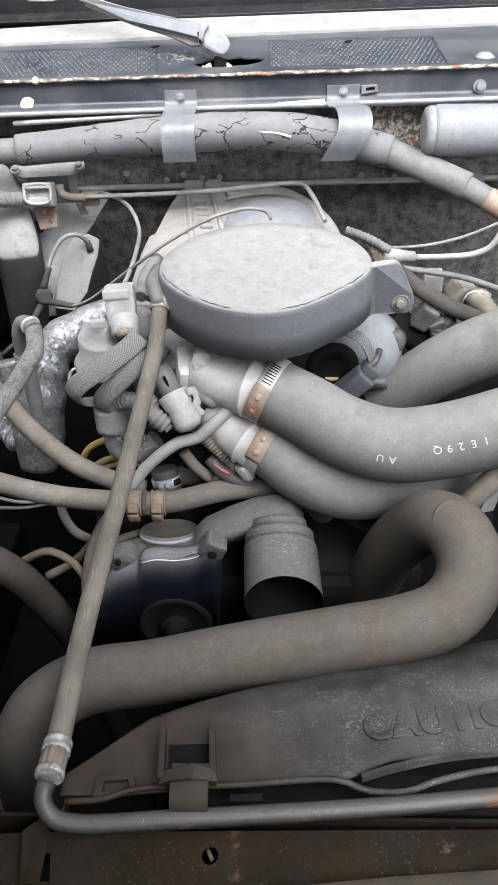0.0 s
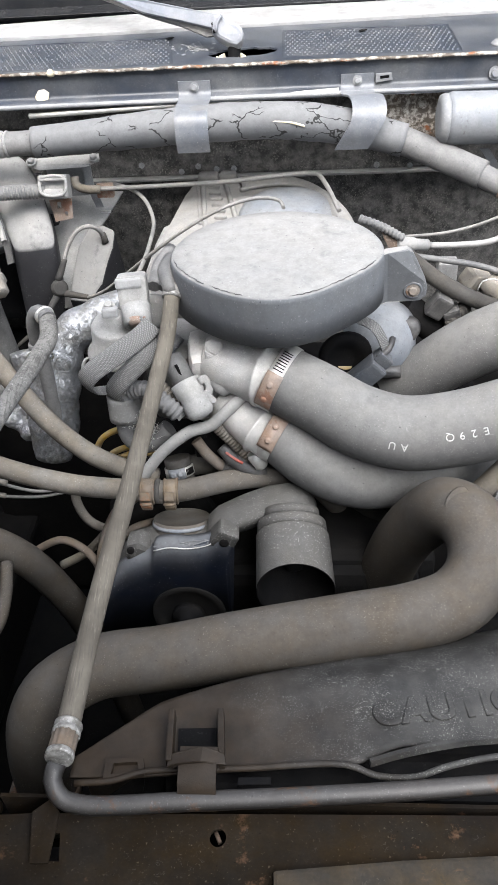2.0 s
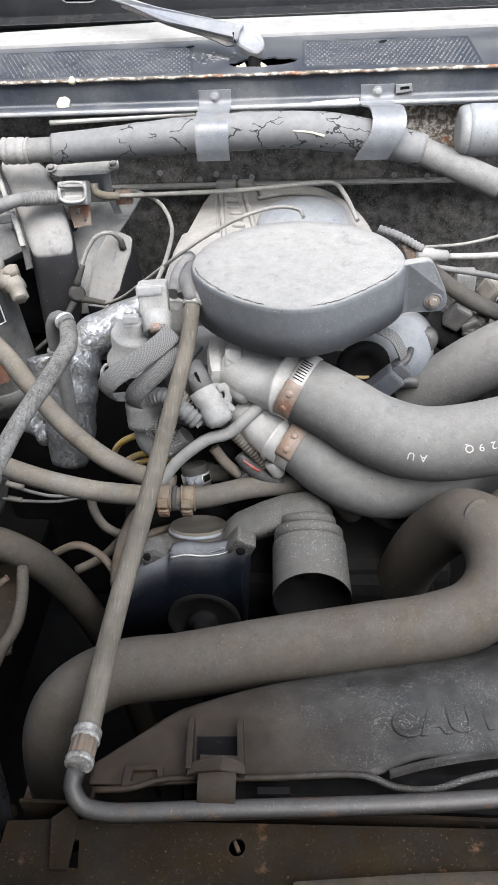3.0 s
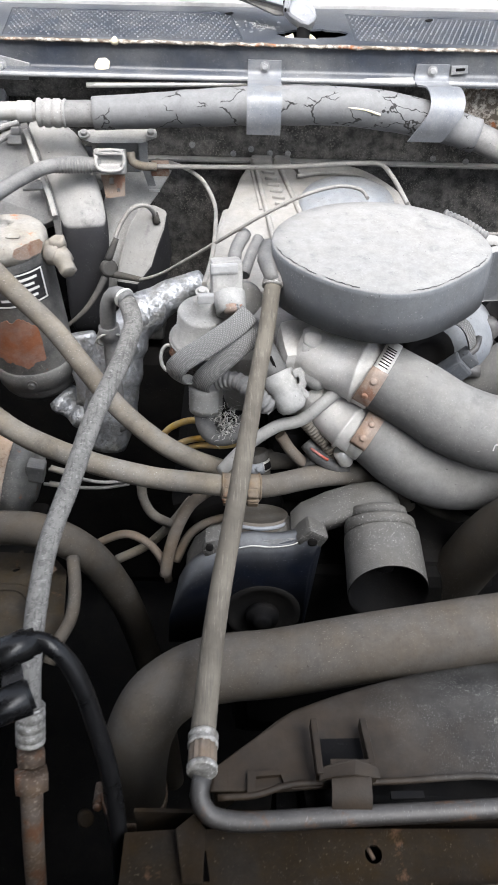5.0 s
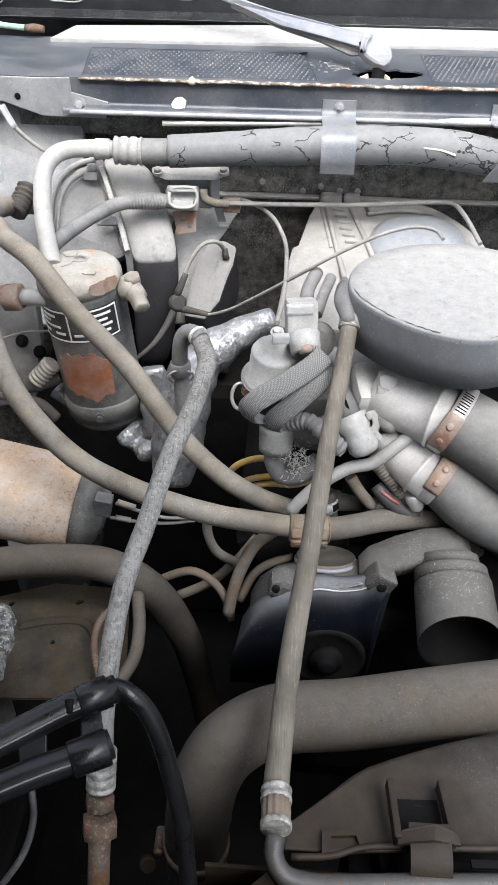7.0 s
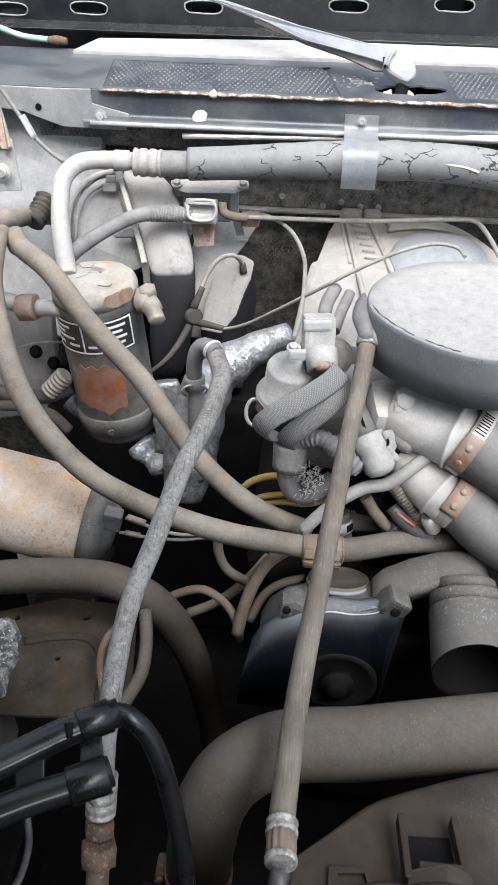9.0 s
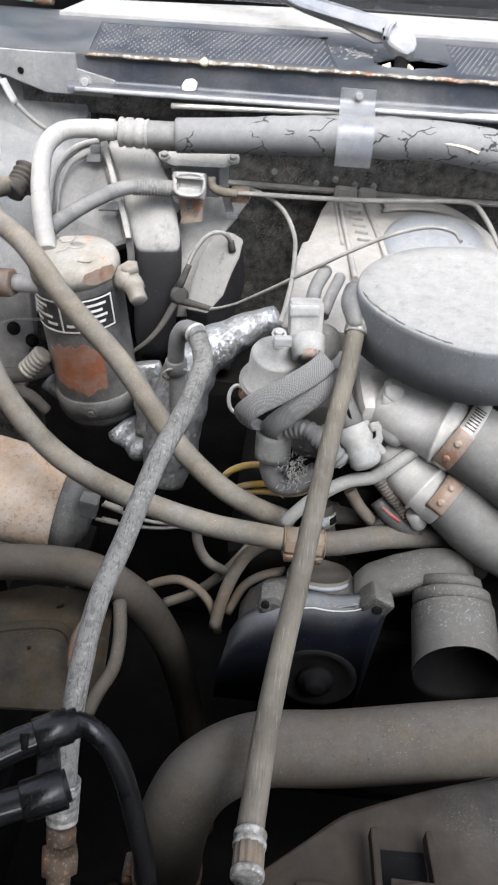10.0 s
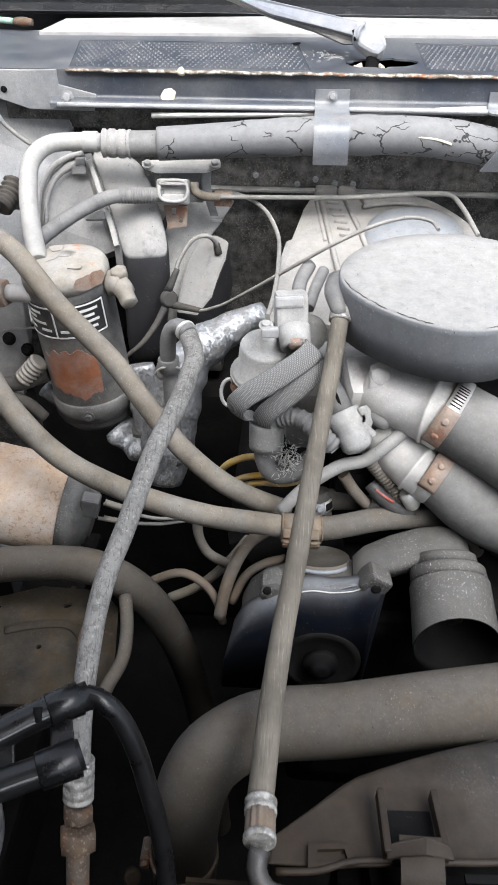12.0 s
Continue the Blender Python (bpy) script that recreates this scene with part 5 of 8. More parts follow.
def build_coolant_hose():
    t = thing("radiator_hose", (0.1, 0.5, 0.40), "thick dusty upper radiator hose with a wide bend", "hose")
    p = [(-0.1450, 0.4270, 0.2000), (-0.1426, 0.4310, 0.2700), (-0.1382, 0.4341, 0.3200), (-0.1303, 0.4429, 0.3600), (-0.1141, 0.4566, 0.3850), (-0.0765, 0.4757, 0.3980), (-0.0038, 0.4824, 0.4080), (0.0681, 0.4915, 0.4180), (0.1766, 0.5106, 0.4220), (0.2342, 0.5204, 0.4250),
         (0.2766, 0.5362, 0.4300), (0.2983, 0.5579, 0.4420), (0.3038, 0.5831, 0.4550), (0.2953, 0.6105, 0.4640), (0.2770, 0.6390, 0.4520), (0.2620, 0.6600, 0.4170), (0.2460, 0.6780, 0.3700), (0.2330, 0.6920, 0.3120), (0.2250, 0.7030, 0.2500), (0.2200, 0.7100, 0.1800)]
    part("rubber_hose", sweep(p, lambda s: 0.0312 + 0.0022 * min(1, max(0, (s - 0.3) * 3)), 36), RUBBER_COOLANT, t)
    worm_clamp("hose_clamp", p, 0.045, 0.0318, t, STEEL_RUSTY, (-1, 0, 0.1), plate=False)
    part("mould_mark", lathe((0.2800, 0.6130, 0.4900), (-0.1, -0.6, 0.75), [(0, 0.016), (0.001, 0.015), (0.0012, 0.008)], 14, squash=0.6), RUBBER_COOLANT, t)


def build_intake_hoses():
    r = 0.0385
    up = [(0.0935, 0.7700, 0.5355), (0.1100, 0.7630, 0.5290), (0.1464, 0.7480, 0.5160), (0.1870, 0.7320, 0.4983), (0.2365, 0.7200, 0.4889), (0.2905, 0.7150, 0.4974), (0.3496, 0.7150, 0.5157), (0.4160, 0.7200, 0.5400), (0.5043, 0.7400, 0.5607)]
    t = thing("intake_hose", (0.15, 0.74, 0.50), "thick dusty grey intake hose with white print", "hose", "intake hoses")
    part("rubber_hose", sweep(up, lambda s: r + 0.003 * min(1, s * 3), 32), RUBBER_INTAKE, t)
    worm_clamp("hose_clamp", up, 0.024, r + 0.0005, t, RUST_CLAMP, (-0.75, -0.75, 0.35), 0.017)
    m0 = smooth_path(up, 0.004)
    for word, x0 in (("AU", 0.241), ("1E29Q", 0.333)):
        for k, ch in enumerate(word):
            x = x0 - k * 0.0115
            i = min(range(1, len(m0) - 1), key=lambda j: abs(m0[j].x - x))
            d = (m0[i + 1] - m0[i - 1]).normalized()
            f = V(0, -0.95, 0.30) if word == "AU" else V(0, -0.86, 0.50)
            f = (f - d * f.dot(d)).normalized()
            rot = Matrix((-d, f.cross(-d), f)).transposed().to_4x4()
            cu = bpy.data.curves.new("print", "FONT")
            cu.body, cu.size, cu.extrude, cu.align_x, cu.align_y = ch, 0.0115, 0.0004, "CENTER", "CENTER"
            tmp = new("print", cu)
            me = bpy.data.meshes.new_from_object(tmp.evaluated_get(bpy.context.evaluated_depsgraph_get()))
            bpy.data.objects.remove(tmp)
            bm = bmesh.new()
            bm.from_mesh(me)
            bmesh.ops.transform(bm, matrix=Matrix.Translation(m0[i] + f * (r + 0.0033)) @ rot, verts=bm.verts)
            part("printed_mark", bm, WORN_PRINT, t, "worn white printed character")
    lo = [(0.0880, 0.7555, 0.4685), (0.1050, 0.7480, 0.4612), (0.1368, 0.7350, 0.4391), (0.1834, 0.7300, 0.4162), (0.2380, 0.7400, 0.4061), (0.2965, 0.7700, 0.3981), (0.3650, 0.8000, 0.3891)]
    t2 = thing("intake_hose", (0.15, 0.74, 0.42), "thick smooth grey hose under the printed hose", "hose", "intake hoses")
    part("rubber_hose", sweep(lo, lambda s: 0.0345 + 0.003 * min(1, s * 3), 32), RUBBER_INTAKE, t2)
    worm_clamp("hose_clamp", lo, 0.030, 0.0350, t2, RUST_CLAMP, (-0.5, -0.6, 0.75), 0.017)
    th = [(0.2247, 0.9000, 0.3792), (0.2649, 0.8850, 0.4333), (0.3096, 0.8750, 0.4801), (0.3535, 0.8700, 0.5107), (0.4103, 0.8700, 0.5356), (0.5018, 0.8700, 0.5688)]
    t3 = thing("intake_hose", (0.30, 0.88, 0.45), "grey intake hose rising behind the printed hose", "hose", "intake hoses")
    part("rubber_hose", sweep(th, lambda s: 0.033 + 0.006 * min(1, s * 2), 28), RUBBER_INTAKE, t3)


def build_throttle_cover():
    t = thing("throttle_cover", (0.10, 0.84, 0.58), "dusty round black plastic cover with bolted tab", "engine cover")
    z = 0.650
    def outline(n):
        """A rounded plan, slightly flattened on both front quarters."""
        for k in range(n):
            a = 2 * math.pi * k / n
            f = 1 - ((0.095 if math.cos(a) > 0 else 0.055) * math.sin(2 * a) ** 2 if math.sin(a) < 0 else 0)
            yield V(0.1005 + 0.1185 * f * math.cos(a), 0.8405 + 0.105 * f * math.sin(a), z)
    ring = list(outline(96))
    c = sum((V(q) for q in ring), V(0, 0, 0)) / len(ring)
    bm = bmesh.new()
    rings = []
    for dz, k in ((-0.057, 1.004), (-0.030, 1.004), (-0.006, 1.0), (-0.002, 0.992), (0.0, 0.975), (0.0012, 0.8), (0.002, 0.4), (0.002, 0.05)):
        rings.append([c + (V(q) - c) * k + V(0, 0, dz) for q in ring])
    add_rings(bm, rings)
    part("shell", bm, PLASTIC_COVER, t)
    random.seed(21)
    for a, b in ((50, 61), (62, 68), (74, 92)):
        pts = []
        for i in range(a, b):
            for k in (0, 0.5):
                q = ring[i % 96].lerp(ring[(i + 1) % 96], k)
                pts.append(c + (q - c) * (0.962 + random.uniform(-0.009, 0.009)) + V(0, 0, 0.0008))
        part("dust_crack", sweep(pts, lambda u: 0.00045 * abs(math.sin(u * 9)) + 0.0001, 5, 0.004), PLASTIC_BLACK, t, "dark crack in the dust crust")
    tab = [V(q) for q in ((0.1950, 0.8160, 0.6480), (0.2200, 0.8330, 0.6490), (0.2433, 0.8420, 0.6475), (0.2485, 0.8420, 0.6440), (0.2559, 0.8420, 0.6300), (0.2660, 0.8420, 0.6085), (0.2688, 0.8420, 0.5983), (0.2678, 0.8420, 0.5888), (0.2619, 0.8420, 0.5829), (0.2253, 0.8400, 0.5822), (0.1980, 0.8250, 0.5803))]
    part("tab", prism(tab, (0, 0.010, 0), 0.002), PLASTIC_COVER, t, "grey bolted tab")
    part("bolt", hex_bolt((0.2523, 0.8410, 0.5970), (0, -1, 0.1), 0.0052), TAB_BOLT, t, "dull rusty bolt")
    part("bolt_ring", lathe((0.2524, 0.8415, 0.5967), (0, -1, 0), [(0, 0.011), (0.0012, 0.0105), (0.0014, 0.0085), (0.0002, 0.008)], 22), PLASTIC_COVER, t)


def build_plenum():
    t = thing("intake_plenum", (0.06, 1.12, 0.44), "dusty cast aluminium intake plenum with ribbed cover", "plenum")

    def top(x, y, up=0.0):
        """A point over the gently sloping top of the casting."""
        return V(x, y, 0.558 + 0.09 * (y - 1.28) - 0.25 * max(0.0, 1.06 - y) + up)
    left = [(-0.099, 0.975), (-0.092, 1.035), (-0.086, 1.09), (-0.0795, 1.139), (-0.0720, 1.143), (-0.057, 1.230), (-0.0445, 1.274), (-0.038, 1.283)]
    arch = [(0.026, 1.273), (0.070, 1.278), (0.1134, 1.2706), (0.142, 1.250), (0.1634, 1.223), (0.184, 1.187), (0.198, 1.147), (0.205, 1.09)]
    part("body", prism([top(x, y) for x, y in left + [(0.020, 1.283)] + arch + [(0.200, 1.03), (0.17, 0.975)]], (0, 0.004, -0.085), 0.007), PLENUM, t)
    for x, w in ((-0.0235, 0.034), (0.0085, 0.027)):
        part("cap_lobe", block(top(x, 1.279, 0.001), (w, 0.020, 0.020), (0, 0, -4), 0.006), PLENUM, t)
    # ribbed strip between two raised edges
    rail_a = [top(-0.0318, 1.262), top(-0.0240, 1.200), top(-0.0164, 1.140), top(-0.006, 1.060)]
    rail_b = [top(0.0050, 1.262), top(0.0150, 1.215), top(0.0248, 1.170), top(0.036, 1.110)]
    for rail in (rail_a, rail_b):
        part("side_rib", sweep(rail, 0.0042, 8, 0.01, rough=0.06), PLENUM, t)
    part("side_rib", sweep([q + V(-0.008, 0, -0.001) for q in rail_a[:3]], 0.0028, 8, 0.01, rough=0.06), PLENUM, t)
    for k in range(6):
        y = 1.248 - k * 0.0185
        x = -0.0125 + (1.248 - y) * 0.19
        part("rib", block(top(x, y, 0.0015), (0.0190, 0.0062, 0.0055), (5, 0, -10), 0.0018), PLENUM, t)
    # rounded bell with a raised inner lip
    mid = [(0.030, 1.252), (0.074, 1.264), (0.115, 1.256), (0.150, 1.220), (0.176, 1.172), (0.190, 1.115), (0.192, 1.06)]
    part("bell", sweep([top(x, y, -0.003) for x, y in mid], 0.0165, 18, 0.008, flat=0.62, up=(0, 0, 1), rough=0.02), PLENUM, t, "bright rounded bell of the plenum")
    lip = [(0.030, 1.232), (0.060, 1.243), (0.090, 1.247), (0.121, 1.238), (0.150, 1.211), (0.170, 1.178), (0.180, 1.130), (0.180, 1.08)]
    part("bell_lip", sweep([top(x, y, 0.004) for x, y in lip], 0.0034, 8, 0.006, rough=0.1), PLENUM, t)
    part("bell_face", lathe(top(0.104, 1.160, -0.004), (0, -0.18, 1), [(0, 0.074), (0.006, 0.072), (0.010, 0.064), (0.013, 0.050), (0.015, 0.030), (0.0155, 0.004)], 40), SMOOTH_ALLOY, t, "smooth blue-grey inner face")
    part("runner", sweep([(-0.0465, 1.0000, 0.5774), (-0.0568, 0.9600, 0.5747), (-0.0594, 0.9200, 0.5661)], 0.0085, 12), RUBBER_GREY, t)
    part("runner", sweep([(-0.0291, 0.9800, 0.5808), (-0.0384, 0.9400, 0.5788), (-0.0460, 0.9100, 0.5686)], 0.007, 12), RUBBER_GREY, t)


def build_outlet_casting():
    t = thing("outlet_casting", (0.05, 0.78, 0.42), "bright cast aluminium outlet housing with two necks", "casting")
    a, b = V((0.0206, 0.8000, 0.5412)), V((0.0842, 0.7700, 0.5349))
    d = (b - a).normalized()
    part("upper_neck", lathe(a, d, [(0, 0.024), (0.004, 0.029), (0.025, 0.0315), (0.05, 0.034), (0.070, 0.0360), (0.0705, 0.0378), (0.0745, 0.0378), (0.075, 0.034), (0.090, 0.034)], 40), ALUMINIUM, t)
    a2, b2 = V((0.0360, 0.7850, 0.4884)), V((0.0832, 0.7520, 0.4681))
    part("lower_neck", lathe(a2, b2 - a2, [(0, 0.029), (0.03, 0.0300), (0.054, 0.0315), (0.0545, 0.0335), (0.058, 0.0335), (0.0585, 0.030), (0.072, 0.030)], 40), ALUMINIUM, t)
    part("body", block((0.0270, 0.8120, 0.5050), (0.066, 0.06, 0.11), (12, 0, 8), 0.014), ALUMINIUM, t)
    part("flange", prism([(0.0196, 0.7750, 0.5754), (0.0260, 0.7770, 0.5784), (0.0385, 0.7750, 0.5757), (0.0394, 0.7720, 0.5688), (0.0313, 0.7700, 0.5598), (0.0203, 0.7720, 0.5662)], (0, 0.02, -0.006), 0.0025), ALUMINIUM, t)
    c1, c2 = V((0.0248, 0.7800, 0.5250)), V((0.0477, 0.7650, 0.5196))
    part("boss", lathe(c1, c2 - c1, [(0, 0.0145), (0.018, 0.0142), (0.024, 0.0125), (0.027, 0.008), (0.0275, 0.002)], 24), ALUMINIUM_DUSTY, t)
    part("arm", prism([(0.0190, 0.7720, 0.5663), (0.0300, 0.7700, 0.5599), (0.0243, 0.7700, 0.5385), (0.0170, 0.7700, 0.5148), (0.0141, 0.7750, 0.5312)], (0, 0.02, 0), 0.003), ALUMINIUM, t)
    part("web", prism([(0.0298, 0.7900, 0.5400), (0.0651, 0.7750, 0.5183), (0.0692, 0.7750, 0.4987), (0.0365, 0.7900, 0.4996)], (0, 0.01, 0), 0.003), ALUMINIUM, t)


def build_pump():
    """Pump with bracket, large dark pulley and the round idler housing."""
    t = thing("pump_bracket", (0.0, 0.66, 0.33), "cast aluminium pump bracket with painted shade and a bolt hole", "bracket")
    face = [(-0.1160, 0.6520, 0.2950), (-0.1020, 0.6520, 0.3260), (-0.0800, 0.6520, 0.3480), (-0.0515, 0.6520, 0.3640), (-0.0475, 0.6520, 0.3740), (-0.0295, 0.6520, 0.3790), (-0.0070, 0.6520, 0.3776), (0.0184, 0.6520, 0.3842), (0.0334, 0.6520, 0.4000), (0.0480, 0.6520, 0.3900)]
    rows = []
    for q in smooth_path(face, 0.004):
        lean = q.x * 0.30 if q.x > 0 else q.x * -0.12
        rows.append([V(q.x - lean * k, y, z) for k, y, z in ((0, 0.674, q.z - 0.003), (0, 0.664, q.z), (0, 0.6575, q.z - 0.002), (0, 0.6530, q.z - 0.006), (0.3, 0.6495, q.z - 0.014), (0.5, 0.6472, q.z - 0.026), (0.8, 0.6455, q.z - 0.045), (1, 0.645, 0.20), (1, 0.655, 0.20), (0.3, 0.668, q.z - 0.03))])
    shield = add_rings(bmesh.new(), rows)
    bmesh.ops.recalc_face_normals(shield, faces=shield.faces)
    part("web", shield, GUARD_BLUE, t, "front shield, shade painted blue-black under a dusty rolled top edge")
    part("worn_edge", sweep([V(q) + V(0, 0.0008, -0.0042) for q in face[4:]], 0.0009, 6, 0.004, rough=0.5), ALUMINIUM, t, "bright worn edge of the shield")
    part("top_shelf", prism([(-0.0500, 0.6560, 0.3740), (-0.0070, 0.6560, 0.3770), (0.0184, 0.6560, 0.3840), (0.0170, 0.6800, 0.3740), (-0.0311, 0.6760, 0.3640), (-0.0480, 0.6740, 0.3620)], (0, 0, -0.012), 0.003), ALUMINIUM_DARK, t, "dusty shelf behind the front web")
    part("tip", prism([(0.0190, 0.6505, 0.3860), (0.0334, 0.6505, 0.4046), (0.0552, 0.6505, 0.3922), (0.0440, 0.6505, 0.3690), (0.0250, 0.6505, 0.3700)], (-0.002, 0.030, -0.006), 0.0045), IDLER, t, "raised tip with a bolt hole")
    part("bolt_hole", lathe((0.0365, 0.6495, 0.3870), (0, -1, 0.1), [(0, 0.0055), (0.0012, 0.0055), (0.0013, 0.003)], 14), STEEL_DARK, t)
    bm = bmesh.new()
    rows = []
    for x, y, z, w, h in ((0.014, 0.688, 0.3800, 0.014, 0.012), (0.026, 0.692, 0.3870, 0.020, 0.014), (0.055, 0.698, 0.3950, 0.025, 0.015), (0.085, 0.702, 0.4060, 0.024, 0.018), (0.108, 0.704, 0.4100, 0.022, 0.022), (0.126, 0.706, 0.4060, 0.018, 0.022), (0.137, 0.708, 0.3960, 0.012, 0.018), (0.142, 0.709, 0.3840, 0.008, 0.012)):
        rows.append([V(x, y - w, z - h), V(x, y - w, z - 0.003), V(x, y - w * 0.8, z), V(x, y + w * 0.8, z + 0.002), V(x, y + w, z - 0.002), V(x, y + w, z - h)])
    arm = add_rings(bm, rows)
    bmesh.ops.recalc_face_normals(arm, faces=arm.faces)
    part("idler_arm", arm, IDLER, t, "dusty arm reaching over the idler")
    part("reservoir", lathe((-0.0220, 0.7130, 0.3640), (0, -0.5, -1), [(0.0012, 0.002), (0.0010, 0.0330), (0, 0.0335), (0, 0.0345), (0.03, 0.0350)], 36), RUBBER_OUTLET, t)
    part("reservoir_band", lathe((-0.0220, 0.7110, 0.3610), (0, -0.5, -1), [(0, 0.0345), (0.0006, 0.0362), (0.0022, 0.0366), (0.0040, 0.0362), (0.0046, 0.0345)], 40), SMOOTH_ALLOY, t, "thin pale band round the reservoir")
    rows = []
    for x, z, h in ((-0.108, 0.300, 0.020), (-0.098, 0.328, 0.030), (-0.078, 0.350, 0.040), (-0.050, 0.361, 0.045), (-0.020, 0.3645, 0.045), (0.006, 0.3655, 0.045), (0.024, 0.370, 0.045), (0.036, 0.366, 0.040)):
        rows.append([V(x, 0.659, z - h), V(x, 0.657, z - 0.010), V(x, 0.661, z - 0.003), V(x, 0.672, z), V(x, 0.700, z + 0.003), V(x, 0.712, z - 0.006), V(x, 0.714, z - h)])
    cast = add_rings(bmesh.new(), rows)
    bmesh.ops.recalc_face_normals(cast, faces=cast.faces)
    part("body", cast, IDLER, t, "dusty rounded pump body behind the web")
    part("lug", prism([(-0.0880, 0.6620, 0.3520), (-0.0840, 0.6640, 0.3660), (-0.0680, 0.6660, 0.3690), (-0.0520, 0.6640, 0.3600), (-0.0560, 0.6580, 0.3440), (-0.0820, 0.6580, 0.3400)], (0, 0.030, -0.004), 0.008), IDLER, t, "rounded lug with a bolt hole")
    part("lug_hole", lathe((-0.0775, 0.6640, 0.3590), (-0.2, -0.9, 0.3), [(0, 0.0045), (0.003, 0.0045), (0.0031, 0.002)], 12), STEEL_DARK, t)
    p = thing("pump_pulley", (0.0, 0.62, 0.28), "large pump pulley with its shadow painted black", "pulley")
    c = V((-0.0150, 0.6440, 0.2680))
    # Near-black colour puts the pulley's shadow into the metal.
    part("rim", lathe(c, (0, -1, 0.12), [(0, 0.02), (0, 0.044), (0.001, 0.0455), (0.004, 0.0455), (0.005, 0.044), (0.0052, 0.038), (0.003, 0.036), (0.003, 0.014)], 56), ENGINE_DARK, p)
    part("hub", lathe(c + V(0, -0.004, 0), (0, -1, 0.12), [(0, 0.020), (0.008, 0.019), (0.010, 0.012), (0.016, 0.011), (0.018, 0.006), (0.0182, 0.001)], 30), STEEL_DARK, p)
    q = thing("idler_housing", (0.11, 0.66, 0.36), "dusty cast aluminium round idler housing", "idler housing")
    def bent(stations, segs=52, close=False):
        """Rings along a bent line: rows of (share of the length, radius)."""
        rings = []
        for s, r in stations:
            a, b = V(0.1115, 0.6960, 0.3940), V(0.1180, 0.6000, 0.3600)
            c = a.lerp(b, s) + V(0, 0, 0.004 * math.sin(math.pi * s))
            n = V(0.03, -0.86, -0.50).lerp(V(0.02, -1.0, 0.06), s).normalized()
            u = n.orthogonal().normalized() if abs(n.x) > 0.9 else n.cross(V(1, 0, 0)).normalized()
            w = n.cross(u)
            rings.append([c + u * (math.cos(k) * r) + w * (math.sin(k) * r) for k in (2 * math.pi * i / segs for i in range(segs))])
        return add_rings(bmesh.new(), rings, close)
    part("drum", bent([(0.0, 0.004), (0.0, 0.0300), (0.02, 0.0325), (0.15, 0.0335), (0.155, 0.0305), (0.175, 0.0305), (0.18, 0.0385), (0.20, 0.0395), (0.34, 0.0402), (0.345, 0.0375), (0.362, 0.0375), (0.367, 0.0412), (0.38, 0.0418), (0.90, 0.0436), (0.985, 0.0440)]), IDLER, q)
    # Bore and core bolt are painted near-black for the shade inside the drum.
    part("bore", bent([(0.985, 0.0440), (0.995, 0.0434), (0.93, 0.0422), (0.45, 0.0390), (0.445, 0.026), (0.50, 0.022), (0.50, 0.004)]), STEEL_DARK, q, "bore of the drum painted near-black for its shade")
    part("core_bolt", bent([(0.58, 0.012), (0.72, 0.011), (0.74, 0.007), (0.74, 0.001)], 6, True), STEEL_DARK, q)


def build_canister():
    c, ax = V((-0.3253, 0.7900, 0.3438)), V(-1, 0.02, 0.22)
    t = thing("canister", (-0.40, 0.79, 0.30), "beige sunburnt cylindrical canister with dark end cap", "canister")
    part("shell", lathe(c + V(ax) * 0.008, ax, [(0, 0.056), (0.004, 0.0605), (0.30, 0.0625), (0.304, 0.05)], 44), CANISTER, t)
    part("cap", lathe(c + V(0.026, 0, -0.006), ax, [(0, 0.02), (0.0005, 0.030), (0.004, 0.031), (0.005, 0.041), (0.009, 0.042), (0.010, 0.050), (0.018, 0.0575), (0.022, 0.059), (0.036, 0.0595)], 40), DRUM_BLACK, t, "dark dusty end cap")
    part("plug", block((-0.2939, 0.7650, 0.3762), (0.022, 0.018, 0.026), (0, 12, 0), 0.003), PLASTIC_MID, t)
    part("plug_lead", sweep([(-0.2783, 0.7650, 0.3792), (-0.2581, 0.7650, 0.3710), (-0.2206, 0.7650, 0.3591), (-0.1785, 0.7650, 0.3622)], 0.0022, 8), CABLE, t)
    part("plug_lead", sweep([(-0.2879, 0.7650, 0.3542), (-0.2565, 0.7650, 0.3496), (-0.2141, 0.7650, 0.3497), (-0.1822, 0.7650, 0.3570)], 0.0022, 8), CABLE, t)
    part("pin", sweep([(-0.2760, 0.7650, 0.3813), (-0.2545, 0.7650, 0.3732)], 0.004, 8), BRASS, t)
    part("pin", sweep([(-0.2808, 0.7650, 0.3547), (-0.2620, 0.7650, 0.3512)], 0.0035, 8), BRASS, t)


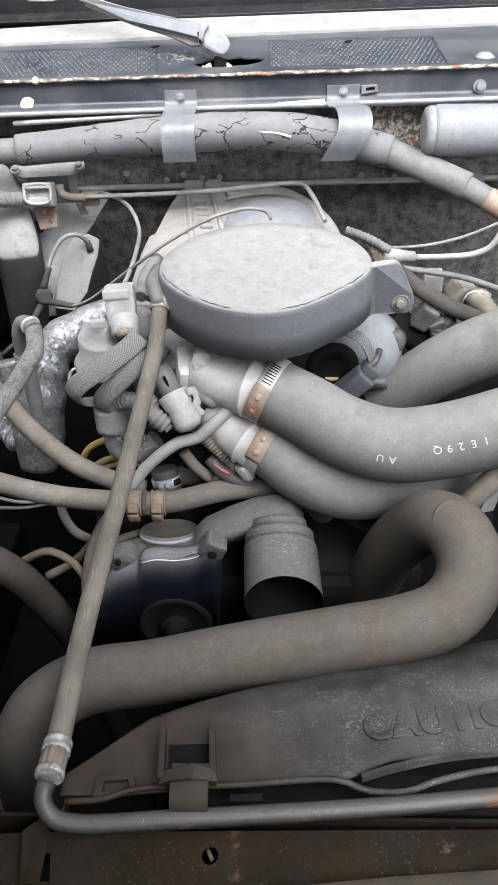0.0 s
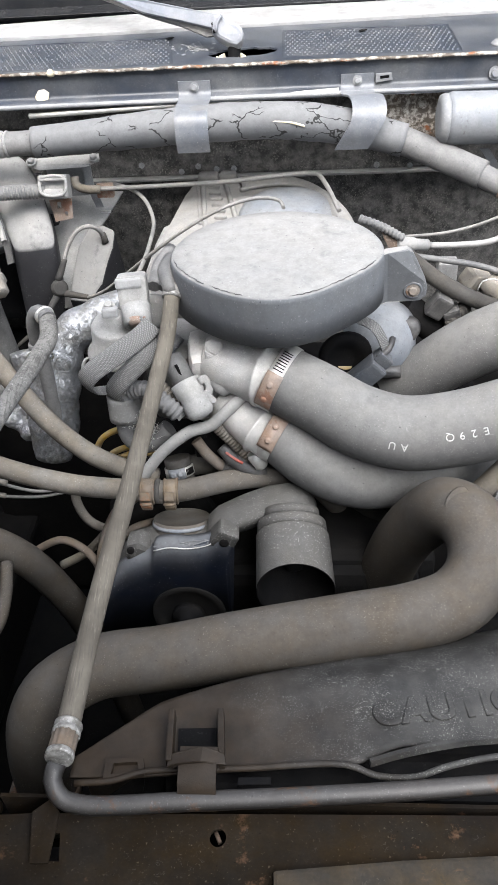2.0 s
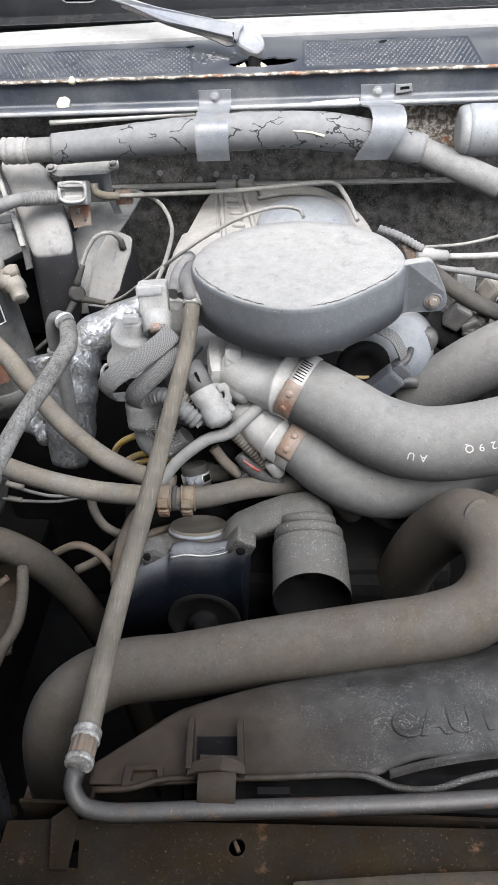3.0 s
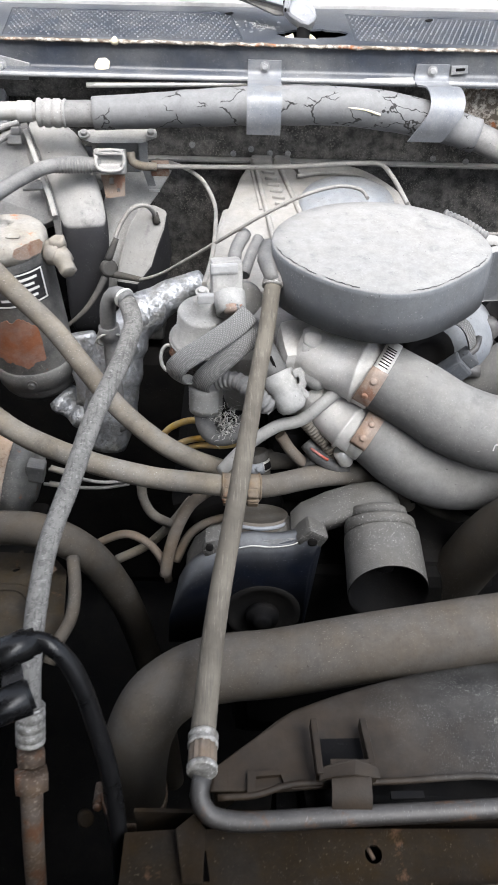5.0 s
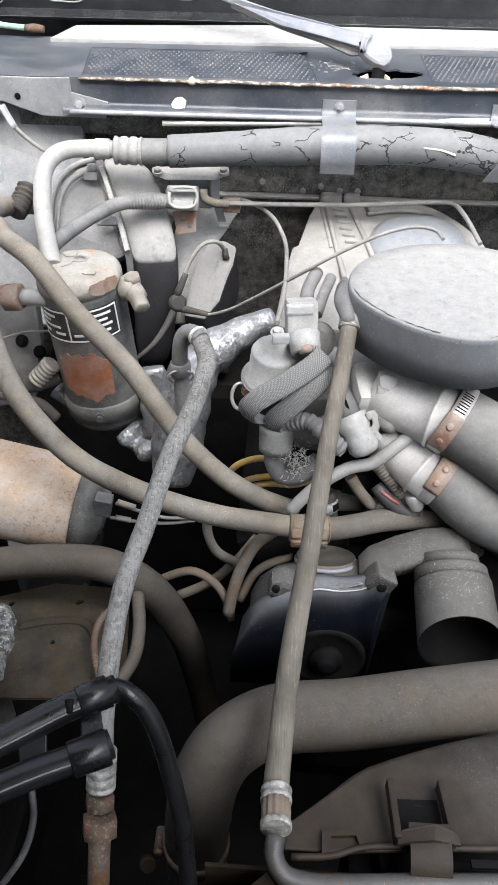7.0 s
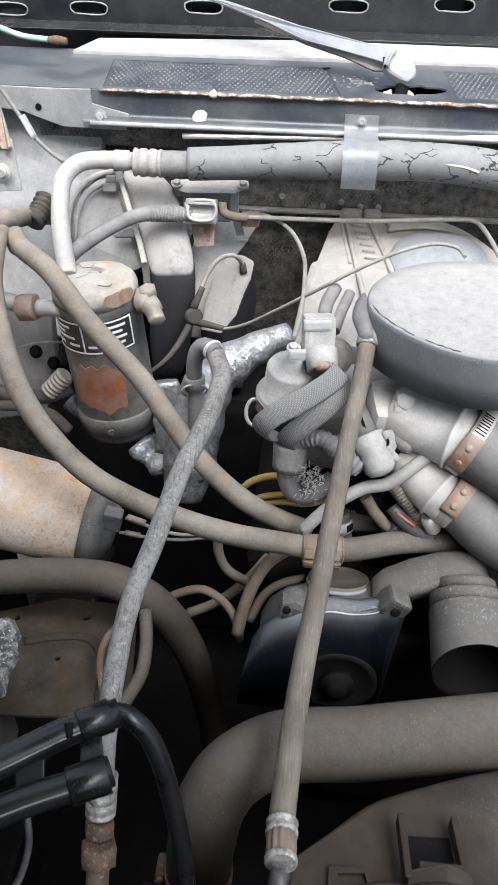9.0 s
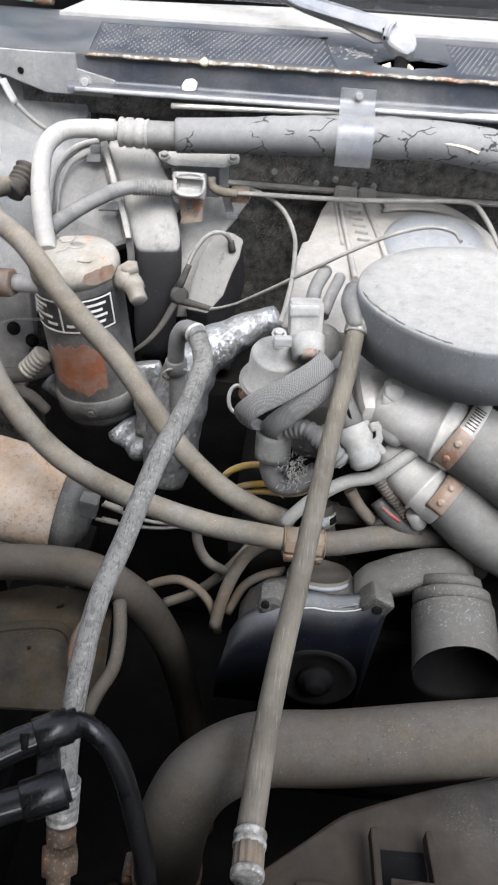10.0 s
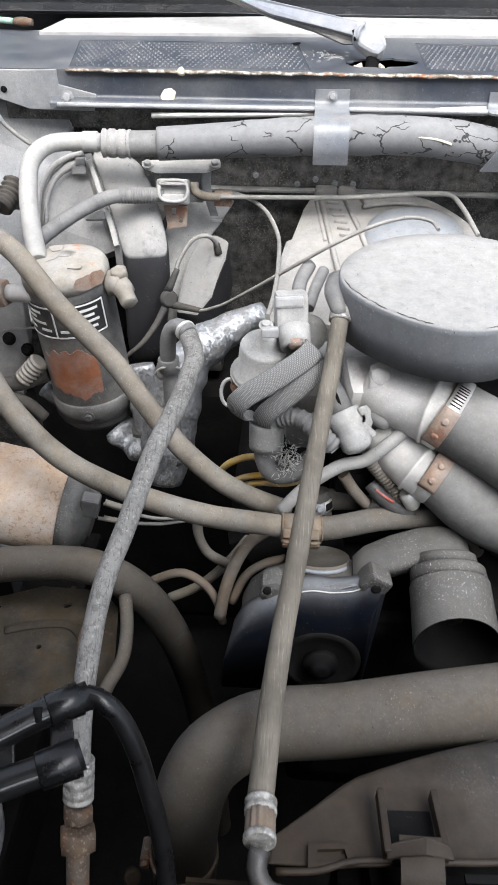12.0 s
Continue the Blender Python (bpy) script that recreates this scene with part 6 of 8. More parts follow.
def build_fender_plate():
    t = thing("fender_bracket", (-0.34, 0.62, 0.25), "rusty brown inner fender plate with holes", "bracket")
    z = 0.274
    out = [(-0.5218, 0.6672, 0.2850), (-0.4201, 0.6961, 0.2800), (-0.3563, 0.7222, 0.2760), (-0.2802, 0.7201, 0.2740), (-0.2577, 0.6947, 0.2740), (-0.2419, 0.5840, 0.2620), (-0.2859, 0.5628, 0.2620), (-0.3426, 0.5589, 0.2620), (-0.4789, 0.5525, 0.2740)]
    part("upper_plate", plate([(q[0], q[1], z) for q in out], [ellipse((-0.3198, 0.6947, 0.2740), (0.0055, 0.001, 0), (0, 0.004, 0), 12), ellipse((-0.4027, 0.6862, 0.2740), (0.004, 0, 0), (0, 0.004, 0), 10), ellipse((-0.3375, 0.6336, 0.2740), (0.003, 0, 0), (0, 0.003, 0), 10), ellipse((-0.3191, 0.7228, 0.2740), (0.003, 0, 0), (0, 0.0025, 0), 10)], (0, 0, -0.004)), FENDER, t)
    part("pressed_rib", sweep([(-0.3835, 0.6525, 0.2750), (-0.3484, 0.6634, 0.2750), (-0.3072, 0.6646, 0.2750), (-0.2871, 0.6412, 0.2750), (-0.2754, 0.5805, 0.2750)], 0.006, 10, flat=0.35), FENDER, t)
    hose("breather_loop", [(-0.2620, 0.6697, 0.3100), (-0.2795, 0.6475, 0.3050), (-0.2812, 0.6154, 0.3000), (-0.2668, 0.5751, 0.2950)], 0.0042, STEEL_RUSTY, "thin rusty loop of tube on the fender plate", 10)
    hose("breather_tube", [(-0.2378, 0.6678, 0.3300), (-0.2297, 0.6276, 0.3200), (-0.2303, 0.5967, 0.3100), (-0.2420, 0.5699, 0.3000), (-0.2487, 0.5514, 0.2900)], 0.0075, RUBBER_COOLANT, "brown rubber tube behind the worn hose", 12)
    # dirty grey block at the far edge
    t = thing("battery", (-0.42, 0.52, 0.25), "dark battery with a chalky white corroded corner", "battery")
    part("case", block((-0.486, 0.53, 0.262), (0.18, 0.16, 0.19), (0, 0, -6), 0.006), PLASTIC_BLACK, t)
    part("corrosion", prism([(-0.4246, 0.6066, 0.3720), (-0.3838, 0.6081, 0.3720), (-0.3705, 0.6116, 0.3720), (-0.3575, 0.5943, 0.3700), (-0.3576, 0.5812, 0.3700), (-0.3521, 0.5680, 0.3680), (-0.3558, 0.5484, 0.3660), (-0.3531, 0.5266, 0.3620), (-0.3866, 0.5090, 0.3620)], (0.004, 0.004, -0.012), 0.002), CHALK, t, "chalky white corrosion")


build_suction_line()
build_accumulator()
build_long_hoses()
build_coolant_hose()
build_intake_hoses()
build_throttle_cover()
build_plenum()
build_outlet_casting()
build_pump()
build_canister()
build_fender_plate()


# ---------------------------------------------------------------- cowl and firewall fittings
def ridged(points, r, step=0.0042, depth=0.18):
    """A corrugated conduit."""
    n = max(6, int(sum((V(b) - V(a)).length for a, b in zip(points, points[1:])) / step))
    return sweep(points, lambda s: r * (1 - depth * (0.5 + 0.5 * math.cos(2 * math.pi * n * s))), 12, step / 5)


def build_wiper():
    t = thing("windscreen_wiper", (0.045, 1.285, 0.70), "grey painted wiper arm on its pivot", "wiper")
    part("arm", prism([(-0.2873, 1.5200, 0.8133), (-0.2368, 1.5000, 0.8087), (-0.1225, 1.4000, 0.7979), (-0.0449, 1.3400, 0.7941), (0.0099, 1.2980, 0.7910), (0.0028, 1.2900, 0.7753), (-0.0543, 1.3350, 0.7789), (-0.1156, 1.3850, 0.7814), (-0.1770, 1.4400, 0.7940)], (0, 0.006, -0.004), 0.0015), WIPER_PAINT, t)
    # The arm's shaded underside is painted black; the dirt specks are real.
    part("arm_side", prism([(-0.1933, 1.4550, 0.7948), (-0.1166, 1.3920, 0.7815), (-0.0552, 1.3420, 0.7788), (0.0022, 1.2970, 0.7752), (0.0084, 1.2920, 0.7649), (-0.0107, 1.3000, 0.7621), (-0.0526, 1.3400, 0.7692), (-0.1091, 1.3880, 0.7742), (-0.1946, 1.4570, 0.7896)], (0, 0.006, -0.003), 0.0008), DRUM_BLACK, t, "dirt-specked side of the arm, painted dark for its shade")
    part("pivot_cap", prism([(0.0021, 1.2940, 0.7914), (0.0151, 1.2940, 0.7917), (0.0221, 1.2910, 0.7848), (0.0359, 1.2880, 0.7814), (0.0438, 1.2850, 0.7759), (0.0468, 1.2820, 0.7684), (0.0432, 1.2790, 0.7603), (0.0357, 1.2770, 0.7557), (0.0251, 1.2790, 0.7571), (0.0089, 1.2840, 0.7646), (-0.0005, 1.2880, 0.7737)], (0, 0.010, -0.012), 0.004), WIPER_PAINT, t, "rounded grey pivot cap")
    part("cap_ridge", sweep([(0.0153, 1.2910, 0.7916), (0.0084, 1.2880, 0.7823), (0.0062, 1.2840, 0.7714)], 0.0022, 8), WIPER_PAINT, t)
    part("hinge_pin", sweep([(0.0012, 1.2950, 0.7809), (0.0041, 1.2880, 0.7691)], 0.0025, 8), STEEL_DARK, t)
    part("pivot_post", lathe((0.030, 1.292, 0.690), (0, 0, 1), [(0, 0.014), (0.03, 0.014), (0.032, 0.010), (0.07, 0.009)], 18), STEEL_DARK, t)
    bm = bmesh.new()
    random.seed(5)
    for k in range(16):
        q = V(random.uniform(-0.035, 0.03), random.uniform(-0.016, 0.012), 0)
        block(V(0.035, 1.285, 0.734) + q, (random.uniform(0.004, 0.011), 0.003, random.uniform(0.005, 0.012)), (random.uniform(-30, 30), random.uniform(-40, 40), random.uniform(0, 90)), 0.001, bm)
    solo("leaf_litter", bm, PAINT_CREAM, "pale scraps of litter in the wiper hole", "litter", kind="stuff")
    solo("wiper_linkage", block((0.05, 1.29, 0.700), (0.11, 0.05, 0.02), (0, 0, 4), 0.006), STEEL_DARK, "black wiper linkage in the cowl opening", "linkage")


def build_wiper_motor():
    a = V((0.3238, 1.1650, 0.6769))
    t = thing("wiper_motor", a, "dusty silver cylindrical motor under the cowl", "motor")
    part("can", lathe(a, (1, 0.02, -0.03), [(0, 0.024), (0.002, 0.032), (0.008, 0.034), (0.25, 0.034), (0.254, 0.03)], 40), SMOOTH_ALLOY, t)
    part("end_cap", lathe(a - V(0.010, 0, 0), (1, 0.02, -0.03), [(0, 0.022), (0.002, 0.030), (0.008, 0.0325), (0.012, 0.0325)], 32), BODY_GREY, t, "worn end cap")
    part("stay", strap([(0.3831, 1.1700, 0.6318), (0.4004, 1.1800, 0.6070), (0.4203, 1.1900, 0.5683)], (0.012, 0, 0), 0.002), BODY_GREY, t)
    part("bracket", block((0.2901, 1.2450, 0.6587), (0.085, 0.01, 0.07), (0, 0, 0), 0.003), SEALANT, t, "rust-flecked grey bracket")
    part("drip_rail", block(V((0.4175, 1.2000, 0.6519)) + V(0.05, 0, -0.02), (0.1, 0.02, 0.006), bevel=0.002), ZINC, t)


def build_vacuum_bracket():
    t = thing("vacuum_bracket", (-0.2354, 1.2200, 0.5935), "dusty steel bracket carrying a grey connector", "bracket")
    part("top_plate", prism([(-0.2899, 1.2100, 0.6217), (-0.2708, 1.2150, 0.6221), (-0.1784, 1.2150, 0.6250), (-0.1759, 1.2050, 0.6206), (-0.1963, 1.1950, 0.6164), (-0.2667, 1.1950, 0.6141), (-0.2853, 1.2000, 0.6182)], (0, 0.004, 0.003), 0.001), PLASTIC_GREY, t)
    part("web", block((-0.2346, 1.2250, 0.5873), (0.062, 0.012, 0.05), (0, 0, 0), 0.003), BODY_GREY, t)
    part("leg", strap([(-0.1951, 1.2000, 0.6195), (-0.1957, 1.2000, 0.5902), (-0.1863, 1.2000, 0.5514)], (0.012, 0, 0), 0.002), BODY_GREY, t)
    c = part("connector", block((-0.2388, 1.1650, 0.6006), (0.044, 0.026, 0.034), (-20, 0, 0), 0.004), PLASTIC_GREY, t, "grey plastic connector")
    part("latch", block((-0.2367, 1.1480, 0.5986), (0.030, 0.008, 0.010), (-20, 0, 0), 0.002), PLASTIC_GREY, c)
    part("latch", block((-0.2360, 1.1500, 0.6198), (0.038, 0.006, 0.008), (-20, 0, 0), 0.002), PLASTIC_GREY, c)
    part("lower_tab", plate([(-0.2562, 1.1750, 0.5755), (-0.2215, 1.1750, 0.5767), (-0.2221, 1.1650, 0.5500), (-0.2498, 1.1650, 0.5454)], [[(-0.2446, 1.1738, 0.5730), (-0.2380, 1.1738, 0.5733), (-0.2380, 1.1705, 0.5644), (-0.2446, 1.1705, 0.5641)], ellipse((-0.2313, 1.1675, 0.5573), (0.003, 0, 0), (0, 0.0012, 0.003), 10)], (0, 0.003, 0)), RUST_CLAMP, t, "rust-stained steel tab")
    for q in ((-0.2798, 1.2040, 0.6234), (-0.1841, 1.2060, 0.6257)):
        part("bolt", hex_bolt(q, (0, -0.4, 1), 0.0055), PLASTIC_GREY, t)
    rim = [(-0.2550, 1.1490, 0.6163), (-0.2484, 1.1490, 0.6214), (-0.2231, 1.1490, 0.6222), (-0.2170, 1.1490, 0.6168), (-0.2169, 1.1440, 0.6034), (-0.2234, 1.1430, 0.5971), (-0.2474, 1.1430, 0.5962), (-0.2552, 1.1440, 0.6021)]
    part("rim", sweep([*rim, rim[0]], 0.0024, 8, 0.006), PLASTIC_GREY, c)
    part("left_tab", block((-0.2837, 1.2200, 0.5902), (0.02, 0.004, 0.02), (0, 0, 0), 0.001), BODY_GREY, t)
    hose("vacuum_elbow", [(-0.2112, 1.1800, 0.6086), (-0.2093, 1.1750, 0.5974), (-0.1973, 1.1750, 0.5912), (-0.1758, 1.1800, 0.5881)], 0.0062, RUBBER, "grey rubber elbow on the bracket", 12)
    hose("vacuum_line", [(-0.1790, 1.1800, 0.5889), (-0.0961, 1.1900, 0.5859), (0.0186, 1.2000, 0.5856), (0.1161, 1.2050, 0.5912), (0.1476, 1.2000, 0.5927), (0.1621, 1.1700, 0.5875), (0.1799, 1.1200, 0.5691)], 0.0034, CABLE, "thin grey metal line across the firewall", 10)
    hose("vacuum_line", [(-0.1810, 1.2200, 0.5825), (-0.1466, 1.2100, 0.5791), (-0.1134, 1.1800, 0.5733), (-0.0916, 1.1300, 0.5608), (-0.0860, 1.0500, 0.5582), (-0.0875, 0.9500, 0.5633), (-0.0921, 0.8800, 0.5729)], 0.003, CABLE, "thin grey vacuum line curving to the valve", 10)
    hose("liquid_line", [(-0.2513, 1.1550, 0.5985), (-0.2895, 1.1450, 0.6046), (-0.3244, 1.1200, 0.6065), (-0.3595, 1.0800, 0.6001), (-0.3829, 1.0400, 0.5935), (-0.3886, 1.0100, 0.5941)], 0.0098, RUBBER_GREY, "dusty grey hose from the connector to the drum", 14)
    solo("line_sleeve", ridged([(-0.2629, 1.1520, 0.5993), (-0.3109, 1.1320, 0.6060)], 0.0112), RUBBER_GREY, "ribbed grey sleeve on the drum hose", "sleeve")
    part("clip", block((-0.1722, 1.1950, 0.5802), (0.026, 0.012, 0.02), (0, 0, 0), 0.002), RUST_CLAMP, t, "rust-stained clip")


def build_ignition_module():
    t = thing("ignition_box", (-0.2052, 1.2200, 0.4468), "black module box with dusty sloping face", "module")
    part("case", prism([(-0.2376, 1.1100, 0.4407), (-0.2329, 1.1300, 0.4698), (-0.2211, 1.1570, 0.5073), (-0.2021, 1.1760, 0.5341), (-0.1793, 1.1750, 0.5337), (-0.1621, 1.1700, 0.5259), (-0.1661, 1.1560, 0.5054), (-0.1760, 1.1410, 0.4841), (-0.1841, 1.1240, 0.4610), (-0.2050, 1.1070, 0.4381)], (0.004, 0.012, -0.075), 0.004), CASE_MODULE, t, "module case with dust on its slope")
    part("stud", sweep([(-0.1799, 1.1620, 0.5264), (-0.1774, 1.1600, 0.5112)], lambda s: 0.0045 + 0.001 * s, 10), RUBBER_DARK, t)
    part("lower_case", block((-0.2128, 1.1800, 0.3443), (0.075, 0.06, 0.07), (0, 0, 0), 0.006), PLASTIC_BLACK, t)
    t2 = thing("stay_plate", (-0.2469, 1.2400, 0.4841), "dusty grey sheet stay behind the module", "stay plate")
    bm = bmesh.new()
    add_rings(bm, [[V(q), V(w), V(w) + V(0, 0.004, -0.004), V(q) + V(0, 0.004, -0.004)] for q, w in (((-0.3320, 1.2680, 0.5531), (-0.1634, 1.2680, 0.5480)), ((-0.3042, 1.2320, 0.5236), (-0.1841, 1.2280, 0.5253)), ((-0.2798, 1.1900, 0.4883), (-0.2140, 1.1900, 0.4957)), ((-0.2669, 1.1600, 0.4566), (-0.2301, 1.1520, 0.4578)), ((-0.2584, 1.1220, 0.4198), (-0.2383, 1.1220, 0.4208)))])
    part("sheet", bm, PLASTIC_GREY, t2)
    part("tape", block((-0.1867, 1.2290, 0.5312), (0.016, 0.002, 0.004), (0, 0, 0), 0.0005), LABEL_WHITE, t2)
    # vacuum harness: loop, round junction and branches
    t = thing("vacuum_harness", (-0.2434, 1.0900, 0.4729), "thin black vacuum tubing with a round junction", "tubing")
    part("junction", lathe((-0.2459, 1.1000, 0.4680), (0.4, -0.8, 0.4), [(0, 0.010), (0.003, 0.013), (0.009, 0.013), (0.012, 0.009)], 18), RUBBER_DARK, t)
    part("loop", sweep([(-0.2444, 1.1000, 0.4793), (-0.2384, 1.1100, 0.4943), (-0.2266, 1.1250, 0.5231), (-0.2082, 1.1350, 0.5453), (-0.1912, 1.1450, 0.5456), (-0.1817, 1.1550, 0.5324), (-0.1795, 1.1650, 0.5141)], 0.0032, 10), CABLE, t)
    part("boot", sweep([(-0.2443, 1.1000, 0.4811), (-0.2318, 1.1150, 0.5083)], lambda s: 0.006 - 0.002 * s, 10), RUBBER_DARK, t)
    part("branch", sweep([(-0.2364, 1.0950, 0.4610), (-0.2030, 1.0800, 0.4618), (-0.1681, 1.0600, 0.4815), (-0.1268, 1.0300, 0.5208), (-0.0749, 1.0000, 0.5699), (-0.0207, 0.9900, 0.6105), (0.0326, 1.0000, 0.6338), (0.0755, 1.0200, 0.6351), (0.0983, 1.0200, 0.6308), (0.1045, 1.0000, 0.6292)], 0.0024, 8), CABLE, t)
    part("boot", sweep([(-0.2398, 1.0960, 0.4612), (-0.1961, 1.0770, 0.4639)], lambda s: 0.006 - 0.002 * s, 10), RUBBER_DARK, t)
    part("branch", sweep([(-0.2492, 1.0900, 0.4586), (-0.2587, 1.0600, 0.4476), (-0.2728, 1.0300, 0.4372), (-0.2974, 1.0100, 0.4223)], lambda s: 0.0055 - 0.003 * s, 10), RUBBER_DARK, t)


def build_heater_case():
    t = thing("heater_case", (-0.3419, 1.1500, 0.5330), "dusty black plastic blower case by the firewall", "heater case")
    part("rear_body", block((-0.335, 1.245, 0.44), (0.15, 0.06, 0.20), (0, 0, 0), 0.02), CASE_LOBE, t)
    # flat front cover with its curved rim and inner moulding
    face = [(-0.4253, 1.1150, 0.5334), (-0.4275, 1.1350, 0.5630), (-0.4268, 1.1650, 0.5966), (-0.4157, 1.1850, 0.6164), (-0.3953, 1.2000, 0.6286), (-0.3701, 1.2050, 0.6349), (-0.3530, 1.1850, 0.6185), (-0.3384, 1.1600, 0.5934), (-0.3253, 1.1350, 0.5625), (-0.3170, 1.1150, 0.5333), (-0.3753, 1.1000, 0.5120)]
    part("front_cover", prism(face, (0.0, 0.03, -0.02), 0.006), PLASTIC_CASE, t, "dusty grey front cover")
    part("cover_rim", sweep([V(q) + V(0, -0.003, 0.003) for q in face[:6]], 0.0045, 8), PLASTIC_CASE, t)
    part("inner_moulding", sweep([(-0.4157, 1.1250, 0.5594), (-0.4150, 1.1550, 0.5928), (-0.4030, 1.1720, 0.6137), (-0.3800, 1.1850, 0.6258)], 0.003, 8), PLASTIC_CASE, t)
    # side volute: dust lies on its slope, its upright side is bare
    cols = [[(-0.3773, 1.2250, 0.6390), (-0.3560, 1.1800, 0.5971), (-0.3328, 1.1370, 0.5483), (-0.3227, 1.1180, 0.5307), (-0.3188, 1.1120, 0.5081), (-0.3200, 1.1050, 0.4272), (-0.3210, 1.1000, 0.3267)],
            [(-0.3333, 1.2250, 0.6387), (-0.3051, 1.1800, 0.6055), (-0.2837, 1.1350, 0.5529), (-0.2772, 1.1170, 0.5357), (-0.2778, 1.1100, 0.5108), (-0.2825, 1.1030, 0.4301), (-0.2974, 1.1000, 0.3280)],
            [(-0.3020, 1.2250, 0.6265), (-0.2751, 1.1900, 0.6000), (-0.2533, 1.1450, 0.5520), (-0.2460, 1.1260, 0.5325), (-0.2440, 1.1200, 0.5070), (-0.2493, 1.1150, 0.4244), (-0.2722, 1.1100, 0.3223)]]
    rows = []
    for k in range(7):
        l0, l1, l2 = (V(c[k]) for c in cols)
        rows.append([l0, l0.lerp(l1, 0.5) + V(0, -0.001, 0.001), l1, l1.lerp(l2, 0.6) + V(0, -0.001, 0.0015), l2, l2 + V(0.002, 0.016, 0), V(l2.x - 0.045, 1.27, l2.z), V(l0.x, 1.27, l0.z)])
    bm = bmesh.new()
    add_rings(bm, rows)
    lobe = part("side_volute", bm, CASE_LOBE, t, "rounded side volute, dusty above and black below")
    soft = lobe.modifiers.new("soft", "SUBSURF")
    soft.levels = soft.render_levels = 2
    part("seam_flange", strap([V(q) + V(0, -0.006, 0.004) for q in ((-0.3622, 1.2050, 0.6327), (-0.3490, 1.1850, 0.6103), (-0.3343, 1.1580, 0.5818), (-0.3196, 1.1300, 0.5521), (-0.3122, 1.1150, 0.5317), (-0.3093, 1.1050, 0.5076))], (0.009, 0.002, 0.002), 0.009), PLASTIC_BLACK, t, "dark seam flange")
    part("clip_bar", strap([(-0.3577, 1.1850, 0.6346), (-0.3471, 1.1650, 0.6199), (-0.3344, 1.1400, 0.6019)], (0.006, 0, 0.002), 0.004), PLASTIC_GREY, t)
    part("clip_bar", strap([(-0.3303, 1.1350, 0.5851), (-0.3209, 1.1200, 0.5695), (-0.3112, 1.1000, 0.5478)], (0.006, 0, 0.002), 0.005), PLASTIC_GREY, t)
    for q, w in (((-0.3715, 1.1750, 0.6233), 0.02), ((-0.3434, 1.1250, 0.5790), 0.028), ((-0.3711, 1.1850, 0.6317), 0.014)):
        part("clip_foot", block(q, (w, 0.012, 0.012), (-30, 0, 8), 0.003), PLASTIC_CASE, t)
    solo("corrugated_boot", ridged([(-0.4441, 1.1200, 0.6284), (-0.4508, 1.1000, 0.6144), (-0.4566, 1.0800, 0.6067)], 0.016, 0.008, 0.25), RUBBER_DARK, "short dark corrugated rubber boot", "boot")


def build_foil():
    t = thing("foil_pipe", (-0.1934, 0.9000, 0.4823), "pipe wrapped in crumpled silver foil", "wrapped pipe")
    part("wrap", sweep([(-0.0998, 0.9650, 0.5282), (-0.1256, 0.9500, 0.5227), (-0.1533, 0.9350, 0.5122), (-0.1809, 0.9200, 0.4952), (-0.2019, 0.9050, 0.4653), (-0.2113, 0.8900, 0.4261), (-0.2195, 0.8750, 0.3709), (-0.2248, 0.8600, 0.3334)], lambda s: 0.015 + 0.019 * min(1, s * 1.8) * (1 if s < .8 else 1 - (s - .8) * 2), 24, rough=0.16), FOIL, t)
    part("end_fray", sweep([(-0.1081, 0.9600, 0.5241), (-0.0970, 0.9650, 0.5316)], lambda s: 0.013 - 0.006 * s, 10, rough=0.5), FOIL, t)
    t = thing("foil_shield", (-0.2836, 0.9300, 0.3716), "crumpled foil heat shield below the drum", "heat shield")
    part("sheet", sweep([(-0.2960, 0.9300, 0.3659), (-0.2758, 0.9200, 0.3499), (-0.2459, 0.9050, 0.3489)], 0.024, 14, rough=0.5, flat=0.6), FOIL, t)
    part("sheet", sweep([(-0.2623, 0.9450, 0.4567), (-0.2532, 0.9300, 0.4123), (-0.2463, 0.9150, 0.3659)], 0.022, 14, rough=0.5, flat=0.5), FOIL, t)
    part("sheet", sweep([(-0.3969, 0.9600, 0.4037), (-0.3760, 0.9500, 0.3899)], 0.012, 10, rough=0.5), FOIL, t)


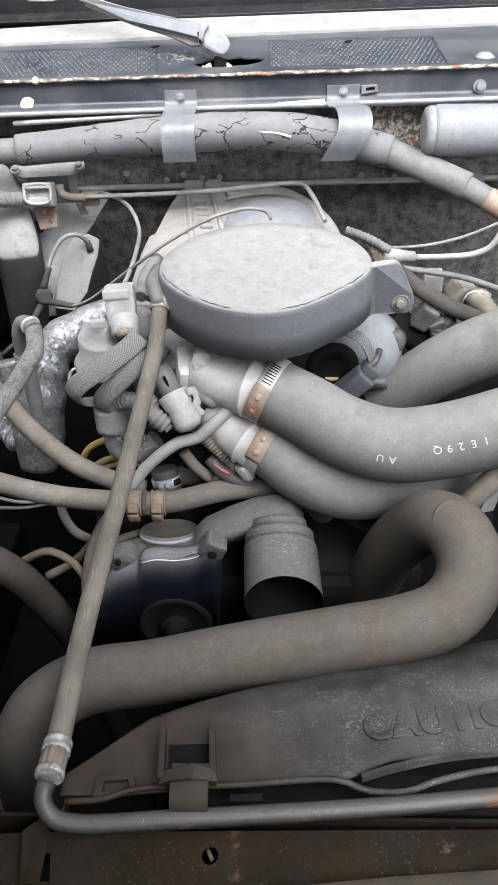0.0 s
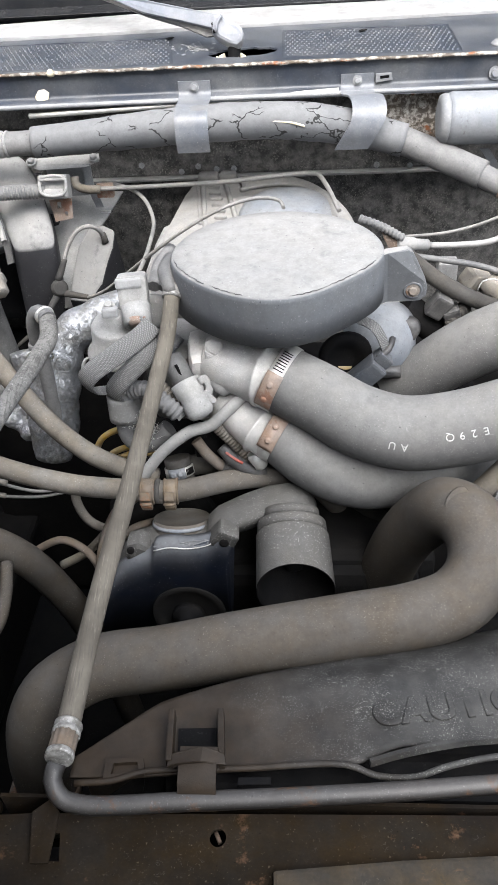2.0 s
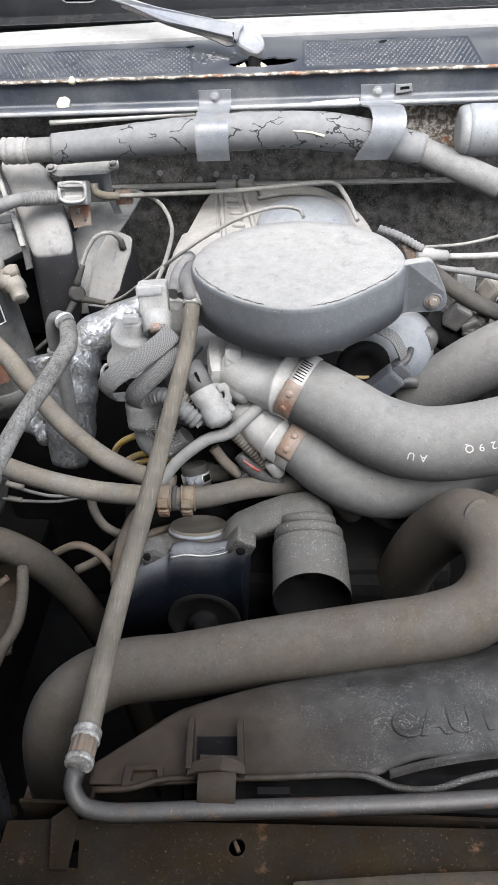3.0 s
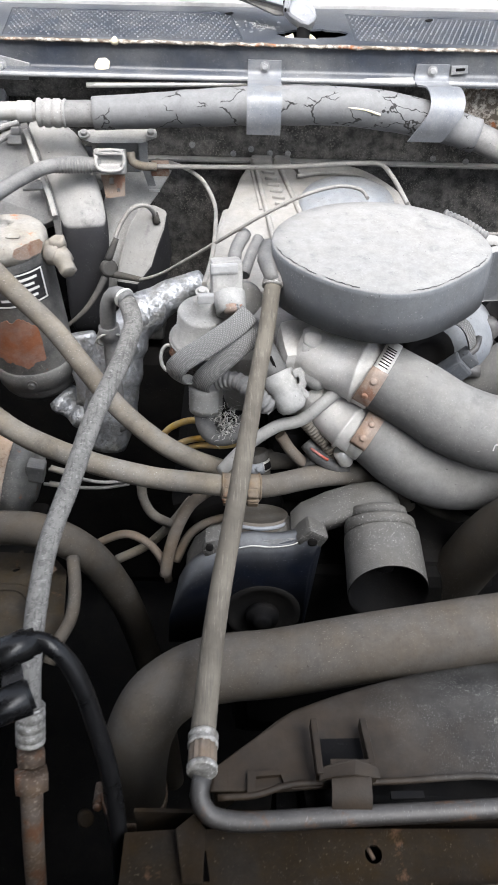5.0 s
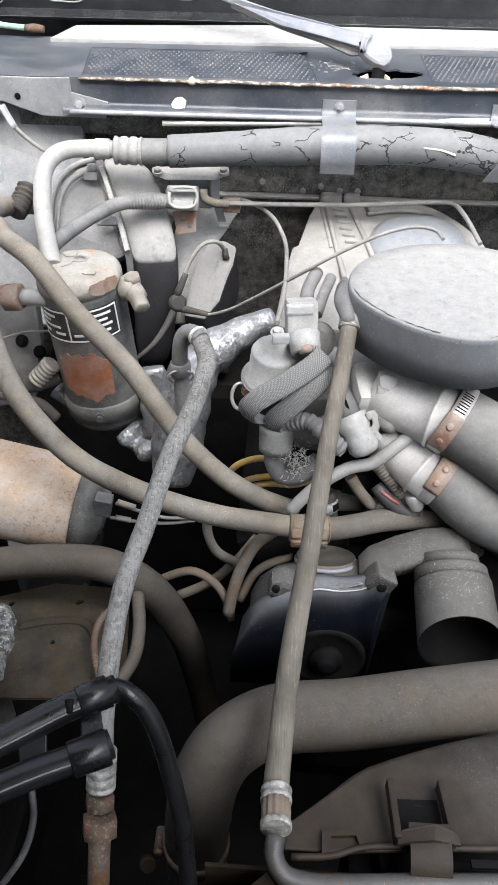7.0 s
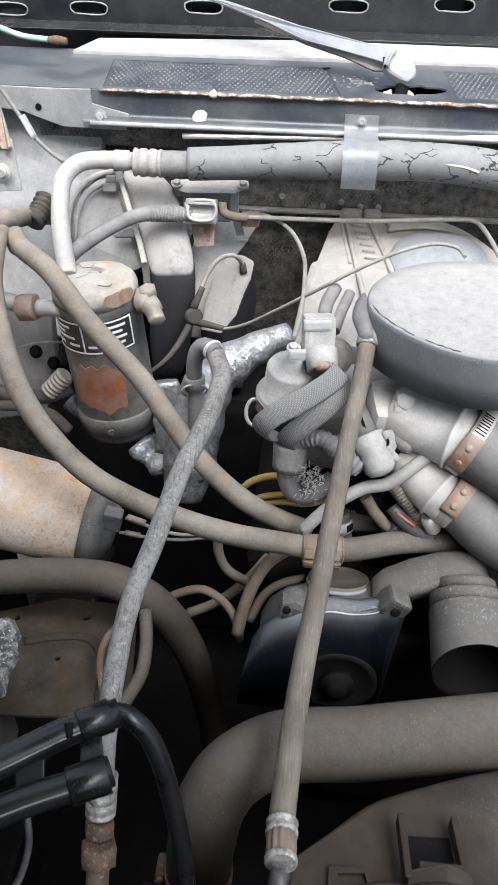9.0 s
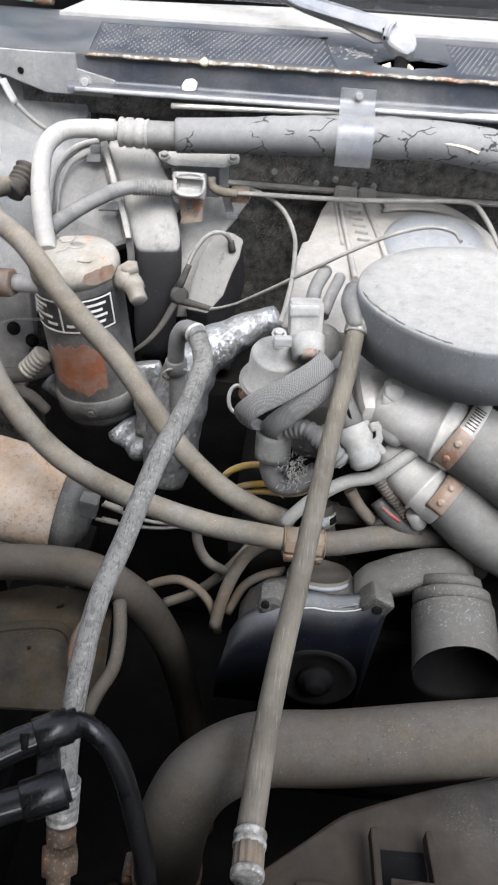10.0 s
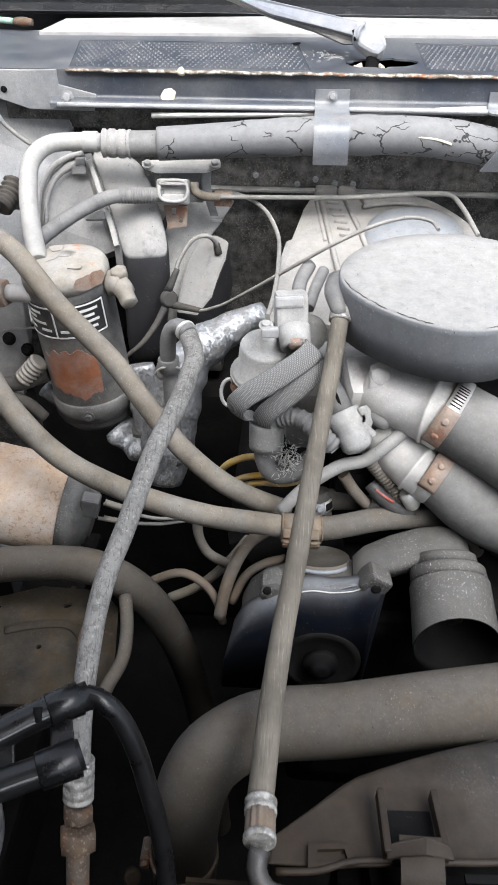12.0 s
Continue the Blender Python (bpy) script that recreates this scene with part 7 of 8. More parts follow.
def build_left_fittings():
    t = thing("relay_panel", (-0.4445, 0.9850, 0.4483), "dark panel with bolts behind the drum", "panel")
    part("panel", prism([(-0.5100, 1.0000, 0.5335), (-0.4198, 1.0000, 0.5247), (-0.4155, 0.9800, 0.4622), (-0.4334, 0.9600, 0.3799), (-0.5371, 0.9600, 0.3538)], (0, 0.02, 0), 0.003), PLASTIC_CASE, t)
    for q in ((-0.4404, 0.9780, 0.4686), (-0.4166, 0.9740, 0.4550)):
        part("bolt", hex_bolt(q, (0, -0.9, 0.4), 0.006), STEEL_DARK, t)
    solo("ribbed_plug", ridged([(-0.4139, 0.9300, 0.4363), (-0.3879, 0.9350, 0.4642)], 0.0135, 0.006, 0.2), BRASS, "dusty beige ribbed plug on the wiring", "plug")
    hose("wiring_conduit", [(-0.4932, 0.9200, 0.4177), (-0.4466, 0.9200, 0.4184), (-0.4101, 0.9200, 0.4062), (-0.3903, 0.9200, 0.3831)], 0.008, RUBBER_DARK, "dark wiring conduit behind the drum", 12)
    hose("thin_wire", [(-0.4619, 0.9600, 0.4816), (-0.4271, 0.9550, 0.4968), (-0.3870, 0.9500, 0.5044)], 0.0018, CABLE, "thin grey wire behind the drum", 8)
    hose("dark_pipe", [(-0.5541, 0.9300, 0.4901), (-0.5164, 0.9300, 0.4528), (-0.4746, 0.9300, 0.4303), (-0.4216, 0.9300, 0.4301), (-0.3821, 0.9400, 0.4417)], 0.0105, RUBBER_DARK, "dark dusty hose beside the canister", 14)
    hose("side_hose", [(-0.5072, 0.9300, 0.5799), (-0.4848, 0.9500, 0.6257), (-0.4700, 0.9700, 0.6458), (-0.4453, 0.9900, 0.6536)], 0.012, RUBBER, "grey hose looping at the fender side", 14)
    # hood hinge
    t = thing("hinge_assembly", (-0.5065, 1.1000, 0.6746), "white painted hood hinge with rusty arm and bolts", "hinge")
    part("leaf", prism([(-0.5811, 1.1000, 0.7097), (-0.4736, 1.1000, 0.7096), (-0.4670, 1.0900, 0.6459), (-0.5384, 1.0900, 0.6400), (-0.5902, 1.0900, 0.6465)], (0, 0.005, 0), 0.0015), BODY_WHITE, t)
    part("arm", strap([(-0.4860, 1.0950, 0.7015), (-0.4965, 1.1100, 0.7391), (-0.5146, 1.1300, 0.7833), (-0.5332, 1.1600, 0.8245)], (0.026, 0, 0), 0.004), BODY_WHITE, t, "white arm with rust streaks")
    part("arm_edge", strap([(-0.4801, 1.0900, 0.7001), (-0.4870, 1.1050, 0.7378), (-0.5021, 1.1250, 0.7790), (-0.5169, 1.1550, 0.8263)], (0.008, 0, 0), 0.006), RUST_CLAMP, t, "rusty arm edge")
    for q in ((-0.5221, 1.0880, 0.6689), (-0.4879, 1.0880, 0.6716)):
        part("bolt", hex_bolt(q, (0, -1, 0.1), 0.0075), ZINC, t)
    hose("hood_wire", [(-0.5417, 1.2000, 0.7799), (-0.5091, 1.1800, 0.7505), (-0.4820, 1.1650, 0.7193), (-0.4645, 1.1600, 0.6944), (-0.4404, 1.1600, 0.6714), (-0.4260, 1.1600, 0.6617)], 0.0028, CABLE, "thin grey wire hanging beside the hinge", 8)
    solo("wire_tag", sweep([(-0.4788, 1.1630, 0.7214), (-0.4640, 1.1580, 0.6936)], 0.007, 8, flat=0.4), BODY_WHITE, "pale tape tag on the hanging wire", "tag")
    t = thing("washer_line", (-0.5296, 1.4400, 0.7533), "green washer tube with corroded joint", "tube")
    part("tube", sweep([(-0.6067, 1.4400, 0.7740), (-0.5644, 1.4400, 0.7606), (-0.5200, 1.4400, 0.7560)], 0.0045, 10), GREEN, t, "faded green tube")
    part("joint", sweep([(-0.5220, 1.4400, 0.7559), (-0.5060, 1.4400, 0.7557), (-0.4900, 1.4400, 0.7545)], lambda u: 0.005 + 0.003 * math.sin(math.pi * u), 10, rough=0.4), STEEL_RUSTY, t, "corroded brown joint")


# ---------------------------------------------------------------- valve group beside the cover
def build_valve_group():
    a = V((-0.0911, 0.8220, 0.5702))
    t = thing("egr_valve", a, "dusty grey round valve with electric connector", "valve")
    ax = V(0.08, -0.15, 1)
    part("body", lathe(a - ax.normalized() * 0.042, ax, [(0, 0.024), (0.0005, 0.034), (0.005, 0.035), (0.008, 0.033), (0.009, 0.0285), (0.042, 0.0275), (0.046, 0.025), (0.047, 0.012), (0.060, 0.011)], 32), PLASTIC_GREY, t)
    part("foot", lathe(a - ax.normalized() * 0.075, ax, [(0, 0.018), (0.035, 0.02)], 20), ALUMINIUM_DARK, t)
    for q in ((-0.0902, 0.8120, 0.6022), (-0.0526, 0.8400, 0.5936)):
        part("screw", hex_bolt(q, (0, -0.3, 1), 0.005), PLASTIC_GREY, t)
    part("flange_rim", lathe(a - ax.normalized() * 0.0405, ax, [(0, 0.0335), (0.0005, 0.0362), (0.0025, 0.0362), (0.003, 0.0335)], 32), ALUMINIUM_DUSTY, t)
    part("white_cap", block((-0.0857, 0.7970, 0.6038), (0.018, 0.010, 0.010), (-10, 0, 5), 0.002), BODY_WHITE, t, "white cap")
    c = part("connector", block((-0.0650, 0.8350, 0.6082), (0.034, 0.030, 0.040), (-18, 0, 8), 0.005), PLASTIC_GREY, t, "pale grey connector housing")
    part("snout", lathe((-0.0611, 0.8200, 0.5962), (0.12, -0.75, -0.55), [(0, 0.0175), (0.022, 0.0165), (0.024, 0.013), (0.016, 0.012), (0.016, 0.004)], 20), PLASTIC_GREY, c)
    part("rusty_core", lathe((-0.0589, 0.8000, 0.5926), (0.12, -0.75, -0.55), [(0, 0.009), (0.006, 0.008), (0.008, 0.004)], 12), RUST_CLAMP, c, "rusty core")
    for k, m in enumerate((RUST_CLAMP, RED, PLASTIC_MID, RUST_CLAMP)):
        e = V((-0.0547, 0.7970, 0.5944)) + V(0.0035 * (k % 2) + 0.001 * k, 0, 0.003 * (k // 2))
        part("wire", sweep([e, e + V(0.004, -0.006, -0.008), V((-0.0402, 0.7870, 0.5904)) + V(0.002 * k - 0.003, 0, 0)], 0.0016, 7), m, c, "dusty wire")
    part("white_top", block((-0.0674, 0.8280, 0.6227), (0.030, 0.012, 0.012), (-18, 0, 8), 0.003), BODY_WHITE, c, "pale connector band")
    t = thing("braided_lead", (-0.0811, 0.7700, 0.5485), "flattened grey braided sleeve looping from the valve", "lead")
    part("braid", sweep([(-0.0384, 0.7900, 0.5913), (-0.0492, 0.7800, 0.5839), (-0.0777, 0.7650, 0.5689), (-0.1084, 0.7570, 0.5502), (-0.1186, 0.7600, 0.5353), (-0.1150, 0.7720, 0.5141), (-0.1000, 0.7850, 0.5058)], 0.0118, 18, flat=0.24, up=(0.3, -0.6, 0.7)), BRAID, t)
    part("braid", sweep([(-0.0344, 0.7850, 0.5763), (-0.0433, 0.7720, 0.5660), (-0.0648, 0.7630, 0.5476), (-0.0869, 0.7630, 0.5236), (-0.0916, 0.7700, 0.5053), (-0.0803, 0.7830, 0.4885)], 0.0112, 18, flat=0.24, up=(0.3, -0.6, 0.7)), BRAID, t)
    t = thing("clip_ring", (-0.1285, 0.8200, 0.5189), "small steel ring clip with rusty screw", "clip")
    part("ring", sweep(ellipse((-0.1311, 0.8200, 0.5091), (0.009, 0, 0), (0, 0.006, 0.014), 14) + [ellipse((-0.1311, 0.8200, 0.5091), (0.009, 0, 0), (0, 0.006, 0.014), 14)[0]], 0.0022, 8), ZINC, t)
    part("screw", hex_bolt((-0.1203, 0.8150, 0.5213), (-0.2, -0.9, 0.2), 0.006), RUST_CLAMP, t, "rusty screw")
    # hose below the braid
    t = thing("bypass_hose", (-0.0846, 0.7800, 0.4514), "grey elbow hose with speckled sleeve", "hose")
    part("sleeve", sweep([(-0.0863, 0.7850, 0.4993), (-0.0864, 0.7800, 0.4668)], 0.0195, 18), ALUMINIUM_DUSTY, t, "speckled pale sleeve")
    part("elbow", sweep([(-0.0872, 0.7820, 0.4710), (-0.0871, 0.7780, 0.4486), (-0.0772, 0.7750, 0.4316), (-0.0574, 0.7750, 0.4329), (-0.0353, 0.7800, 0.4502)], 0.0122, 14), RUBBER_GREY, t)
    part("upper_link", ridged([(-0.0724, 0.7750, 0.5103), (-0.0521, 0.7650, 0.5194), (-0.0303, 0.7500, 0.5130), (-0.0140, 0.7450, 0.4982)], 0.011, 0.006), RUBBER_GREY, t, "ribbed grey link hose")
    bm = bmesh.new()
    random.seed(11)
    c = V((-0.0626, 0.7680, 0.4580))
    for k in range(240):
        d = V(random.gauss(0, 1), random.gauss(0, 1), random.gauss(0, 1)).normalized()
        q = c + V(random.gauss(0, 0.0075), random.gauss(0, 0.006), random.gauss(0, 0.013))
        sweep([q, q + d * 0.003 + V(0, -0.001, 0.001), q + d * 0.0055], 0.00036, 4, 0.006, bm=bm)
    solo("frayed_shield", bm, ZINC, "frayed silver wire shield beside the hoses", "wire shield", kind="stuff")
    # tapered check valve, tee pipe and corrugated leads
    t = thing("check_valve", (0.0067, 0.7650, 0.4989), "tapered grey check valve with clip", "valve")
    a, b = V((-0.0228, 0.7900, 0.5489)), V((0.0136, 0.7450, 0.4950))
    k = (b - a).length
    ax = (b - a).normalized()
    part("plug_housing", lathe(a, ax, [(0, 0.009), (0.002, 0.0122), (k * 0.45, 0.0138)], 20), PLASTIC_MID, t, "dark dusty plug housing")
    part("housing_slot", block(a + ax * (k * 0.26) + V(0.004, -0.0125, 0.003), (0.003, 0.003, 0.028), (-25, -28, 0), 0.0008), STEEL_DARK, t)
    part("body", lathe(a + ax * (k * 0.42), ax, [(0, 0.0135), (0.001, 0.0185), (k * 0.20, 0.0172), (k * 0.25, 0.0152), (k * 0.34, 0.0168), (k * 0.5, 0.0168), (k * 0.57, 0.013), (k * 0.6, 0.005)], 26), PLASTIC_GREY, t)
    part("clip_arc", sweep([(0.0103, 0.7620, 0.5320), (0.0166, 0.7650, 0.5336), (0.0217, 0.7650, 0.5264), (0.0208, 0.7600, 0.5182), (0.0127, 0.7550, 0.5165)], 0.0052, 10, flat=0.25, up=(0.5, -0.7, 0.4)), PLASTIC_GREY, t)
    part("clip_plate", prism([(0.0111, 0.7550, 0.5197), (0.0187, 0.7560, 0.5196), (0.0293, 0.7520, 0.5112), (0.0274, 0.7500, 0.5096), (0.0134, 0.7520, 0.5139)], (0, 0.003, 0.002), 0.0006), ALUMINIUM_DUSTY, t)
    part("clip_plate", prism([(-0.0212, 0.7520, 0.4949), (-0.0087, 0.7560, 0.5048), (-0.0036, 0.7530, 0.5005), (-0.0058, 0.7500, 0.4954), (-0.0155, 0.7460, 0.4871)], (0, 0.003, 0.002), 0.0006), ALUMINIUM_DUSTY, t)
    part("inlet", ridged([(-0.0372, 0.7750, 0.5166), (-0.0206, 0.7700, 0.4954), (-0.0081, 0.7650, 0.4823)], 0.0085, 0.005), RUBBER, t)
    hose("tee_pipe", [(-0.0670, 0.7350, 0.4109), (-0.0394, 0.7400, 0.4455), (-0.0037, 0.7450, 0.4731), (0.0200, 0.7450, 0.4814), (0.0439, 0.7500, 0.5021), (0.0699, 0.7650, 0.5201)], 0.0072, PIPE, "bent grey metal pipe across the valves", 14)
    solo("corrugated_lead", ridged([(0.0223, 0.7550, 0.4790), (0.0440, 0.7520, 0.4535), (0.0727, 0.7480, 0.4188)], 0.0088), RUBBER, "corrugated grey conduit under the necks", "conduit")
    solo("corrugated_tip", lathe((0.0674, 0.7400, 0.4443), V((0.0799, 0.7380, 0.4225)) - V((0.0674, 0.7400, 0.4443)), [(0, 0.007), (0.004, 0.009), (0.02, 0.009), (0.024, 0.006)], 14), ZINC, "bright metal tip of the conduit", "fitting")
    t = thing("black_connector", (0.0453, 0.7450, 0.4145), "black plastic connector with coloured leads", "connector")
    part("shell", block((0.0396, 0.7520, 0.4061), (0.028, 0.02, 0.022), (0, 35, 10), 0.004), PLASTIC_BLACK, t)
    part("sheath", sweep([(0.0308, 0.7550, 0.4403), (0.0429, 0.7450, 0.4310), (0.0593, 0.7420, 0.4190), (0.0791, 0.7450, 0.4067)], 0.0085, 12), PLASTIC_BLACK, t)
    part("lead", sweep([(0.0356, 0.7440, 0.4411), (0.0471, 0.7370, 0.4365), (0.0555, 0.7360, 0.4310)], 0.0016, 8), RED, t, "red lead")
    part("lead", sweep([(0.0339, 0.7440, 0.4357), (0.0466, 0.7380, 0.4283), (0.0597, 0.7370, 0.4218)], 0.0018, 8), GREEN, t, "green lead")
    hose("small_hose", [(-0.0001, 0.7550, 0.4514), (0.0123, 0.7500, 0.4332), (0.0310, 0.7500, 0.4099)], 0.0068, RUBBER_BROWN, "short brown hose beside the connector", 12)
    t = thing("clamped_stub", (-0.0242, 0.7600, 0.4011), "dark hose stub with bright screw clamp", "hose")
    p = [(-0.0299, 0.7700, 0.4110), (-0.0234, 0.7550, 0.3769)]
    part("stub", sweep(p, 0.0165, 18), RUBBER_DARK, t)
    worm_clamp("hose_clamp", p, 0.45, 0.017, t, SMOOTH_ALLOY, (0, -1, 0.2), 0.012)
    hose("dark_hose", [(-0.0254, 0.7750, 0.3920), (0.0177, 0.7750, 0.3964), (0.0672, 0.7700, 0.3909), (0.1161, 0.7700, 0.3611)], 0.013, RUBBER_DARK, "dark hose under the casting", 14)
    for k, p in enumerate(([(-0.1530, 0.8300, 0.3676), (-0.1339, 0.8200, 0.4027), (-0.1056, 0.8100, 0.4242), (-0.0780, 0.8000, 0.4301)], [(-0.1380, 0.8250, 0.3633), (-0.1123, 0.8150, 0.3868), (-0.0772, 0.8050, 0.4029), (-0.0366, 0.8000, 0.4174)], [(-0.1340, 0.8200, 0.3603), (-0.0978, 0.8100, 0.3828), (-0.0559, 0.8000, 0.3948), (-0.0230, 0.8000, 0.4183)])):
        hose("yellow_lead", p, 0.0042, YELLOW, "dusty yellow wire in the shadow under the valve", 10, "yellow wires")
    # dark filler parts of the manifold behind the valves
    t = thing("lower_manifold", (-0.02, 0.86, 0.40), "dusty dark lower manifold behind the valves", "manifold")
    part("casting", block((0.0, 0.875, 0.47), (0.14, 0.08, 0.12), (10, 0, 0), 0.02), ALUMINIUM_DUSTY, t)
    part("tube", sweep([(-0.0821, 0.8600, 0.5596), (-0.0522, 0.8500, 0.5413), (-0.0256, 0.8400, 0.5230)], 0.016, 16), ALUMINIUM_DARK, t)
    part("tube", sweep([(-0.0830, 0.8200, 0.4876), (-0.0845, 0.8100, 0.4421), (-0.0822, 0.8000, 0.4227)], 0.014, 16), ALUMINIUM_DUSTY, t)
    part("boss", lathe((-0.0448, 0.8500, 0.5729), (0, -0.9, 0.4), [(0, 0.02), (0.02, 0.019), (0.022, 0.012)], 18), ALUMINIUM_DUSTY, t)


# ---------------------------------------------------------------- far side of the engine
def build_right_side():
    t = thing("throttle_housing", (0.2165, 0.8800, 0.5082), "round silver throttle housing behind the cover", "throttle body")
    part("dome", lathe((0.2284, 0.9400, 0.4806), (-0.1, -0.8, 0.1), [(0, 0.048), (0.03, 0.047), (0.055, 0.040), (0.066, 0.030), (0.070, 0.012), (0.071, 0.002)], 36), SMOOTH_ALLOY, t)
    # Near-black disc painted as the dark recess beside the dome.
    part("bore", lathe((0.1802, 0.8720, 0.4888), (0.1, -1, 0.1), [(0, 0.034), (0.008, 0.033), (0.009, 0.02), (0.003, 0.016), (0.003, 0.002)], 28), STEEL_DARK, t)
    part("strap", strap([(0.1925, 0.8580, 0.5515), (0.2121, 0.8480, 0.5456), (0.2229, 0.8450, 0.5274), (0.2277, 0.8480, 0.5089)], (0.008, 0.006, 0.006), 0.003), BRAID, t, "woven strap")
    t = thing("sensor_plug", (0.2114, 0.8450, 0.4885), "blue-grey plug with lead below the throttle", "plug")
    part("plug", block((0.2024, 0.8400, 0.4811), (0.026, 0.024, 0.050), (0, 45, 0), 0.004), BODY_PAINT, t)
    part("cap", block((0.2244, 0.8450, 0.5027), (0.022, 0.018, 0.014), (0, 45, 0), 0.003), BODY_PAINT, t)
    part("lead", sweep([(0.2170, 0.8400, 0.5063), (0.2304, 0.8450, 0.5150), (0.2362, 0.8600, 0.5212)], 0.004, 8), PLASTIC_BLACK, t)
    hose("yellow_lead", [(0.1605, 0.8700, 0.4749), (0.1891, 0.8700, 0.4709), (0.2467, 0.8700, 0.4628), (0.2714, 0.8750, 0.4721), (0.2885, 0.8800, 0.4857), (0.3204, 0.9000, 0.4800)], 0.0046, YELLOW, "dusty yellow wire behind the intake hoses", 10, "yellow wires")
    solo("tape_wrap", sweep([(0.2213, 0.8680, 0.4665), (0.2498, 0.8680, 0.4660)], 0.008, 10, rough=0.15), PLASTIC_BLACK, "black tape wrap on the yellow wire", "tape")
    solo("corrugated_lead", ridged([(0.2342, 0.9300, 0.4566), (0.2683, 0.9300, 0.4514), (0.3017, 0.9300, 0.4554), (0.3357, 0.9500, 0.4774)], 0.012, 0.006), RUBBER_DARK, "dark corrugated conduit behind the throttle", "conduit")
    t = thing("throttle_cable", (0.2810, 1.0000, 0.5725), "pale throttle cable with white end fitting", "cable")
    part("sheath", sweep([(0.2920, 1.0000, 0.5714), (0.3322, 1.0000, 0.5713), (0.3681, 1.0000, 0.5745), (0.3870, 1.0000, 0.5836), (0.3948, 1.0000, 0.5975), (0.4060, 1.0100, 0.6194)], 0.0040, 12), PIPE, t)
    part("end_fitting", lathe((0.2473, 0.9800, 0.5859), V((0.2972, 1.0000, 0.5713)) - V((0.2473, 0.9800, 0.5859)), [(0, 0.007), (0.01, 0.009), (0.025, 0.009), (0.027, 0.0075), (0.046, 0.0075)], 14), PIPE, t, "white plastic end fitting")
    part("boot", ridged([(0.1993, 0.9900, 0.6163), (0.2264, 0.9850, 0.6073), (0.2555, 0.9800, 0.5920)], 0.0060, 0.005), RUBBER_GREY, t)
    part("bracket", prism([(0.2268, 0.9850, 0.6011), (0.2560, 0.9850, 0.5926), (0.2520, 0.9700, 0.5767), (0.2398, 0.9700, 0.5770)], (0, 0.003, 0.002), 0.0008), STEEL_RUSTY, t)
    hose("thin_cable", [(0.2609, 1.0200, 0.5750), (0.3124, 1.0200, 0.5786), (0.3552, 1.0200, 0.5888), (0.3974, 1.0200, 0.6066), (0.4515, 1.0300, 0.6282)], 0.0022, CABLE, "thin grey cable above the throttle cable", 8)
    hose("braided_line", [(0.2630, 0.9700, 0.5733), (0.3067, 0.9700, 0.5659), (0.3508, 0.9700, 0.5568), (0.3980, 0.9700, 0.5394), (0.4599, 0.9700, 0.5104)], 0.0040, PLASTIC_MID, "grey line with worn silver marks", 10)
    hose("black_hose", [(0.2528, 0.9500, 0.5872), (0.2899, 0.9450, 0.5574), (0.3348, 0.9400, 0.5308), (0.3884, 0.9400, 0.5070), (0.4582, 0.9400, 0.4815)], 0.0105, RUBBER_DARK, "black hose running behind the intake hoses", 14)
    t = thing("brown_connector", (0.3638, 0.9800, 0.5278), "dusty brown wiring connectors with wire clip", "connector")
    part("shell", block((0.3546, 0.9900, 0.5266), (0.03, 0.03, 0.03), (20, 20, 30), 0.006), BRASS, t)
    part("barrel", lathe((0.3691, 0.9800, 0.5319), (0.55, -0.6, -0.6), [(0, 0.015), (0.018, 0.016), (0.02, 0.013), (0.045, 0.013), (0.047, 0.008)], 18), BRASS, t)
    part("wire_clip", sweep([(0.3509, 0.9550, 0.5258), (0.3559, 0.9550, 0.5422), (0.3712, 0.9550, 0.5452), (0.3777, 0.9550, 0.5401)], 0.001, 6), ZINC, t)
    part("block", block((0.3178, 1.0000, 0.5362), (0.026, 0.02, 0.03), (0, 0, 0), 0.003), PLASTIC_GREY, t)
    t = thing("injector_rail", (0.3013, 0.9700, 0.4742), "dark fuel rail and plugs behind the cover", "fuel rail")
    part("rail", sweep([(0.2597, 0.9600, 0.5077), (0.2993, 0.9550, 0.4749), (0.3477, 0.9500, 0.4409)], 0.02, 16), ENGINE_DARK, t)
    part("plug", block((0.3017, 0.9400, 0.5189), (0.024, 0.022, 0.034), (10, 30, 0), 0.004), PLASTIC_BLACK, t)
    part("plug", block((0.3203, 0.9400, 0.5015), (0.022, 0.02, 0.03), (10, -20, 0), 0.004), PLASTIC_BLACK, t)
    part("boot", ridged([(0.3164, 0.9300, 0.4907), (0.3271, 0.9400, 0.5057), (0.3388, 0.9500, 0.5121)], 0.010, 0.006), RUBBER_DARK, t)
    part("cap", lathe((0.2636, 0.9200, 0.4982), (-0.2, -0.9, 0.3), [(0, 0.015), (0.02, 0.014), (0.022, 0.006)], 16), PLASTIC_BLACK, t)
    hose("edge_hose", [(0.3208, 0.7000, 0.4094), (0.3368, 0.7000, 0.4318), (0.3612, 0.7050, 0.4615), (0.3886, 0.7100, 0.4858)], 0.013, RUBBER, "pale hose crossing under the intake hose", 14)
    solo("woven_strap", strap([(0.3469, 0.6900, 0.4147), (0.3549, 0.6950, 0.4495), (0.3687, 0.7000, 0.4826)], (0.016, 0.004, 0), 0.004), BRAID, "woven grey strap beside the pale hose", "strap")
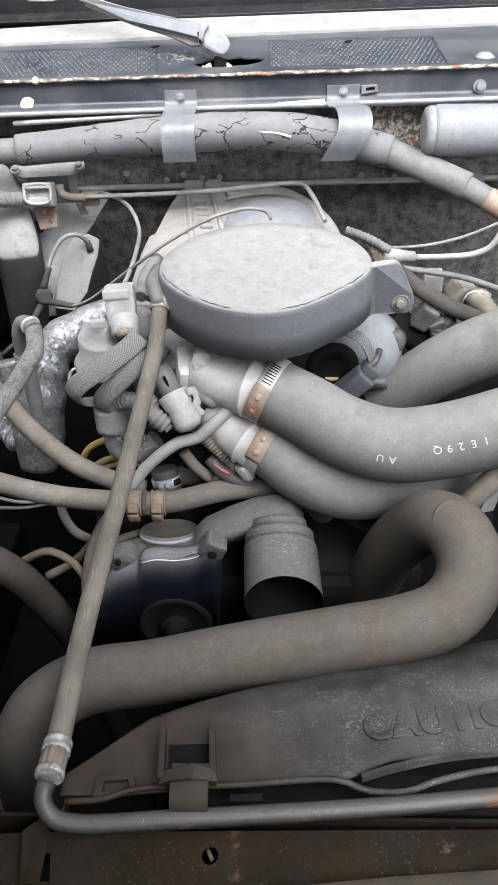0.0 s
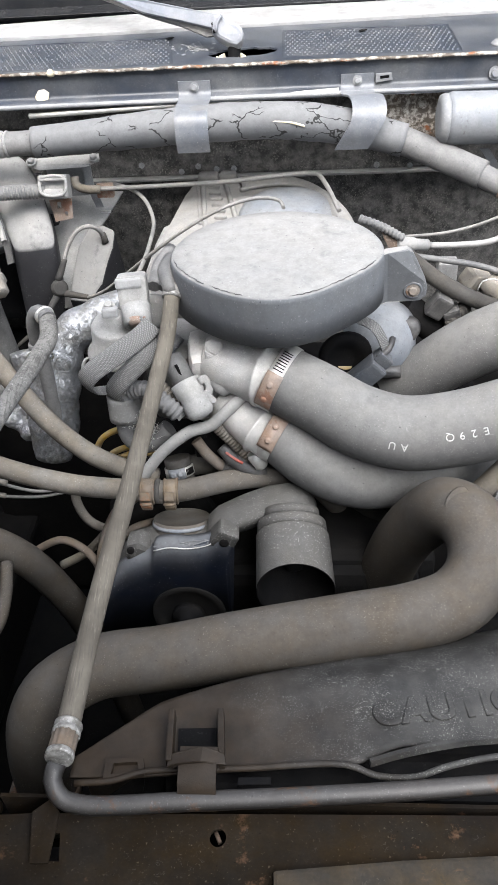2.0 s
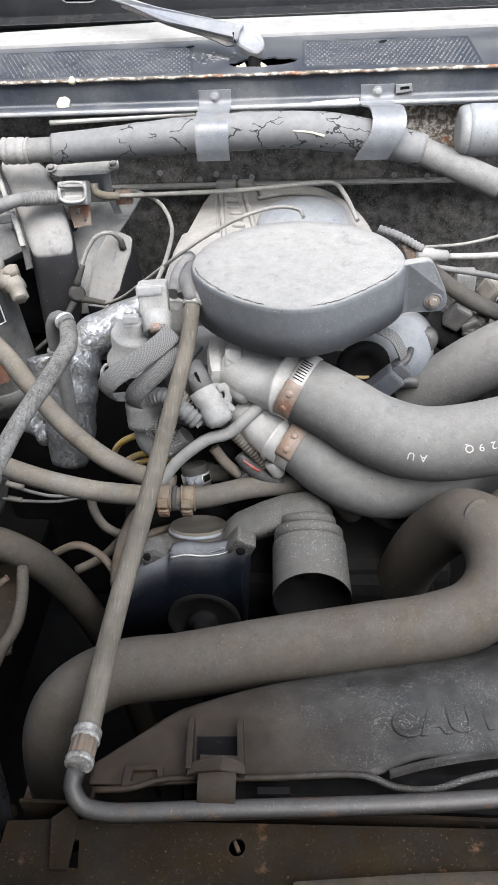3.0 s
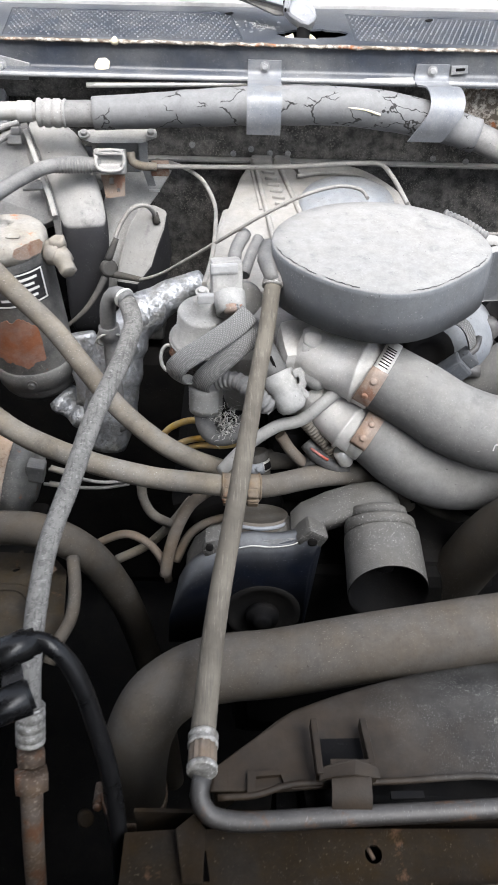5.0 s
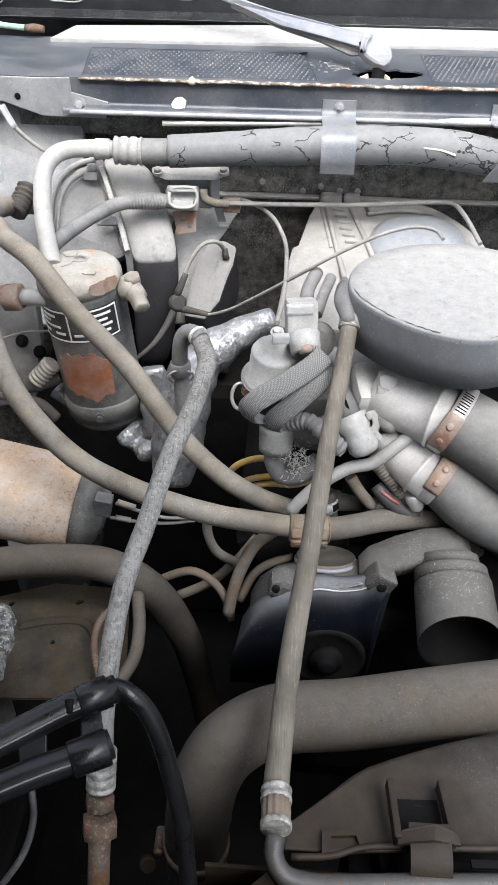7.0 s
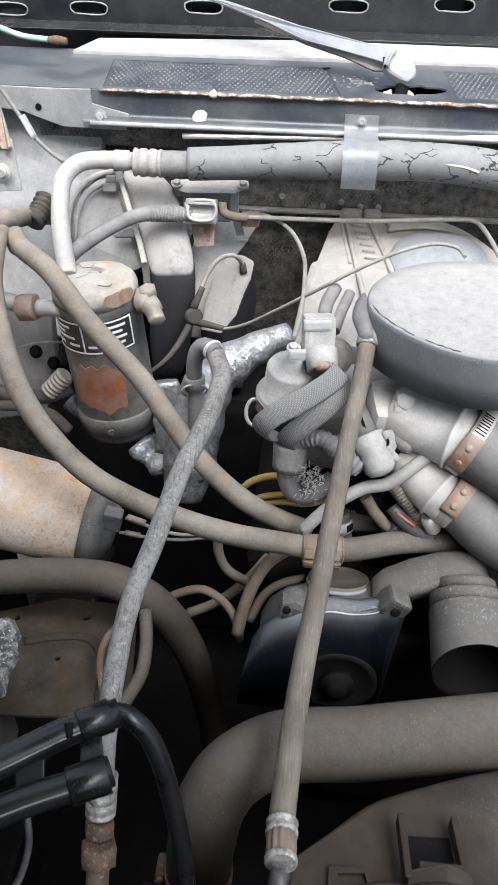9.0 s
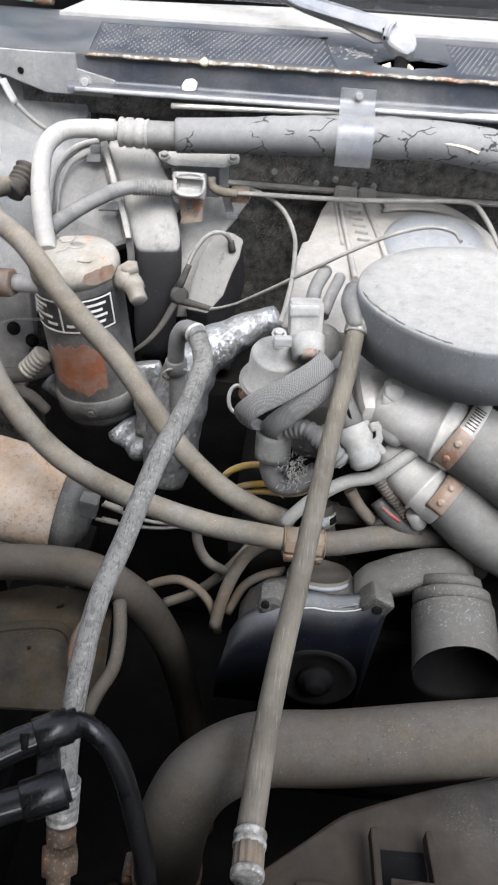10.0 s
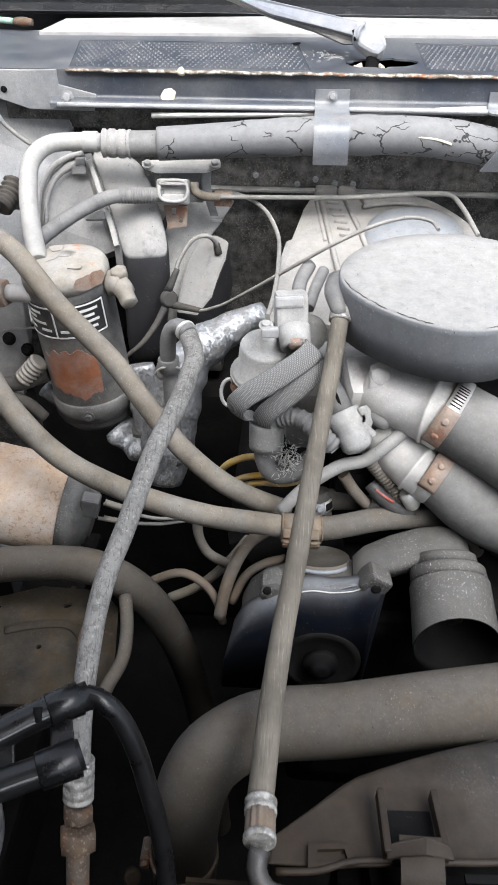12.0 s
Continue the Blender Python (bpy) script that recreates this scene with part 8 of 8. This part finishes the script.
    hose("lower_link", [(0.1897, 0.7900, 0.3255), (0.2255, 0.7700, 0.3141), (0.2513, 0.7600, 0.3448), (0.2846, 0.7700, 0.3792)], 0.014, RUBBER_DARK, "dark hose in the shadow under the intake hoses", 14)


def build_front_bracket():
    t = thing("radiator_bracket", (0.035, 0.345, 0.445), "dark steel clip bracket over the support pipe", "bracket")
    for a, b in (((0.0183, 0.3953, 0.4572), (0.0214, 0.3493, 0.4580)), ((0.0584, 0.3990, 0.4520), (0.0628, 0.3508, 0.4560))):
        a, b = V(a), V(b)
        part("arm", block((a + b) / 2, (0.0055, (a - b).length, 0.014), (math.degrees(math.atan2(a.z - b.z, a.y - b.y)), 0, math.degrees(math.atan2(-(a - b).x, (a - b).y))), 0.0015), PLASTIC_SHROUD, t)
    # Near-black sheet on the panel paints the shade of an opening.
    part("opening", prism([(0.0224, 0.3884, 0.4436), (0.0565, 0.3898, 0.4436), (0.0595, 0.3640, 0.4436), (0.0251, 0.3610, 0.4436)], (0, 0, -0.0012), 0), STEEL_DARK, t, "near-black sheet painted as the opening between the arms")
    part("saddle", prism([(0.0204, 0.3446, 0.4630), (0.0205, 0.3546, 0.4630), (0.0274, 0.3559, 0.4660), (0.0483, 0.3598, 0.4680), (0.0604, 0.3572, 0.4660), (0.0657, 0.3561, 0.4630), (0.0670, 0.3479, 0.4620), (0.0469, 0.3479, 0.4660), (0.0294, 0.3459, 0.4660)], (0, 0.001, -0.005), 0.001), PLASTIC_SHROUD, t)
    x = 0.0446
    part("strap", strap([(x, 0.362, 0.462), (x, 0.346, 0.4615), (x, 0.334, 0.457), (x, 0.328, 0.447), (x, 0.326, 0.432)], (0.030, 0, 0), 0.003), PLASTIC_SHROUD, t)
    part("slot", block((0.0886, 0.3429, 0.4460), (0.026, 0.006, 0.003), (0, 0, 2), 0.0005), STEEL_DARK, t)
    hx = (-0.1874, 0.4000, 0.2671)
    solo("hose_stub", lathe(hx, (0.3, -0.6, 0.7), [(0, 0.007), (0.012, 0.008), (0.014, 0.006)], 12), STEEL_BROWN, "small brown plug beside the radiator neck", "plug")


build_wiper()
build_wiper_motor()
build_vacuum_bracket()
build_ignition_module()
build_heater_case()
build_foil()
build_left_fittings()
build_valve_group()
build_right_side()
build_front_bracket()
